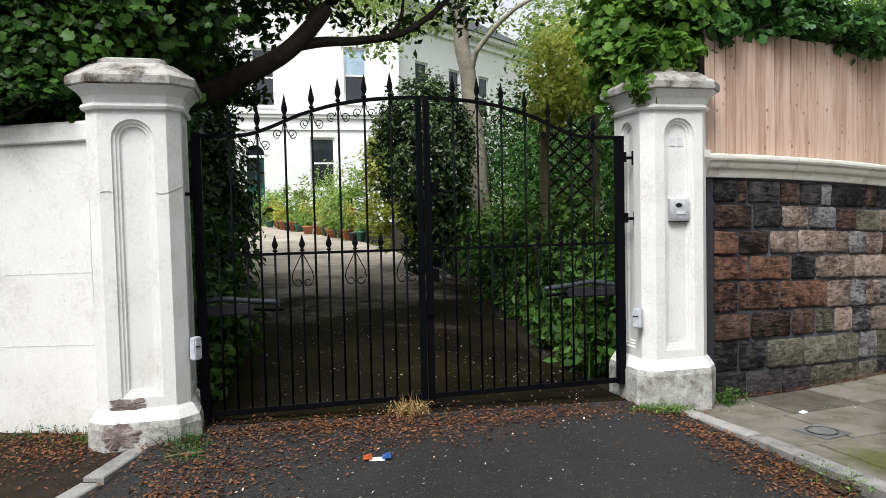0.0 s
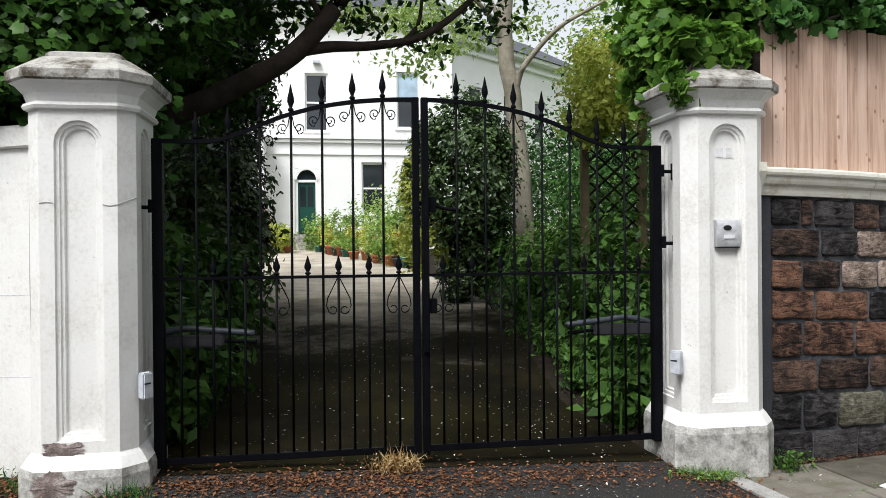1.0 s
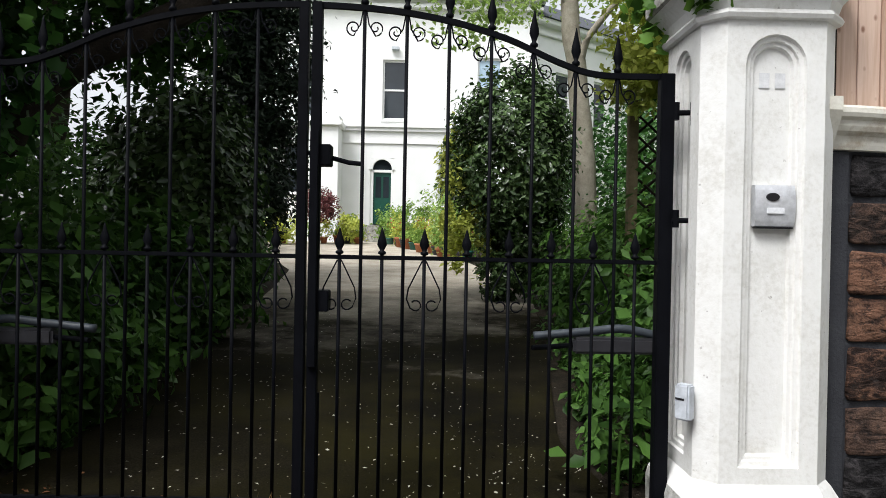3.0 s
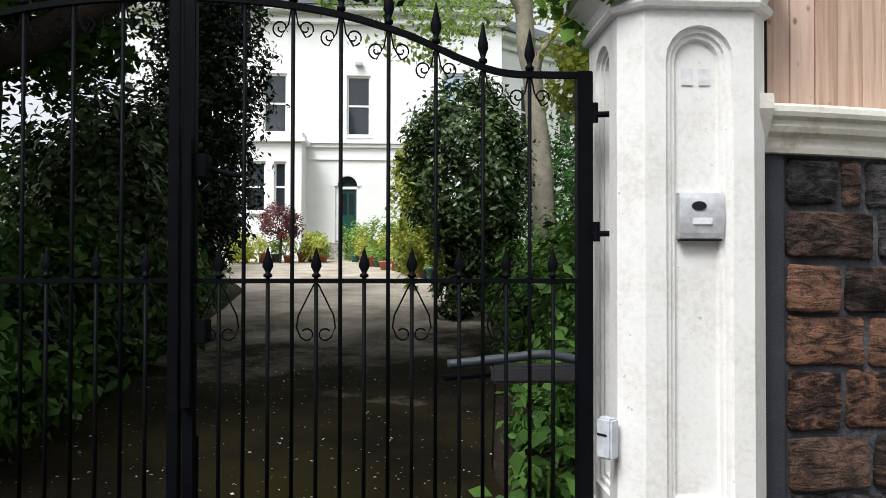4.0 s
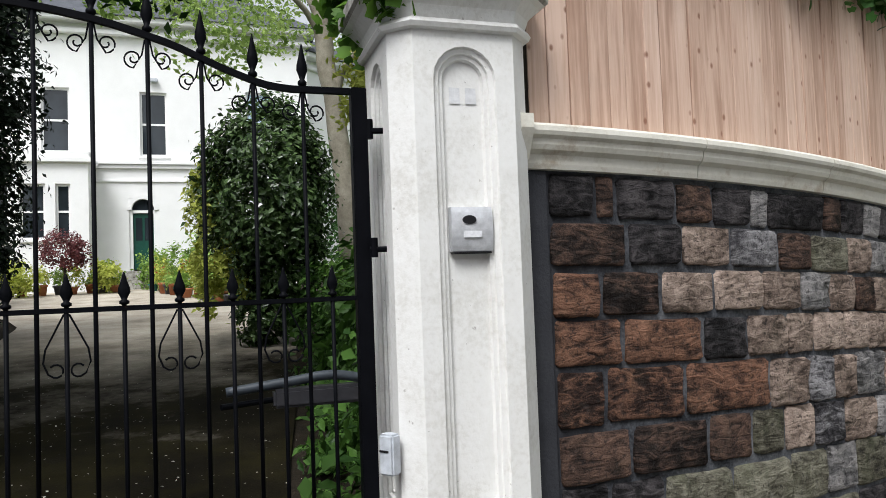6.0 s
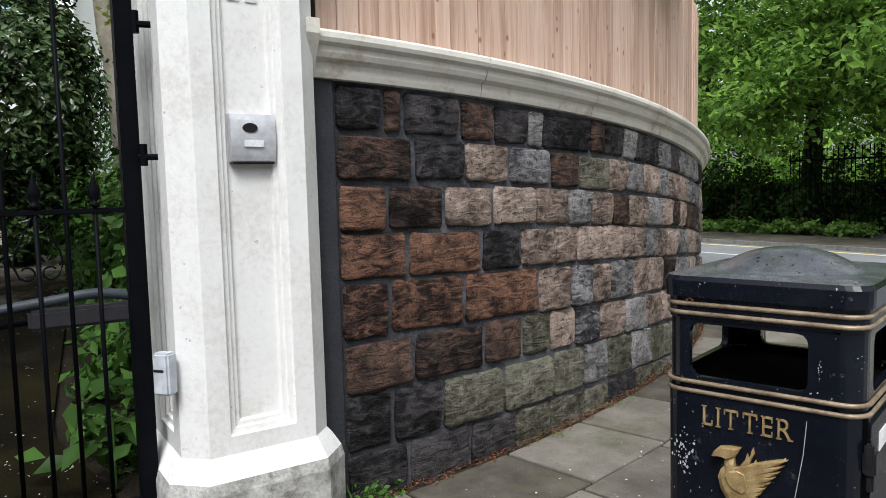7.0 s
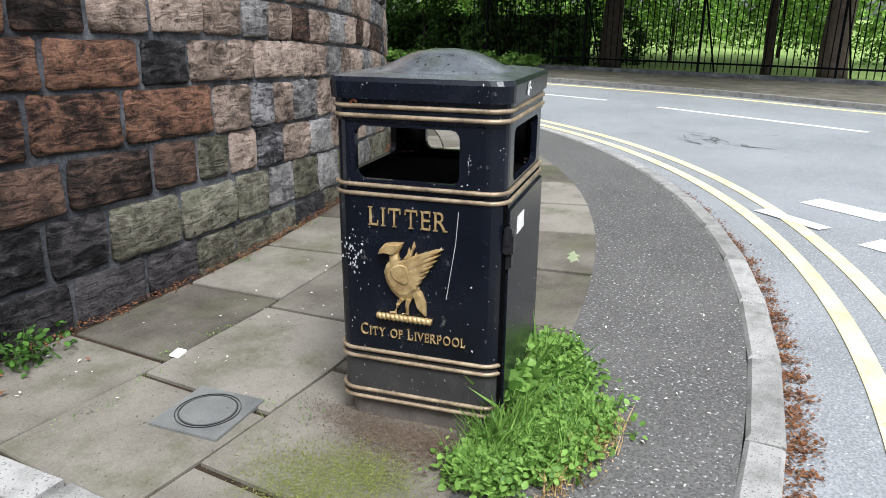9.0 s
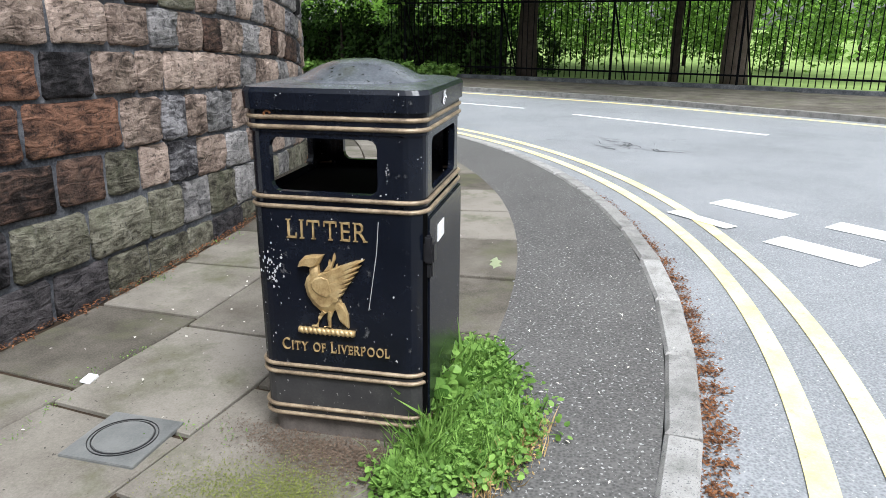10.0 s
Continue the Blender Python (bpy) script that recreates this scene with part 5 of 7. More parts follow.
upper = [(-0.78, 0.13, 5.92, 8.25), (2.9, 3.85, 6.1, 8.4), (-3.95, -3.05, 6.0, 8.3), (-7.0, -6.1, 6.0, 8.3)]
lower = [(1.45, 2.45, 2.6, 4.7), (-1.2, -0.28, 1.3, 4.43)]
front = part("front_wall", wall_with_holes(-9.0, 5.2, 0.6, 10.6, upper + lower), HOUSEWHITE, villa)
front.matrix_basis = pose(0, FY, 0)
for k, (x0, x1, z0, z1) in enumerate(upper):
    sash(villa, x0, x1, z0, z1, FY, (SKYPANE, PANE, SKYPANE, PANE)[(k + 1) % 4])
sash(villa, *lower[0], FY, PANE)
part("string_course", boxes((-9.0, 5.25, FY - 0.1, FY - 0.002, 5.46, 5.6), (-9.0, 5.25, FY - 0.17, FY - 0.002, 5.602, 5.72), (-9.0, 5.25, FY - 0.06, FY - 0.002, 4.98, 5.06), bev=0.012), HOUSEWHITE, villa)
part("cornice", boxes((-9.2, 5.5, FY - 0.5, FY + 0.3, 10.602, 10.8), (-9.2, 5.4, FY - 0.25, FY - 0.002, 10.2, 10.36), bev=0.02), HOUSEWHITE, villa)
part("roof", loft([[(-9.3, FY - 0.6, 10.802), (5.6, FY - 0.6, 10.802), (5.6, FY + 9, 10.802), (-9.3, FY + 9, 10.802)], [(-6.0, FY + 3.4, 13.4), (2.5, FY + 3.4, 13.4), (2.5, FY + 5, 13.4), (-6.0, FY + 5, 13.4)]]), SLATE, villa)
part("side_wall", boxes((-9.0, -8.65, FY + 0.352, FY + 8.5, 0.6, 10.6), (4.85, 5.2, FY + 0.352, FY + 8.5, 0.6, 10.6), (-8.64, 4.84, FY + 8.1, FY + 8.5, 0.6, 10.6)), HOUSEWHITE, villa)
part("floor_slab", boxes((-8.6, 4.8, FY + 0.36, FY + 8.0, 5.0, 5.2)), HOUSEWHITE, villa)
# arched front door
dr = part("door", boxes((-1.08, -0.40, FY + 0.14, FY + 0.19, 1.86, 3.86), bev=0.01), GREENDOOR, villa, "dark green panelled front door")
for z0, z1 in ((2.0, 2.75), (2.9, 3.72)):
    for x0, x1 in ((-1.0, -0.78), (-0.7, -0.48)):
        part("door_panel", boxes((x0, x1, FY + 0.125, FY + 0.139, z0, z1), bev=0.004), PANE if z0 > 2.8 else GREENDOOR, dr)
part("door_frame", boxes((-1.2, -1.085, FY + 0.06, FY + 0.22, 1.8, 3.98), (-0.395, -0.28, FY + 0.06, FY + 0.22, 1.8, 3.98), (-1.08, -0.4, FY + 0.06, FY + 0.22, 3.88, 3.98)), HOUSEWHITE, dr)
b = bmesh.new()
fan = [b.verts.new((-0.74 + 0.37 * math.cos(radians(a)), FY + 0.15, 3.985 + 0.42 * math.sin(radians(a)))) for a in range(0, 181, 12)]
b.faces.new(fan)
part("fanlight", b, PANE, dr, "dark arched fanlight")
b = bmesh.new()
for i in range(16):
    a0, a1 = radians(180 * i / 16), radians(180 * (i + 1) / 16)
    for y in (FY - 0.03,):
        q = [(-0.74 + r * math.cos(a), 3.985 + r * math.sin(a) * 1.06) for r, a in ((0.375, a0), (0.375, a1), (0.52, a1), (0.52, a0))]
        f0 = [b.verts.new((x, y, z)) for x, z in q]
        f1 = [b.verts.new((x, FY + 0.3, z)) for x, z in q]
        b.faces.new(f0)
        b.faces.new((f0[0], f0[1], f1[1], f1[0]))
        b.faces.new((f0[2], f0[3], f1[3], f1[2]))
part("arch_surround", b, HOUSEWHITE, villa)
# spandrels close the square opening round the arch
b = bmesh.new()
for sgn in (-1, 1):
    pts = [(-0.74 + sgn * 0.462, 3.985)] + [(-0.74 + sgn * 0.40 * math.cos(radians(a)), 3.985 + 0.43 * math.sin(radians(a))) for a in range(0, 91, 10)] + [(-0.74, 4.45), (-0.74 + sgn * 0.462, 4.45)]
    vs = [b.verts.new((x, FY + 0.02, z)) for x, z in pts]
    b.faces.new(vs)
part("spandrel", b, HOUSEWHITE, villa)
part("step", boxes((-1.6, 0.1, FY - 0.9, FY - 0.002, 1.0, 1.5), (-1.45, -0.05, FY - 0.5, FY - 0.003, 1.502, 1.8), bev=0.015), CAPSTONE, villa, "stone doorstep")
part("security_lamp", boxes((-0.45, -0.15, FY - 0.2, FY - 0.03, 8.6, 8.72), bev=0.02), GREYPLASTIC, villa, "grey floodlight")
# bay with paired windows
bay = part("bay", wall_with_holes(-5.3, -2.3, 0.6, 5.45, [(-4.35, -3.6, 2.9, 4.75), (-3.3, -2.85, 2.9, 4.75), (-5.1, -4.65, 2.9, 4.75)], 0.3), HOUSEWHITE, villa)
bay.matrix_basis = pose(0, FY - 1.25, 0)
for x0, x1 in ((-4.35, -3.6), (-3.3, -2.85), (-5.1, -4.65)):
    sash(bay, x0, x1, 2.9, 4.75, 0, PANE)
part("bay_side", boxes((-5.3, -5.0, FY - 0.948, FY - 0.002, 0.6, 5.45), (-2.6, -2.3, FY - 0.948, FY - 0.002, 0.6, 5.45)), HOUSEWHITE, villa)
part("bay_cornice", boxes((-5.45, -2.15, FY - 1.4, FY - 0.18, 5.452, 5.62), (-5.35, -2.25, FY - 1.3, FY - 0.18, 5.622, 5.85), bev=0.02), HOUSEWHITE, villa)

wing = thing("villa_wing", "white rendered wing set back beside the villa", "house", (5.2, 30.4, 0), 38)
holes = [(1.2, 2.1, 6.2, 8.2), (3.6, 4.5, 6.2, 8.2), (6.0, 6.9, 6.2, 8.2), (2.2, 3.2, 2.4, 4.4)]
part("front_wall", wall_with_holes(0, 11, 0.6, 9.9, holes), HOUSEWHITE, wing)
for h in holes:
    sash(wing, *h, 0, PANE)
part("cornice", boxes((-0.2, 11.3, -0.4, 0.3, 9.902, 10.1), (0, 11, -0.15, -0.002, 9.5, 9.64), bev=0.02), HOUSEWHITE, wing)
part("roof", loft([[(-0.3, -0.5, 10.102), (11.4, -0.5, 10.102), (11.4, 6, 10.102), (-0.3, 6, 10.102)], [(2, 2.6, 12), (9, 2.6, 12), (9, 3, 12), (2, 3, 12)]]), SLATE, wing)

# ---- pots and plants along the drive's head ----
def pot_mesh(r, h):
    prof = [(r * 0.68, 0), (r * 0.92, h * 0.8), (r * 1.06, h * 0.8), (r * 1.06, h), (r * 0.92, h), (r * 0.88, h * 0.9), (0.01, h * 0.88)]
    return loft([[(q * math.cos(a), q * math.sin(a), z) for a in (2 * math.pi * k / 14 for k in range(14))] for q, z in prof])


def potted(x, y, r, h, mat, leaf, height, seed, label):
    t = thing("potted_plant", label, "potted plant", (x, y, garden_z(x, y) + 0.005), 0, "pots by the drive")
    part("pot", smooth_bm(pot_mesh(r, h)), mat, t)
    crown("foliage", [(0, 0, h + height * 0.45, r * 1.5, r * 1.5, height * 0.6, 260)], 0.1, leaf, seed, t, OVAL, 0.3, 0.7)
    if seed % 4 == 0:
        rg = np.random.default_rng(seed)
        P, N = clumps([(0, 0, h + height * 0.75, r * 1.3, r * 1.3, height * 0.4, 40)], rg, 0.3, 0.6)
        new("blossom", leaves_mesh("blossom", P, N, 0.07, OVAL, FLOWER, rg)).parent = t


rnd = random.Random(4)
for i in range(18):
    t = i / 17
    x, y = -0.2 + 2.35 * t ** 1.1 + rnd.uniform(-0.12, 0.12), 27.8 - 8.0 * t + rnd.uniform(-0.2, 0.2)
    kind = rnd.choice(((TERRACOTTA, "terracotta pot"), (TERRACOTTA, "terracotta pot"), (DARKPOT, "dark pot"), (GREENPOT, "green glazed pot")))
    potted(x, y, rnd.uniform(0.13, 0.2), rnd.uniform(0.22, 0.36), kind[0], rnd.choice((L_POT, L_POT, L_YELLOW, L_LIGHT)), rnd.uniform(0.4, 0.9), 100 + i, "leafy green plant in a " + kind[1])
for i in range(8):
    x, y = -4.3 + 0.42 * i + rnd.uniform(-0.1, 0.1), 27.4 + rnd.uniform(-0.3, 0.3)
    potted(x, y, rnd.uniform(0.14, 0.2), rnd.uniform(0.22, 0.34), TERRACOTTA if i % 3 else DARKPOT, L_POT if i % 2 else L_YELLOW, rnd.uniform(0.4, 0.8), 140 + i, "leafy plant in a garden pot by the bay")
shrub = thing("red_shrub", "rounded purple-red shrub before the bay window", "shrub", (-2.75, 27.0, garden_z(0, 27)))
part("stem", tube([(0, 0, 0), (0.02, 0, 0.8), (0, 0, 1.1)], [0.05, 0.04, 0.03]), BARK, shrub)
crown("foliage", [(0, 0, 1.35, 0.72, 0.7, 0.62, 2600)], 0.1, L_RED, 11, shrub, OVAL, 0.15, 0.3)
for i, (x, y, r, z, m) in enumerate(((-3.9, 26.6, 0.6, 0.7, L_YELLOW), (-1.7, 27.6, 0.5, 0.75, L_YELLOW), (0.55, 28.5, 0.7, 1.0, L_POT), (1.6, 26.6, 0.8, 1.3, L_POT), (2.3, 24.5, 0.9, 1.6, L_LIGHT), (2.1, 21.8, 0.7, 1.2, L_POT), (-0.4, 29.0, 0.5, 0.8, L_POT), (-5.2, 25.5, 1.0, 1.2, L_FERN))):
    t = thing("garden_shrub", "bright green leafy shrub beside the drive", "shrub", (x, y, garden_z(x, y)), group="garden shrubs")
    part("stem", tube([(0, 0, 0), (0.03, 0, z * 0.5), (0, 0, z)], [0.04, 0.03, 0.015]), BARK, t)
    crown("foliage", [(0, 0, z * 0.8, r, r, z * 0.75, 1100)], 0.13, m, 20 + i, t, OVAL, 0.2, 0.5)

# ---- garden trees and shrubs ----
holly = thing("holly_bush", "large dense dark holly bush beside the drive", "shrub", (2.28, 12.9, garden_z(2.3, 12.9)))
part("stem", tube([(0, 0, 0), (0.05, 0, 0.8), (0, 0, 1.9)], [0.09, 0.07, 0.04]), BARK, holly)
crown("foliage", [(0.1, 0, 2.1, 0.9, 0.95, 1.35, 17000), (0.3, -0.2, 1.1, 0.55, 0.5, 0.8, 3200), (0.25, -0.1, 0.6, 0.5, 0.45, 0.5, 2000), (0.02, -0.3, 0.35, 0.38, 0.3, 0.4, 1100)], 0.095, L_DARK, 31, holly, OVAL, 0.1, 0.3)
crown("young_growth", [(-0.72, 0.1, 1.6, 0.24, 0.5, 1.0, 1500), (-0.5, -0.3, 0.9, 0.3, 0.35, 0.6, 600)], 0.095, L_YELLOW, 32, holly, OVAL, 0.14, 0.25, "lighter green young leaves")

laurel = thing("laurel_bush", "dark glossy laurel bush beside the drive", "shrub", (-1.32, 9.4, garden_z(-1.2, 9.4)))
part("stem", tube([(0, 0, 0), (0.05, 0, 0.6), (0, 0, 1.5)], [0.08, 0.06, 0.03]), BARK, laurel)
crown("foliage", [(0, 0, 1.52, 0.76, 0.75, 1.1, 9000)], 0.105, L_DARK, 33, laurel, OVAL, 0.13, 0.4)

conifer = thing("conifer", "tall black-green conifer beside the drive", "tree", (-1.98, 15.0, garden_z(-1.9, 15)))
part("trunk", tube([(0, 0, 0), (0, 0, 4), (0, 0, 9.5)], [0.2, 0.14, 0.03]), BARK, conifer)
crown("foliage", [(0.02, 0, 1.4 + 0.9 * k, (0.75, 0.9, 1.0, 1.05, 1.0, 0.85, 0.7, 0.5, 0.3)[k], 0.85 - 0.05 * k, 0.95, 4600) for k in range(9)], 0.11, L_CONIFER, 34, conifer, OVAL, 0.18, 0.5)


def limb_tree(name, label, at, limbs, mat, blobs, size, leaf, seed, shape=OVAL, clump=0.2, shell=0.6):
    t = thing(name, label, "tree", at)
    for k, (pts, r0, r1) in enumerate(limbs):
        c = curve_pts(pts, 6)
        n = len(c)
        c = [p + Vector((noise.noise(p * 1.7), noise.noise(p * 1.7 + Vector((5, 0, 0))), 0)) * 0.05 for p in c]
        part("trunk" if k == 0 else "limb", smooth_bm(tube(c, [r0 + (r1 - r0) * i / (n - 1) for i in range(n)], 10)), mat, t)
    if blobs:
        crown("crown", blobs, size, leaf, seed, t, shape, clump, shell)
    return t


pale = limb_tree("pale_tree", "slender pale-barked tree with airy light leaves", (0, 0, 0), [
    ([(3.86, 14, 0.4), (3.8, 14, 1.6), (3.7, 14, 2.9), (3.58, 14, 4.0), (3.42, 14, 5.2), (3.5, 14, 7.0)], 0.2, 0.13),
    ([(3.58, 14, 4.0), (3.75, 13.8, 4.6), (4.3, 13.4, 5.2), (5.0, 13, 5.6)], 0.07, 0.025),
    ([(3.44, 14, 5.0), (3.1, 13.8, 5.5), (2.4, 13.4, 5.9), (1.6, 13, 6.0)], 0.06, 0.02),
    ([(3.4, 14, 5.3), (3.0, 14, 6.1), (2.2, 14.4, 7.0)], 0.06, 0.02)], PALEBARK,
    [(1.9, 13.6, 5.0, 1.0, 1.2, 0.6, 800), (5.3, 13.6, 4.9, 1.0, 1.3, 0.9, 1700), (3.4, 15.6, 6.3, 2.6, 1.2, 1.0, 2000), (3.4, 13.5, 7.2, 2.6, 2.0, 0.7, 1800), (0.7, 12.6, 5.4, 1.1, 1.2, 0.6, 700), (5.1, 11.4, 4.1, 0.7, 0.8, 0.5, 800)], 0.11, L_LIGHT, 41)

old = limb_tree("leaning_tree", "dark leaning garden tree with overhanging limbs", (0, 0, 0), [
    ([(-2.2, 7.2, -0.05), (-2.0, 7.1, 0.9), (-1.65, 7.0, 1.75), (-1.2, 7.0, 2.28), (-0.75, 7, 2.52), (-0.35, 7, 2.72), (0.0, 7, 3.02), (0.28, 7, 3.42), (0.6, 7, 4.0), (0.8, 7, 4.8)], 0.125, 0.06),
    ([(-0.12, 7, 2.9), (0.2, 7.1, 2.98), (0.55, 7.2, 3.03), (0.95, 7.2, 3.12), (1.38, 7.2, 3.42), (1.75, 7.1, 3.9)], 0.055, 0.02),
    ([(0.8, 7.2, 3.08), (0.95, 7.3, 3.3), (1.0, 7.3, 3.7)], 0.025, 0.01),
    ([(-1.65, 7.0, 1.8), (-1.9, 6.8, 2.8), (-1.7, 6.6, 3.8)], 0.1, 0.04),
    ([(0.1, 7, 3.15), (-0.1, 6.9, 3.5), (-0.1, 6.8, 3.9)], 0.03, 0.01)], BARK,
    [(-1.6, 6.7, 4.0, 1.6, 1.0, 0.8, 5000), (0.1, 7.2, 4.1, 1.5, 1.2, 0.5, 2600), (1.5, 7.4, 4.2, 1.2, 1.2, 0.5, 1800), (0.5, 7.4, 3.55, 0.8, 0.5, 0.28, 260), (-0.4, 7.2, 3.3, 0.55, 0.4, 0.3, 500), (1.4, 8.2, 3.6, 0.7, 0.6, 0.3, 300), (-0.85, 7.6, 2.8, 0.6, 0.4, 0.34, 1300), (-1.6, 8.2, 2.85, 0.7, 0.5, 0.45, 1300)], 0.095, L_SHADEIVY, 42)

# tall trees added mostly above the view to keep the drive in shade
for i, (x, y, z, r, n) in enumerate(((-4.4, 8.5, 6.0, 2.8, 7500), (-4.6, 12.5, 7.0, 2.6, 9000), (7.4, 8.4, 6.2, 2.4, 8000), (-0.9, 7.4, 6.1, 2.3, 7500))):
    limb_tree("shade_tree", "tall leafy tree added to shade the drive", (0, 0, 0), [
        ([(x if abs(x) > 3 else 4.9, y, -0.1), (x * 0.9 if abs(x) > 3 else 4.6, y, z * 0.5), (x, y, z - 0.4), (x, y, z + r * 0.5)], 0.2, 0.06)], BARK,
        [(x, y, z, r * 1.15, r, r * 0.55, n)], 0.24, L_FERN, 60 + i, OVAL, 0.2, 0.7)

# hedges that close the garden on both sides
def hedge(name, label, blobs, size, leaf, seed, shape=OVAL, clump=0.2, shell=0.45, at=(0, 0, 0), stems=True):
    t = thing(name, label, "hedge", at)
    for x, y, z, rx, ry, rz, n in (blobs[::2] if stems else []):
        part("stem", tube([(x, y, min(z - rz * 0.6, 0.4) - 0.3), (x + 0.05, y, z), (x, y, z + rz * 0.4)], [0.05, 0.04, 0.015]), BARK, t)
    for x, y, z, rx, ry, rz, n in ([] if stems else blobs[::2]):
        part("vine_stem", tube([(x - 0.3 * rx, y, z - 0.35 * rz), (x + 0.1 * rx, y, z), (x + 0.4 * rx, y, z + 0.3 * rz)], [0.012, 0.01, 0.006], 6), BARK, t)
    crown("foliage", blobs, size, leaf, seed, t, shape, clump, shell)
    return t


hedge("side_hedge", "tall dark hedge along the garden side", [(-3.6 - 0.25 * (k % 2), 6.6 + 1.5 * k, 1.35, 1.1, 1.2, 1.45, 2300) for k in range(8)], 0.13, L_FERN, 70)
hedge("side_hedge", "tall dark hedge along the other garden side", [(4.9 + 0.25 * (k % 2), 8.6 + 1.4 * k, 1.9, 1.2, 1.2, 2.1, 2600) for k in range(8)], 0.11, L_IVY, 71)
hedge("back_hedge", "dark evergreen hedge beside the gravel forecourt", [(-4.6 - 0.5 * (k % 2), 18 + 1.4 * k, 2.2, 1.2, 1.2, 2.0, 2000) for k in range(5)], 0.15, L_CONIFER, 72)
hedge("undergrowth", "lush ferny undergrowth beside the drive", [(-1.18 - 0.35 * (k % 2), 6.2 + 0.5 * k, 0.45 + 0.04 * k, 0.52, 0.5, 0.62 + 0.14 * (k % 3), 1700) for k in range(10)], 0.12, L_FERN, 73, OVAL, 0.22, 0.6)
hedge("undergrowth", "leafy ferns just inside the gate", [(-0.98, 6.0, 0.4, 0.26, 0.28, 0.45, 900), (-0.86, 6.5, 0.3, 0.25, 0.3, 0.35, 700)], 0.1, L_FERN, 83, OVAL, 0.25, 0.6)
hedge("undergrowth", "dark low shrubs at the conifer's foot", [(-1.62 - 0.12 * k, 11.3 + 0.85 * k, 0.75, 0.45, 0.6, 0.55, 1000) for k in range(7)], 0.1, L_FERN, 84, OVAL, 0.22, 0.6)
hedge("undergrowth", "tangled shrubs under the trellis", [(2.85 + 0.35 * (k % 2) + 0.05 * k, 6.2 + 0.75 * k, 0.38 + 0.03 * k, 0.55, 0.5, 0.5 + 0.2 * (k % 3), 1500) for k in range(9)], 0.11, L_FERN, 74, OVAL, 0.22, 0.6)
hedge("undergrowth", "mid-height shrubs behind the trellis", [(3.5 + 0.2 * (k % 2), 9.4 + 0.9 * k, 1.0, 0.6, 0.6, 0.65, 1200) for k in range(4)], 0.09, L_SHRUB, 75, OVAL, 0.22, 0.6)
hedge("ground_cover", "low leafy ground cover beside the drive", [(2.42 + 0.12 * (k % 2) + 0.03 * k, 6.1 + 0.42 * k, 0.06 + 0.021 * k, 0.3, 0.32, 0.22, 620) for k in range(9)], 0.075, L_FERN, 82, OVAL, 0.2, 0.6)
dock = thing("dock_plant", "broad-leaved dock plant by the gate", "plant", (2.16, 5.72, garden_z(2.1, 5.7)))
rng = np.random.default_rng(8)
P = np.array([[0.22 * math.cos(a) * q, 0.16 * math.sin(a) * q, 0.12 + 0.3 * rng.random()] for a, q in zip(rng.uniform(0, 6.28, 34), rng.uniform(0.3, 1.2, 34))])
o = new("leaf_mass", leaves_mesh("leaf_mass", P, P * np.array([1, 1, 0.2]) + np.array([0, -0.3, 0.5]), 0.12, OVAL, L_FERN, rng))
o.parent = dock
tagged(o, kind="stuff")
part("stem", tube([(0, 0, 0), (0.01, 0, 0.3)], [0.012, 0.006]), L_FERN, dock)

hedge("yellow_shrub", "yellow-green shrub climbing over the trellis", [(3.3, 8.45, 3.1, 0.58, 0.42, 0.5, 2800), (3.0, 8.6, 2.75, 0.38, 0.3, 0.32, 1000)], 0.08, L_YELLOW, 76, OVAL, 0.2, 0.4, stems=False)
ivy_r = hedge("ivy", "bright ivy tumbling over the intercom pier", [(2.33, 5.02, 2.36, 0.13, 0.12, 0.2, 420), (2.5, 5.15, 2.52, 0.26, 0.16, 0.14, 800), (2.6, 5.75, 2.82, 0.42, 0.4, 0.42, 2600), (2.32, 5.5, 2.5, 0.2, 0.22, 0.3, 900), (2.8, 5.55, 2.85, 0.45, 0.4, 0.34, 1800), (2.6, 5.3, 2.55, 0.3, 0.2, 0.14, 500)], 0.072, L_MAPLE, 77, LOBED, 0.2, 0.4, stems=False)
blobs = []
for k in range(9):
    x, y = on_wall(0.75 + 0.36 * k, -0.2)
    blobs.append((x, y, 2.93 - 0.02 * k + 0.05 * (k % 2), 0.34, 0.3, 0.24, 1100))
for k in range(7):
    x, y = on_wall(0.7 + 0.42 * k, 0.02)
    blobs.append((x, y, 2.74 + 0.03 * (k % 3), 0.26, 0.08, 0.09, 210))
for k in range(10):
    x, y = on_wall(0.8 + 0.52 * k, -0.75)
    blobs.append((x, y, 2.9, 0.32, 0.28, 0.34, 700))
hedge("ivy_hedge", "ivy hedge spilling over the board fence", blobs, 0.07, L_IVY, 78, LOBED, 0.22, 0.5, stems=False)
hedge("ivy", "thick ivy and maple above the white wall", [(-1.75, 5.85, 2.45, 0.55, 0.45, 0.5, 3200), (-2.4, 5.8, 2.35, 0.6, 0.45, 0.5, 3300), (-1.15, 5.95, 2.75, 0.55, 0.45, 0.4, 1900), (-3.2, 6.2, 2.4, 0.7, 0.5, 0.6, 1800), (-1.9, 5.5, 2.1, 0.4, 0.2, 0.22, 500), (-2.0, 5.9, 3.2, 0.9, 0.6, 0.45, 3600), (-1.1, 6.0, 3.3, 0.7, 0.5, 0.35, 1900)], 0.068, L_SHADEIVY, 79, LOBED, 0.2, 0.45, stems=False)
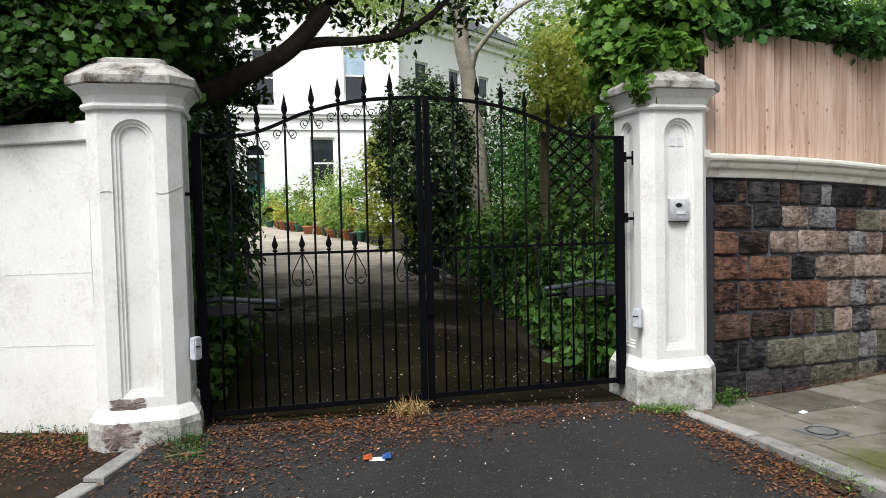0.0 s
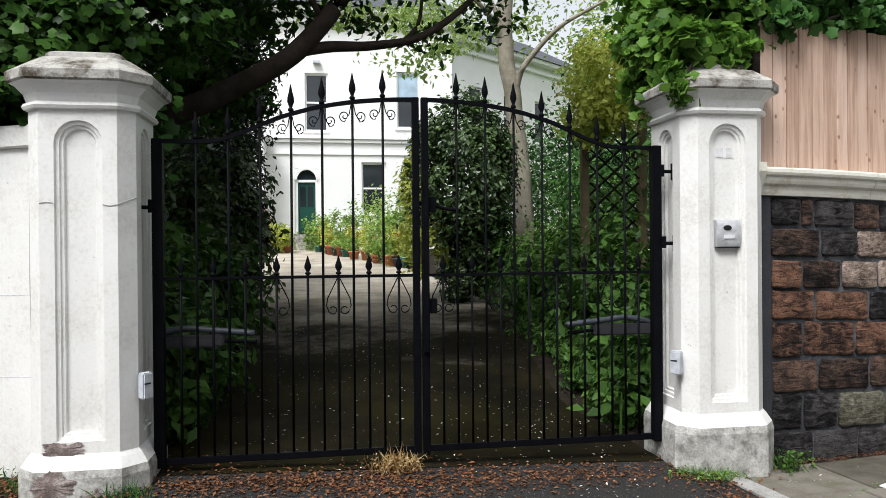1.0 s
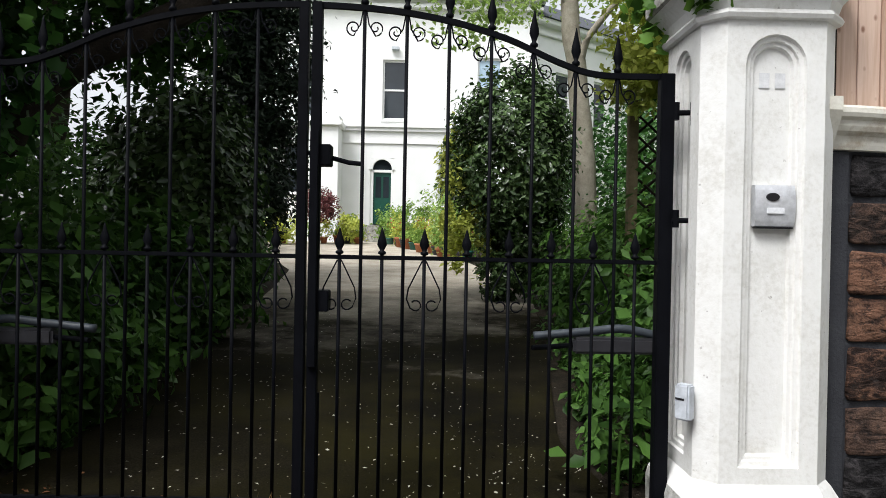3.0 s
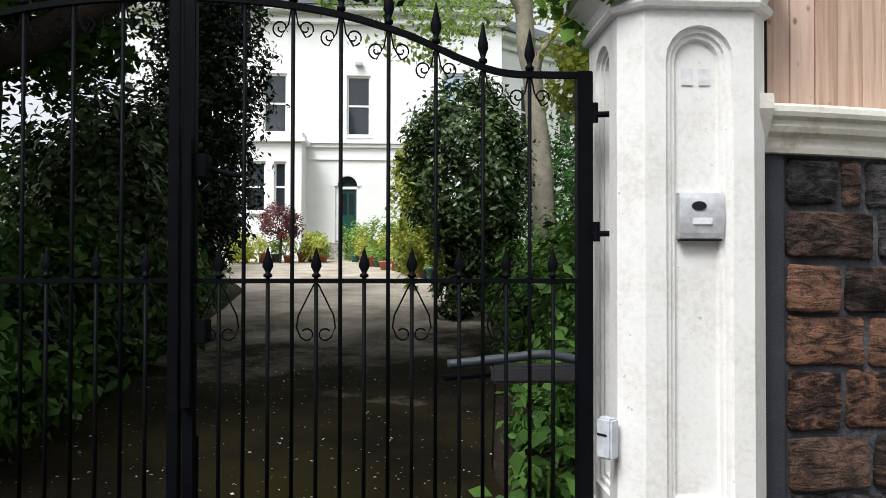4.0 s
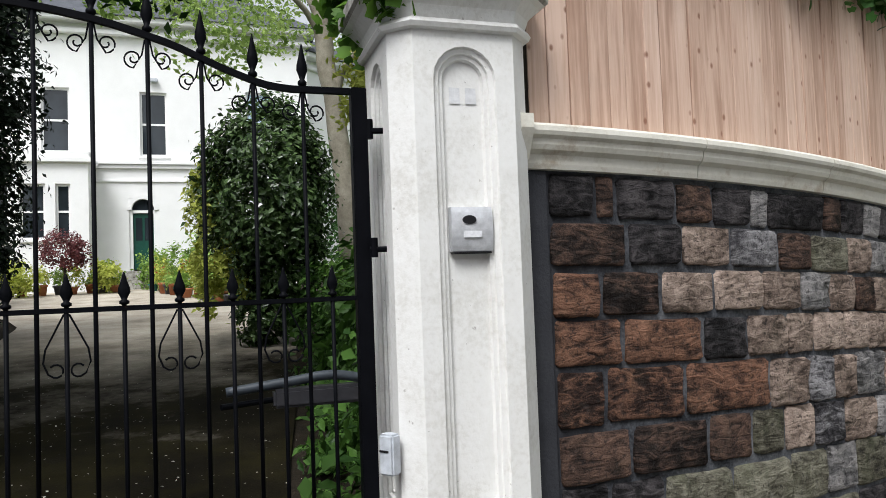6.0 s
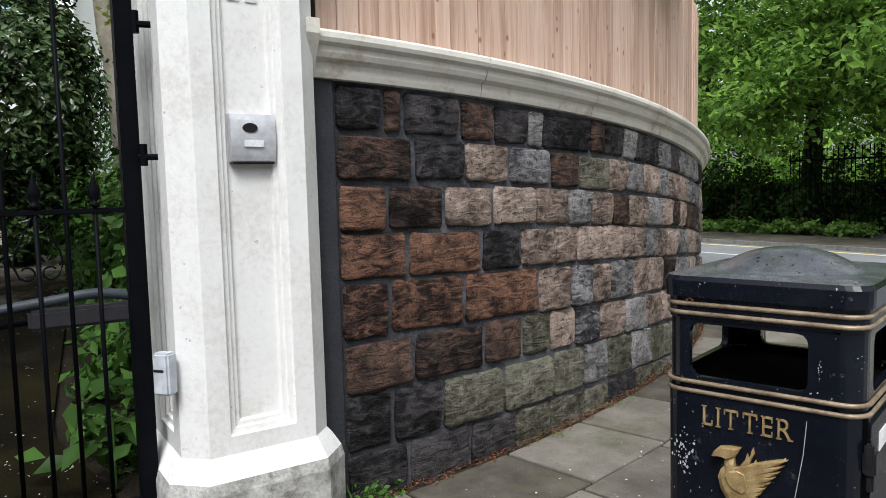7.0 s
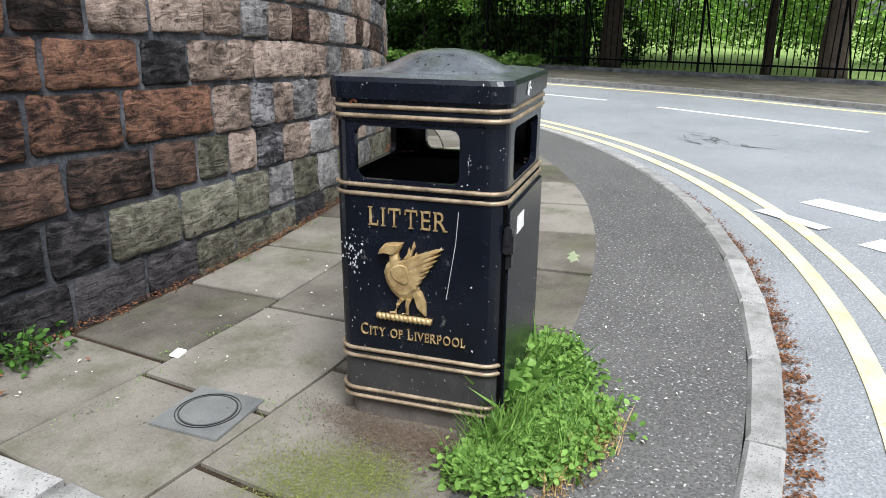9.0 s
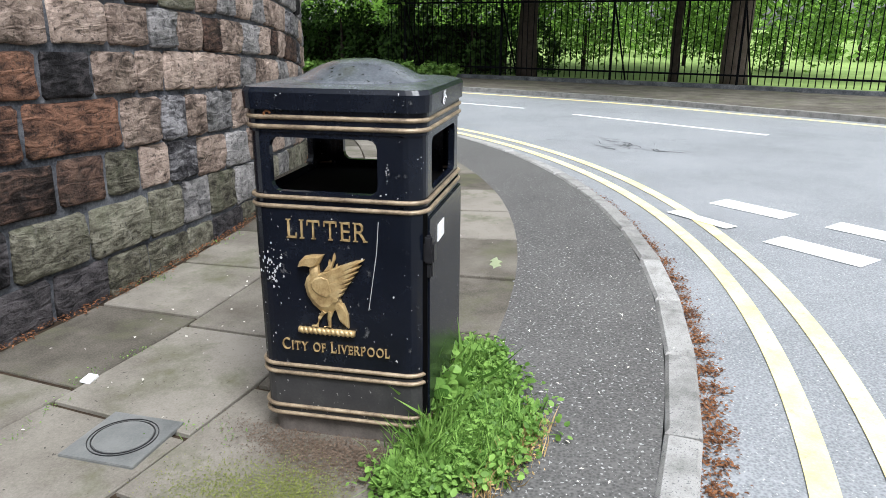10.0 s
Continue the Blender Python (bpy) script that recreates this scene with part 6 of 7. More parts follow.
hedge("dark_ivy", "dark ivy growth behind the white wall", [(-1.9, 6.4, 2.2, 0.8, 0.4, 0.9, 2600), (-2.9, 6.8, 2.2, 0.8, 0.4, 1.0, 2600), (-1.5, 6.5, 2.5, 0.4, 0.4, 0.5, 500)], 0.09, L_IVY, 80, LOBED, 0.2, 0.5)

# trellis behind the intercom pier
trellis = thing("trellis", "weathered lattice trellis between timber posts", "trellis", (0, 0, 0))
for x, y in ((3.12, 9.0), (3.84, 9.0)):
    part("post", boxes((x - 0.045, x + 0.045, y - 0.045, y + 0.045, 0.0, 3.0), bev=0.006), OLDPOST, trellis, "sun-bleached square post")
part("cap_rail", boxes((3.04, 3.92, 8.96, 9.04, 3.002, 3.06), bev=0.005), OLDPOST, trellis)
for k in range(-5, 14):
    for sg in (-1, 1):
        z0 = 0.25 + 0.2 * k
        x0, x1 = 3.17, 3.79
        za, zb = (z0, z0 + 0.55) if sg > 0 else (z0 + 0.55, z0)
        if min(za, zb) < 0.05 or max(za, zb) > 2.98:
            continue
        part("lath", tube([(x0, 8.98 + 0.012 * sg, za), (x1, 8.98 + 0.012 * sg, zb)], 0.015, 4), DARKWOOD, trellis)

# ---- across the road: park railings and trees ----
railing = thing("park_railing", "tall black iron park railing behind the footway", "railing", (0, 0, 0))
fence_line = curve_pts([(18.1, -8, 0), (18.1, -1, 0), (18.0, 1.25, 0), (18.3, 3.9, 0), (18.42, 7.6, 0), (18.5, 9.95, 0), (18.6, 12.5, 0)], 12)
FZ = GROUND
for z in (0.25, 1.75):
    part("rail", loft([[(p.x - 0.012, p.y, FZ + z), (p.x + 0.012, p.y, FZ + z), (p.x + 0.012, p.y, FZ + z + 0.04), (p.x - 0.012, p.y, FZ + z + 0.04)] for p in fence_line]), IRON, railing)
part("plinth_kerb", loft([[(p.x - 0.1, p.y, FZ - 0.1), (p.x + 0.1, p.y, FZ - 0.1), (p.x + 0.1, p.y, FZ + 0.08), (p.x - 0.1, p.y, FZ + 0.08)] for p in fence_line]), MORTAR, railing)
pts = []
acc = 0.0
for p, q in zip(fence_line, fence_line[1:]):
    L_ = (q - p).length
    while acc < L_:
        pts.append(p + (q - p) * (acc / L_))
        acc += 0.135
    acc -= L_
b = tube([(0, 0, 0.1), (0, 0, 1.98)], 0.011, 6)
tube_into(b, [(0, 0, 1.98), (0, 0, 2.0), (0, 0, 2.1)], [0.016, 0.018, 0.002], 6)
first = part("railing_bar", b, IRON, railing)
first.matrix_basis = pose(pts[0].x, pts[0].y, FZ)
for k, p in enumerate(pts[1:]):
    shared("railing_bar", first.data, pose(p.x, p.y, FZ, 0.6 * math.sin(k * 2.3), 0.6 * math.cos(k * 1.7), 0), railing)
for k in range(8, len(pts), 20):
    p = pts[k]
    part("stay", tube([(p.x, p.y, FZ + 1.75), (p.x + 0.5, p.y - 0.25, FZ)], 0.02, 6), IRON, railing)
    part("standard", boxes((p.x - 0.025, p.x + 0.025, p.y - 0.025, p.y + 0.025, FZ, FZ + 2.15), bev=0.003), IRON, railing)


def park_tree(x, y, r, h, spread, seed, low=2.3, leaf=None, n=9000, mat=None):
    rg = random.Random(seed)
    limbs = [([(x, y, -0.2), (x + 0.05, y, h * 0.25), (x + rg.uniform(-0.3, 0.3), y, h * 0.6), (x, y, h)], r, r * 0.3)]
    blobs = [(x, y, h * 0.85, spread * 0.8, spread * 0.8, h * 0.25, n // 2)]
    for k in range(6):
        a = k * 1.047 + rg.uniform(-0.3, 0.3)
        ex, ey = x + spread * 0.8 * math.cos(a), y + spread * 0.8 * math.sin(a)
        zz = low + rg.uniform(0.6, 2.4)
        limbs.append(([(x, y, h * 0.35 + 0.2 * k), (x + (ex - x) * 0.5, y + (ey - y) * 0.5, zz + 0.8), (ex, ey, zz)], r * 0.35, 0.03))
        blobs.append((ex, ey, zz, spread * 0.45, spread * 0.45, 0.8, n // 9))
        blobs.append((x + (ex - x) * 0.6, y + (ey - y) * 0.6, zz + 1.6, spread * 0.5, spread * 0.5, 0.9, n // 9))
    return limb_tree("park_tree", "broad green tree in the park", (0, 0, 0), limbs, mat or PARKBARK, blobs, 0.2, leaf or L_PARK, seed, OVAL, 0.2, 0.6)


for i, (x, y, r, h, sp, low, leaf) in enumerate(((18.95, 4.0, 0.3, 9, 4.2, 2.9, L_PARK), (18.9, 8.75, 0.27, 8, 3.6, 2.2, L_PARK), (20.5, 13.0, 0.3, 9, 4.4, 2.0, L_PARK), (21.0, 17.5, 0.35, 10, 4.6, 1.8, L_PARK), (18.6, 21.0, 0.3, 9, 4.6, 2.0, L_PARK), (19.2, 5.3, 0.12, 6, 2.4, 2.6, L_PARK), (38, 12, 0.3, 10, 6.0, 1.8, L_PARK), (14.5, 29, 0.3, 10, 5.0, 1.6, L_PARK))):
    # trunks from y 5 on take dark bark to paint in their shade
    park_tree(x, y, r, h, sp, 200 + i, low, leaf, 12000, PARKBARK if y < 5 else BARK)
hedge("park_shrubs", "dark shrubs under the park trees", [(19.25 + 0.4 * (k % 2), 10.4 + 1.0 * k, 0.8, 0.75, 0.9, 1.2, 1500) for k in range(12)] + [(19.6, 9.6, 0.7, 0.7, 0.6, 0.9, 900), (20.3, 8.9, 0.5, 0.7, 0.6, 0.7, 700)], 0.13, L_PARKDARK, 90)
hedge("park_shrubs", "light leafy shrubs behind the railings", [(20.6 + 1.3 * (k % 3), -6 + 1.15 * k, 0.8 + 0.3 * (k % 4), 0.9, 0.9, 0.9 + 0.25 * (k % 4), 1100) for k in range(14)], 0.1, L_PARK, 91)
hedge("park_shrubs", "pale bushes across the park grass", [(29 + 2.0 * (k % 3), -12 + 2.2 * k, 1.0, 1.7, 1.5, 1.3 + 0.4 * (k % 2), 900) for k in range(16)], 0.2, L_PARK, 94)
hedge("far_wood", "far green belt of park trees", [(48 + 3 * (k % 2), -26 + 5.5 * k, 4.0, 4.5, 3.6, 5.0, 2200) for k in range(14)], 0.55, L_PARK, 92)
hedge("ivy_bank", "low ivy bank along the far footway", [(18.35 + 0.1 * (k % 2), 10.6 + 0.7 * k, 0.0, 0.35, 0.4, 0.2, 450) for k in range(10)], 0.09, L_WEED, 93, LOBED, 0.25, 0.6)
pf = thing("park_fence", "dark timber fence behind the ivy bank", "fence")
for k in range(70):
    part("board", boxes((20.25, 20.3, 9.9 + 0.2 * k, 10.09 + 0.2 * k, -0.3, 1.05 + 0.03 * (k % 3))), DARKWOOD, pf)

# ---- small things on the ground ----
cover = thing("access_cover", "square iron cover with a round lid in a flag", "access cover", (3.12, 4.22, GROUND + 0.004), 12)
part("frame", boxes((-0.126, 0.126, -0.126, 0.126, -0.01, 0.003), bev=0.002), COVERIRON, cover)
for r0, r1 in ((0.089, 0.092), (0.1, 0.102)):
    b = loft([[(r * math.cos(a), r * math.sin(a), z) for a in (2 * math.pi * k / 40 for k in range(40))] for r, z in ((r0, 0.004), (r0, 0.0065), (r1, 0.0065), (r1, 0.004))], False)
    part("ring", b, BLACKPLASTIC, cover)
b = bmesh.new()
bmesh.ops.create_cone(b, segments=40, cap_ends=True, radius1=0.087, radius2=0.086, depth=0.004, matrix=pose(0, 0, 0.005))
part("round_lid", b, COVERIRON, cover, "round ribbed lid")


def scrap(name, label, x, y, z, pts, mat, rz=0):
    t = thing(name, label, "litter", (x, y, z), rz)
    b = bmesh.new()
    lo = [b.verts.new((px, py, 0.001)) for px, py in pts]
    hi = [b.verts.new((px * 0.97, py * 0.97, 0.005 + 0.012 * abs(noise.noise((px * 30, py * 30, 2))))) for px, py in pts]
    n = len(pts)
    b.faces.new(hi)
    for i in range(n):
        b.faces.new((lo[i], lo[(i + 1) % n], hi[(i + 1) % n], hi[i]))
    part("sheet", b, mat, t)
    return t


scrap("paper_scrap", "small white paper scrap on the flags", 3.33, 4.64, GROUND, [(-0.03, -0.02), (0.025, -0.022), (0.032, 0.018), (-0.02, 0.022)], PAPER, 20)
scrap("paper_scrap", "torn white scrap on the tarmac strip", 3.72, 3.12, GROUND, [(-0.02, -0.012), (0.02, -0.015), (0.024, 0.012), (-0.016, 0.016)], PAPER, 50)
scrap("fallen_leaf", "large pale green leaf on the flags", 5.2, 3.87, GROUND, [(-0.1, 0.004), (-0.06, -0.012), (-0.045, -0.035), (-0.015, -0.02), (0.02, -0.038), (0.04, -0.014), (0.09, -0.006), (0.06, 0.012), (0.03, 0.032), (0.008, 0.014), (-0.035, 0.03), (-0.05, 0.012)], L_PALE, 20)
wr = scrap("wrapper", "blue and white foil wrapper on the tarmac", 0.18, 4.42, apron_z(0.18, 4.42), [(-0.045, -0.02), (0.05, -0.026), (0.056, 0.022), (-0.03, 0.028)], PAPER, -8)
for x0, m in ((0.058, BLUEFOIL), (-0.055, ORANGEFOIL)):
    b = bmesh.new()
    vs = [b.verts.new(v) for v in ((x0 - 0.026, -0.03, 0.016), (x0 + 0.03, -0.022, 0.012), (x0 + 0.026, 0.024, 0.034), (x0 - 0.022, 0.03, 0.022))]
    b.faces.new(vs)
    bmesh.ops.solidify(b, geom=b.faces[:], thickness=0.002)
    part("foil", b, m, wr)
st = thing("stick", "short bare stick lying by the pier", "stick", (-0.92, 4.72, apron_z(-0.9, 4.7) + 0.008), 8)
part("wood", tube([(-0.11, 0, 0), (0, 0.006, 0.004), (0.11, -0.004, 0.002)], 0.008, 6), OLDPOST, st)


def litter_patch(name, label, spots, n, size, mat, seed, zf, shape=OVAL):
    rg = np.random.default_rng(seed)
    P = []
    for k in range(n):
        x, y, rx, ry = spots[rg.integers(0, len(spots))]
        px, py = x + rg.normal() * rx, y + rg.normal() * ry
        P.append((px, py, zf(px, py) + 0.006 + 0.006 * rg.random()))
    P = np.array(P)
    N = rg.normal(size=(n, 3)) * 0.3 + np.array([0, 0, 1])
    return tagged(new(name, leaves_mesh(name, P, N, size, shape, mat, rg, 0.6)), label, "litter", kind="stuff")


def pave_z(x, y):
    if x < -1.2:
        return -0.075
    if x < 2.55 and y > 5.22:
        return garden_z(x, y)
    return apron_z(x, y) if x < 2.55 else GROUND


litter_patch("leaf_litter", "brown fallen bud scales drifted before the gates", [(0.5, 5.0, 0.4, 0.13), (1.5, 5.0, 0.5, 0.1), (-0.7, 4.5, 0.25, 0.35), (-0.95, 3.9, 0.15, 0.4), (2.35, 4.3, 0.1, 0.45), (2.4, 3.5, 0.12, 0.4), (-0.3, 5.05, 0.4, 0.08), (0.3, 4.8, 0.5, 0.2)], 7500, 0.024, LEAFLITTER, 300, pave_z)
litter_patch("leaf_litter", "brown leaf litter by the white wall", [(-2.2, 5.5, 0.6, 0.14), (-1.6, 5.2, 0.3, 0.2), (-2.2, 4.9, 0.8, 0.3)], 3200, 0.025, LEAFLITTER, 301, pave_z)
litter_patch("petal_scatter", "pale fallen petals scattered over the tarmac", [(0.6, 4.2, 1.0, 0.7), (0.6, 6.5, 1.0, 1.2), (1.6, 5.9, 0.5, 0.6), (0.3, 8.5, 0.9, 1.6)], 520, 0.017, PETAL, 302, pave_z)
litter_patch("petal_scatter", "pale petals scattered over the footway", [(3.6, 4.5, 0.8, 0.4), (4.6, 4.6, 0.8, 0.4), (5.0, 3.3, 1.0, 0.35), (4.0, 3.0, 0.5, 0.2)], 230, 0.012, PETAL, 303, lambda x, y: GROUND)
wall_foot = [(*on_wall(0.7 + 0.06 * k, 0.03 + 0.025 * math.sin(k * 1.3)), 0.03, 0.02) for k in range(80)]
litter_patch("leaf_litter", "brown litter along the foot of the stone wall", wall_foot, 2600, 0.012, LEAFLITTER, 304, lambda x, y: GROUND)
gutter = [(*arc(KR + 0.155 + 0.03 * math.sin(k * 1.7), 0.05 + 0.009 * k + 0.004 * math.sin(k * 2.9), KX, KY), 0.035, 0.03) for k in range(85)]
litter_patch("leaf_litter", "rusty brown litter along the gutter", gutter, 9000, 0.014, LEAFLITTER, 305, lambda x, y: ROAD)


def weed(name, label, spots, n, height, seed, leaf, zf, leaf_size=0.04, many=2, shape=OVAL):
    rg = np.random.default_rng(seed)
    t = thing(name, label, "weeds", kind="stuff")
    P = []
    for k in range(n):
        x, y, rx, ry = spots[rg.integers(0, len(spots))]
        P.append((x + rg.normal() * rx, y + rg.normal() * ry))
    P = np.array([(x, y, zf(x, y)) for x, y in P])
    up = rg.normal(size=(n, 3)) * 0.45 + np.array([0, 0, 1])
    side = np.cross(up, rg.normal(size=(n, 3)))
    o = new("grass_blades", leaves_mesh("grass_blades", P, side, height, BLADE, leaf, rg, 0.6, up))
    o.parent = t
    m = n * many
    Q = P[rg.integers(0, n, m)] + rg.normal(size=(m, 3)) * np.array([0.02, 0.02, 0]) + np.array([0, 0, 1]) * (rg.uniform(0.05, 0.75, size=(m, 1)) * height)
    o = new("weed_leaves", leaves_mesh("weed_leaves", Q, rg.normal(size=(m, 3)) * 0.6 + np.array([0, 0, 1]), leaf_size, shape, leaf, rg))
    o.parent = t
    return t


weed("weed_clump", "rank green chickweed and grass round the bin", [(3.54, 3.33, 0.05, 0.05), (3.74, 3.31, 0.07, 0.06), (3.93, 3.4, 0.07, 0.06), (4.08, 3.5, 0.06, 0.05), (3.4, 3.3, 0.05, 0.05), (3.5, 3.2, 0.06, 0.04), (3.66, 3.2, 0.07, 0.04), (3.62, 3.38, 0.04, 0.03), (3.3, 3.33, 0.03, 0.04)], 2600, 0.075, 310, L_WEED, lambda x, y: GROUND, 0.021, 6, ROUND)
weed("grass_tuft", "fine grass tuft at the bin's corner", [(3.42, 3.36, 0.03, 0.03), (3.5, 3.36, 0.04, 0.02), (3.85, 3.5, 0.06, 0.03)], 420, 0.12, 321, L_WEED, lambda x, y: GROUND, 0.012, 1)
weed("nettle_tuft", "broad-leaved weed climbing the bin's side", [(3.58, 3.41, 0.02, 0.012), (3.68, 3.43, 0.03, 0.015), (3.86, 3.5, 0.05, 0.02)], 90, 0.2, 318, L_WEED, lambda x, y: GROUND, 0.04, 4, ROUND)
weed("dry_grass", "dry straw at the edge of the weeds", [(3.42, 3.14, 0.08, 0.02), (3.62, 3.1, 0.08, 0.02)], 160, 0.06, 311, L_STRAW, lambda x, y: GROUND, 0.01)
weed("weed_tuft", "small green weed at the foot of the wall", [(2.98, 5.02, 0.05, 0.03)], 16, 0.15, 312, L_FERN, lambda x, y: GROUND, 0.02, 16, ROUND)
weed("weed_tuft", "thin weeds in the joints of the flags", [(3.17, 4.59, 0.04, 0.02), (3.45, 4.68, 0.12, 0.012), (3.27, 4.02, 0.04, 0.05), (2.9, 4.52, 0.1, 0.015), (4.2, 5.24, 0.05, 0.02), (4.9, 5.45, 0.06, 0.03), (2.62, 4.9, 0.05, 0.06)], 170, 0.022, 313, L_WEED, lambda x, y: GROUND - 0.005, 0.009)
weed("weed_tuft", "straggling weeds at the crumbling pier", [(-0.98, 4.93, 0.08, 0.03), (-1.5, 5.2, 0.15, 0.05), (-1.9, 5.45, 0.3, 0.04), (-0.9, 4.75, 0.06, 0.1)], 260, 0.08, 314, L_IVY, pave_z, 0.018)
weed("weed_tuft", "dry weed under the meeting of the gates", [(0.52, 5.17, 0.06, 0.03)], 90, 0.12, 315, L_STRAW, pave_z, 0.025)
weed("weed_tuft", "green weeds at the foot of the intercom pier", [(2.3, 4.93, 0.08, 0.04), (2.45, 4.86, 0.06, 0.03), (2.6, 3.5, 0.06, 0.12)], 260, 0.06, 316, L_WEED, pave_z, 0.02)
DIRT = leaf_mat("brown_dirt", (0.05, 0.035, 0.026), (0.15, 0.11, 0.08), 0.9, 0.0)
litter_patch("dirt_crumbs", "trodden brown dirt before the bin", [(3.34, 3.72, 0.04, 0.12), (3.38, 3.5, 0.04, 0.09), (3.3, 3.6, 0.06, 0.12)], 9000, 0.006, DIRT, 319, lambda x, y: GROUND - 0.003)
MOSS = leaf_mat("green_moss", (0.07, 0.085, 0.02), (0.2, 0.22, 0.06), 0.9, 0.0)
litter_patch("moss", "yellow-green moss on the mossy flag", [(3.05, 3.75, 0.07, 0.1), (3.15, 3.6, 0.06, 0.08), (2.95, 3.6, 0.07, 0.1)], 14000, 0.0048, MOSS, 320, lambda x, y: GROUND - 0.003)

# ---- pieces: kerbs, flags, fence boards, stones ----
def prism(w, d, h, bev=0.006):
    b = boxes((-w / 2, w / 2, -d / 2, d / 2, -h, 0), bev=0)
    bmesh.ops.bevel(b, geom=[e for e in b.edges if e.verts[0].co.z > -1e-4 and e.verts[1].co.z > -1e-4], offset=bev, segments=1, affect="EDGES")
    return b


kerb = thing("kerb", "granite kerb stones round the bend", "kerb", kind="structure")
a = -0.015
kme = None
while a < 1.3:
    ln = 0.6
    da = ln / (KR + 0.065)
    x, y = arc(KR + 0.058, a + da / 2, KX, KY)
    if kme is None:
        o = part("kerb_stone", prism(ln - 0.02, 0.115, 0.2, 0.014), GRANITE, kerb)
        kme = o.data
    else:
        o = shared("kerb_stone", kme, Matrix(), kerb)
    o.matrix_basis = pose(x, y, GROUND + 0.002 + 0.005 * random.uniform(-1, 1), random.uniform(-1.5, 1.5), random.uniform(-0.5, 0.5), math.degrees(a + da / 2) + random.uniform(-0.7, 0.7))
    a += da
edging = thing("edging", "pale stone edging beside the crossing", "kerb", kind="structure")
for p, q in (((2.50, 4.95), (2.60, 4.22)), ((2.605, 4.2), (2.65, 3.45)), ((2.655, 3.43), (2.68, 2.72)), ((-1.17, 5.08), (-1.36, 4.43)), ((-1.365, 4.41), (-1.65, 3.62))):
    p, q = Vector(p), Vector(q)
    o = part("edging_stone", prism((q - p).length - 0.01, 0.115, 0.2, 0.008), GRANITE, edging)
    c = (p + q) / 2
    o.matrix_basis = pose(c.x, c.y, GROUND + 0.035 if p.x > 0 else -0.055, 0, -1.5 if p.x < 0 else 0, math.degrees(math.atan2(q.y - p.y, q.x - p.x)))

flags = flagbed


def flag_edge(a):
    """How far out from the wall the flags reach at an angle round its circle."""
    dx, dy = math.sin(a), -math.cos(a)
    ox, oy = WX - KX, WY - KY
    h = ox * dx + oy * dy
    return -h + math.sqrt(h * h - ox * ox - oy * oy + FLAG_R ** 2) - WR


rows = [(0.05, 0.545, 0.1, 0.0723), (0.558, 1.115, 0.0885, 0.0745), (1.128, 9.0, 0.058, 0.066)]
for o0, o1, a_first, da in rows:
    a = a_first - da
    while a < 0.85:
        g = 0.012 / WR
        a0, a1 = max(a, 0.0245 if o0 < 0.3 else 0.0315 if o0 < 1 else 0.0345) + g, a + da - g
        if a1 > a0 + 0.01:
            dz = 0.004 * random.uniform(-1, 1)
            b = bmesh.new()
            lo, hi, top = [], [], []
            cx, cy = arc(WR + (o0 + min(o1, 1.75)) / 2, (a0 + a1) / 2)
            am = (a0 + a1) / 2
            e0, em_, e1 = (min(o1, max(o0 + 0.02, flag_edge(q))) for q in (a0, am, a1))
            for k, (o, ang) in enumerate(((o0, a0), (e0, a0), (em_, am), (e1, a1), (o0, a1))):
                x, y = arc(WR + o, ang)
                lo.append(b.verts.new((x - cx, y - cy, -0.03)))
                hi.append(b.verts.new((x - cx, y - cy, -0.005)))
                top.append(b.verts.new(((x - cx) * 0.985, (y - cy) * 0.985, 0)))
            for r0, r1 in ((lo, hi), (hi, top)):
                for k in range(5):
                    b.faces.new((r0[k], r0[(k + 1) % 5], r1[(k + 1) % 5], r1[k]))
            b.faces.new(top)
            part("flag", b, FLAG, flags).matrix_basis = pose(cx, cy, GROUND + dz, random.uniform(-0.25, 0.25), random.uniform(-0.25, 0.25), 0)
        a += da

bmes = {}
for s, w in boards_at:
    x, y = on_wall(s, -0.035)
    if w not in bmes:
        b = boxes((-w / 2, w / 2, -0.009, 0.009, 0, 1), bev=0)
        bmesh.ops.bevel(b, geom=[e for e in b.edges if abs(e.verts[0].co.z - e.verts[1].co.z) > 0.5], offset=0.0028, segments=1, affect="EDGES")
        o = part("board", b, BOARD, fence)
        bmes[w] = o.data
    else:
        o = shared("board", bmes[w], Matrix(), fence)
    zb = 1.762 - fall(s)
    o.matrix_basis = pose(x, y + random.uniform(-0.006, 0.006), zb, random.uniform(-0.3, 0.3), random.uniform(-0.3, 0.3), math.degrees(s / WR)) @ Matrix.Diagonal((1, 1, 2.72 - 0.015 * s - zb + random.uniform(-0.012, 0.012), 1))

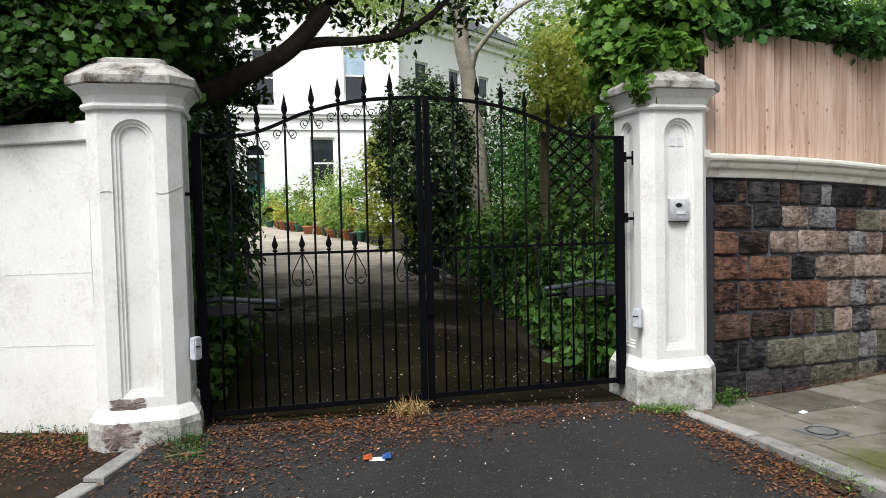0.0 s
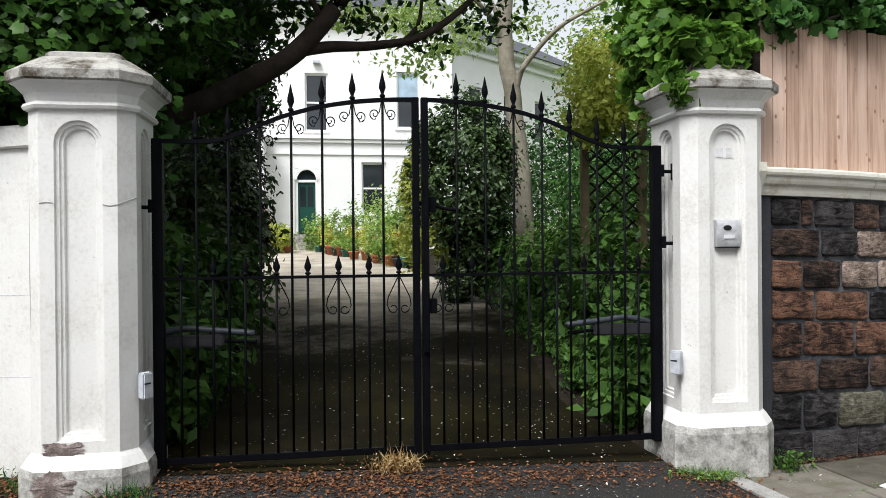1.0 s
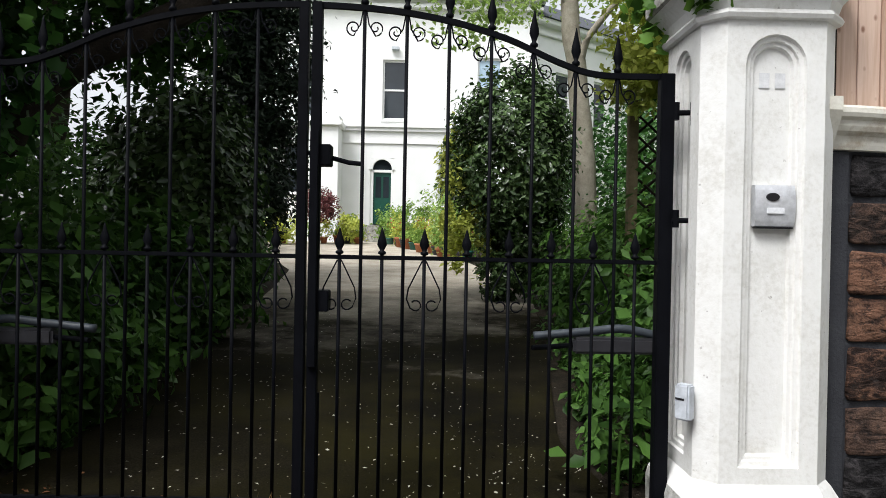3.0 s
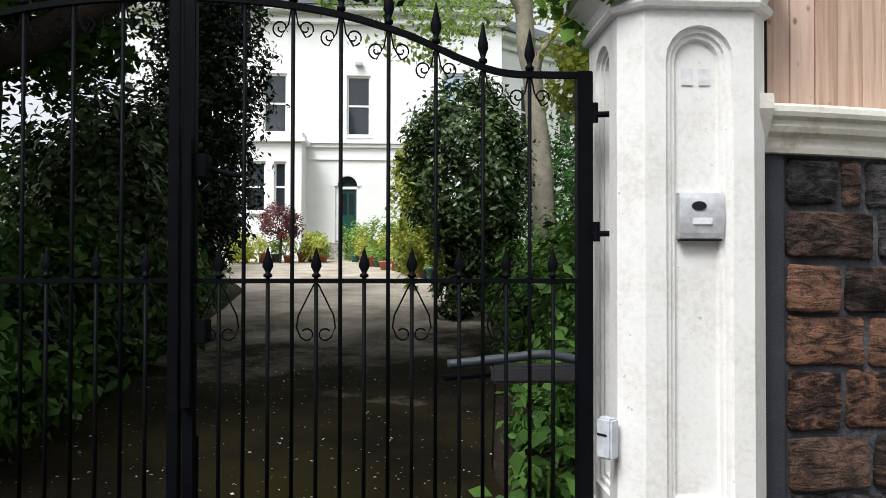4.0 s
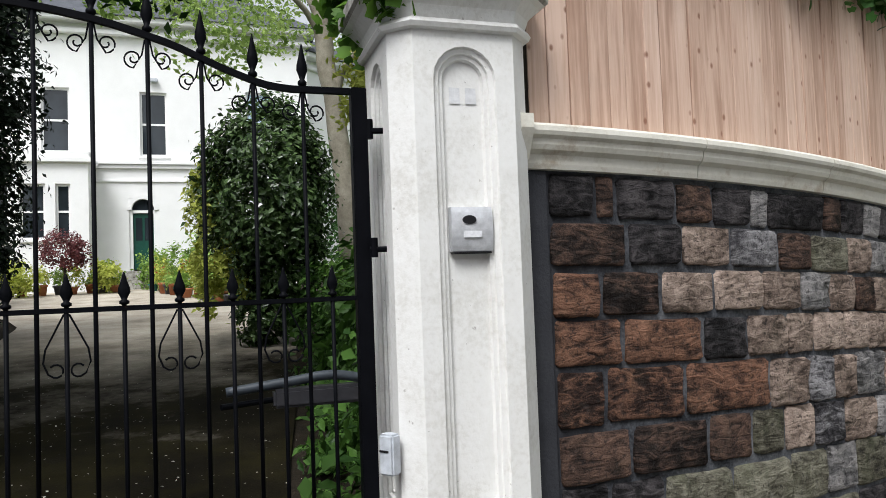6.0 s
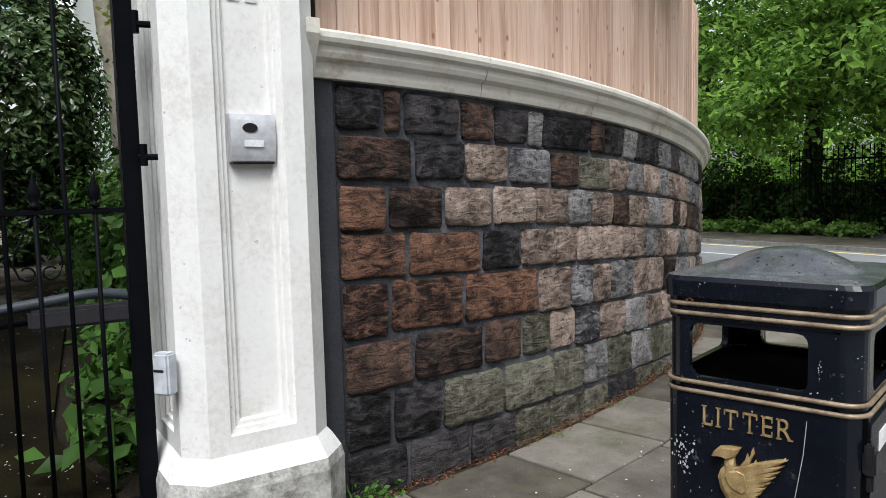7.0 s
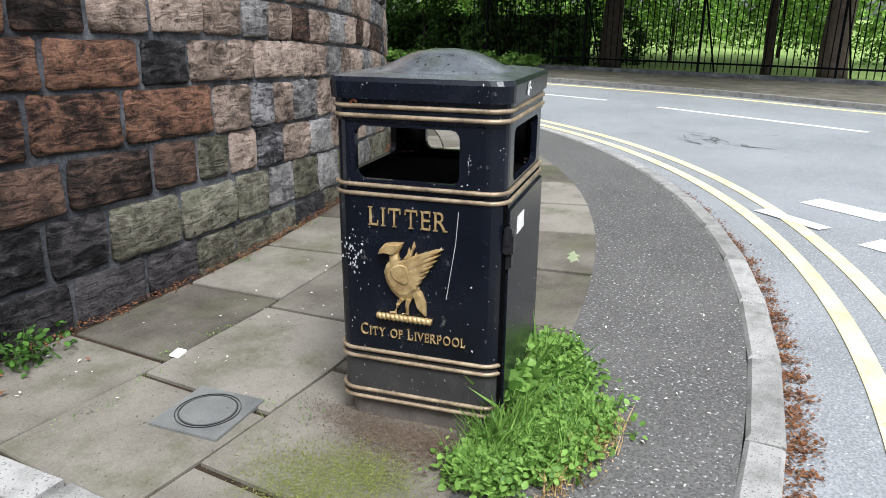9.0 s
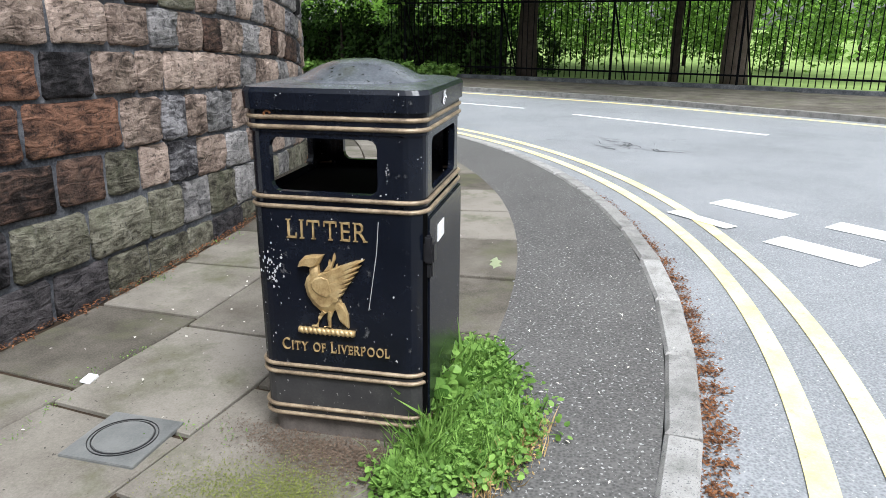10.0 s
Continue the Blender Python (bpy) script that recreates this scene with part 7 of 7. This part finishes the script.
# sandstone blocks in courses, larger beside the pier
def stone_mesh(seed):
    rg = random.Random(seed)
    b = bmesh.new()
    nx_, nz_ = 5, 4
    px_, pz_ = (0, 0.05, 0.33, 0.66, 0.95, 1), (0, 0.08, 0.5, 0.92, 1)
    g = [[b.verts.new((-0.5 + px_[i] + (rg.uniform(-0.02, 0.02) if 0 < i < nx_ else rg.uniform(-0.018, 0.018)), 0, -0.5 + pz_[j] + (rg.uniform(-0.02, 0.02) if 0 < j < nz_ else rg.uniform(-0.028, 0.028)))) for j in range(nz_ + 1)] for i in range(nx_ + 1)]
    for i in range(nx_ + 1):
        for j in range(nz_ + 1):
            edge_ = i in (0, nx_) or j in (0, nz_)
            corner = i in (0, nx_) and j in (0, nz_)
            v = g[i][j]
            v.co.y = 0.0 if edge_ else -0.75 + rg.uniform(-0.35, 0.35)
            if corner:
                v.co.x *= 0.955
                v.co.z *= 0.935
    for i in range(nx_):
        for j in range(nz_):
            b.faces.new((g[i][j], g[i + 1][j], g[i + 1][j + 1], g[i][j + 1]))
    rim = [g[i][0] for i in range(nx_ + 1)] + [g[nx_][j] for j in range(1, nz_ + 1)] + [g[i][nz_] for i in range(nx_ - 1, -1, -1)] + [g[0][j] for j in range(nz_ - 1, 0, -1)]
    back = [b.verts.new((v.co.x * 1.01, 2.2, v.co.z * 1.01)) for v in rim]
    n = len(rim)
    for i in range(n):
        b.faces.new((rim[i], rim[(i + 1) % n], back[(i + 1) % n], back[i]))
    for f in b.faces:
        f.smooth = True
    return b


stone_types = {}
for k in range(35):
    o = part("stone", stone_mesh(500 + k), STONES["OPBGKNM"[k % 7]], stone_wall)
    stone_types.setdefault("OPBGKNM"[k % 7], []).append(o.data)
    bpy.data.objects.remove(o)
# each course: lower and upper bed, widths of the stones from the pier on, and their kinds
COURSES = [
    (1.371, 1.566, (0.23, 0.105, 0.33, 0.225, 0.255, 0.125, 0.475, 0.17, 0.255, 0.18, 0.21), "KBKBKGKBKGK"),
    (1.172, 1.371, (0.39, 0.3, 0.31, 0.345, 0.275, 0.345, 0.25, 0.265, 0.265, 0.29), "BKPMBNPGPG"),
    (0.968, 1.172, (0.245, 0.315, 0.315, 0.335, 0.295, 0.25, 0.265, 0.215, 0.31, 0.32), "OBPPPGPBPG"),
    (0.759, 0.968, (0.345, 0.45, 0.285, 0.295, 0.225, 0.28, 0.275, 0.32, 0.28), "OOKPPPPPG"),
    (0.516, 0.759, (0.245, 0.43, 0.555, 0.295, 0.23, 0.225, 0.335, 0.275, 0.3), "OOOPMPGPP"),
    (0.292, 0.516, (0.365, 0.435, 0.285, 0.235, 0.24, 0.275, 0.345, 0.345, 0.33), "BBBNPMPGP"),
    (0.04, 0.292, (0.24, 0.285, 0.41, 0.415, 0.3, 0.29, 0.335, 0.37), "KKNNNGNG"),
    (-0.2, 0.04, (0.32, 0.37, 0.32, 0.3, 0.35, 0.28, 0.4), "KKKNNNK"),
]
rs = random.Random(12)
for z0, z1, widths, kinds in COURSES:
    s = 0.61
    k = 0
    while s < S1 - 0.1:
        w = widths[k] if k < len(widths) else rs.uniform(0.2, 0.36)
        code = kinds[k] if k < len(kinds) else rs.choice("GKGK" if z0 > 1.3 else "NNGN" if z0 < 0.2 else "PPGPGBM")
        x, y = on_wall(s + w / 2, -0.006)
        gap = 0.03 if s < 1.7 else 0.024
        jz = 0.006 * math.sin(s * 3.1 + z0 * 9)
        lean = -math.degrees(math.atan(0.018 + 0.018 * max(0.0, s - 0.55)))
        m = pose(x, y, (z0 + z1) / 2 + jz - fall(s + w / 2), 0, -lean + rs.uniform(-0.8, 0.8), math.degrees((s + w / 2) / WR)) @ Matrix.Diagonal((w - gap, rs.uniform(0.016, 0.03), z1 - z0 - gap * 0.8, 1))
        shared("stone", rs.choice(stone_types[code]), m, stone_wall)
        s += w
        k += 1
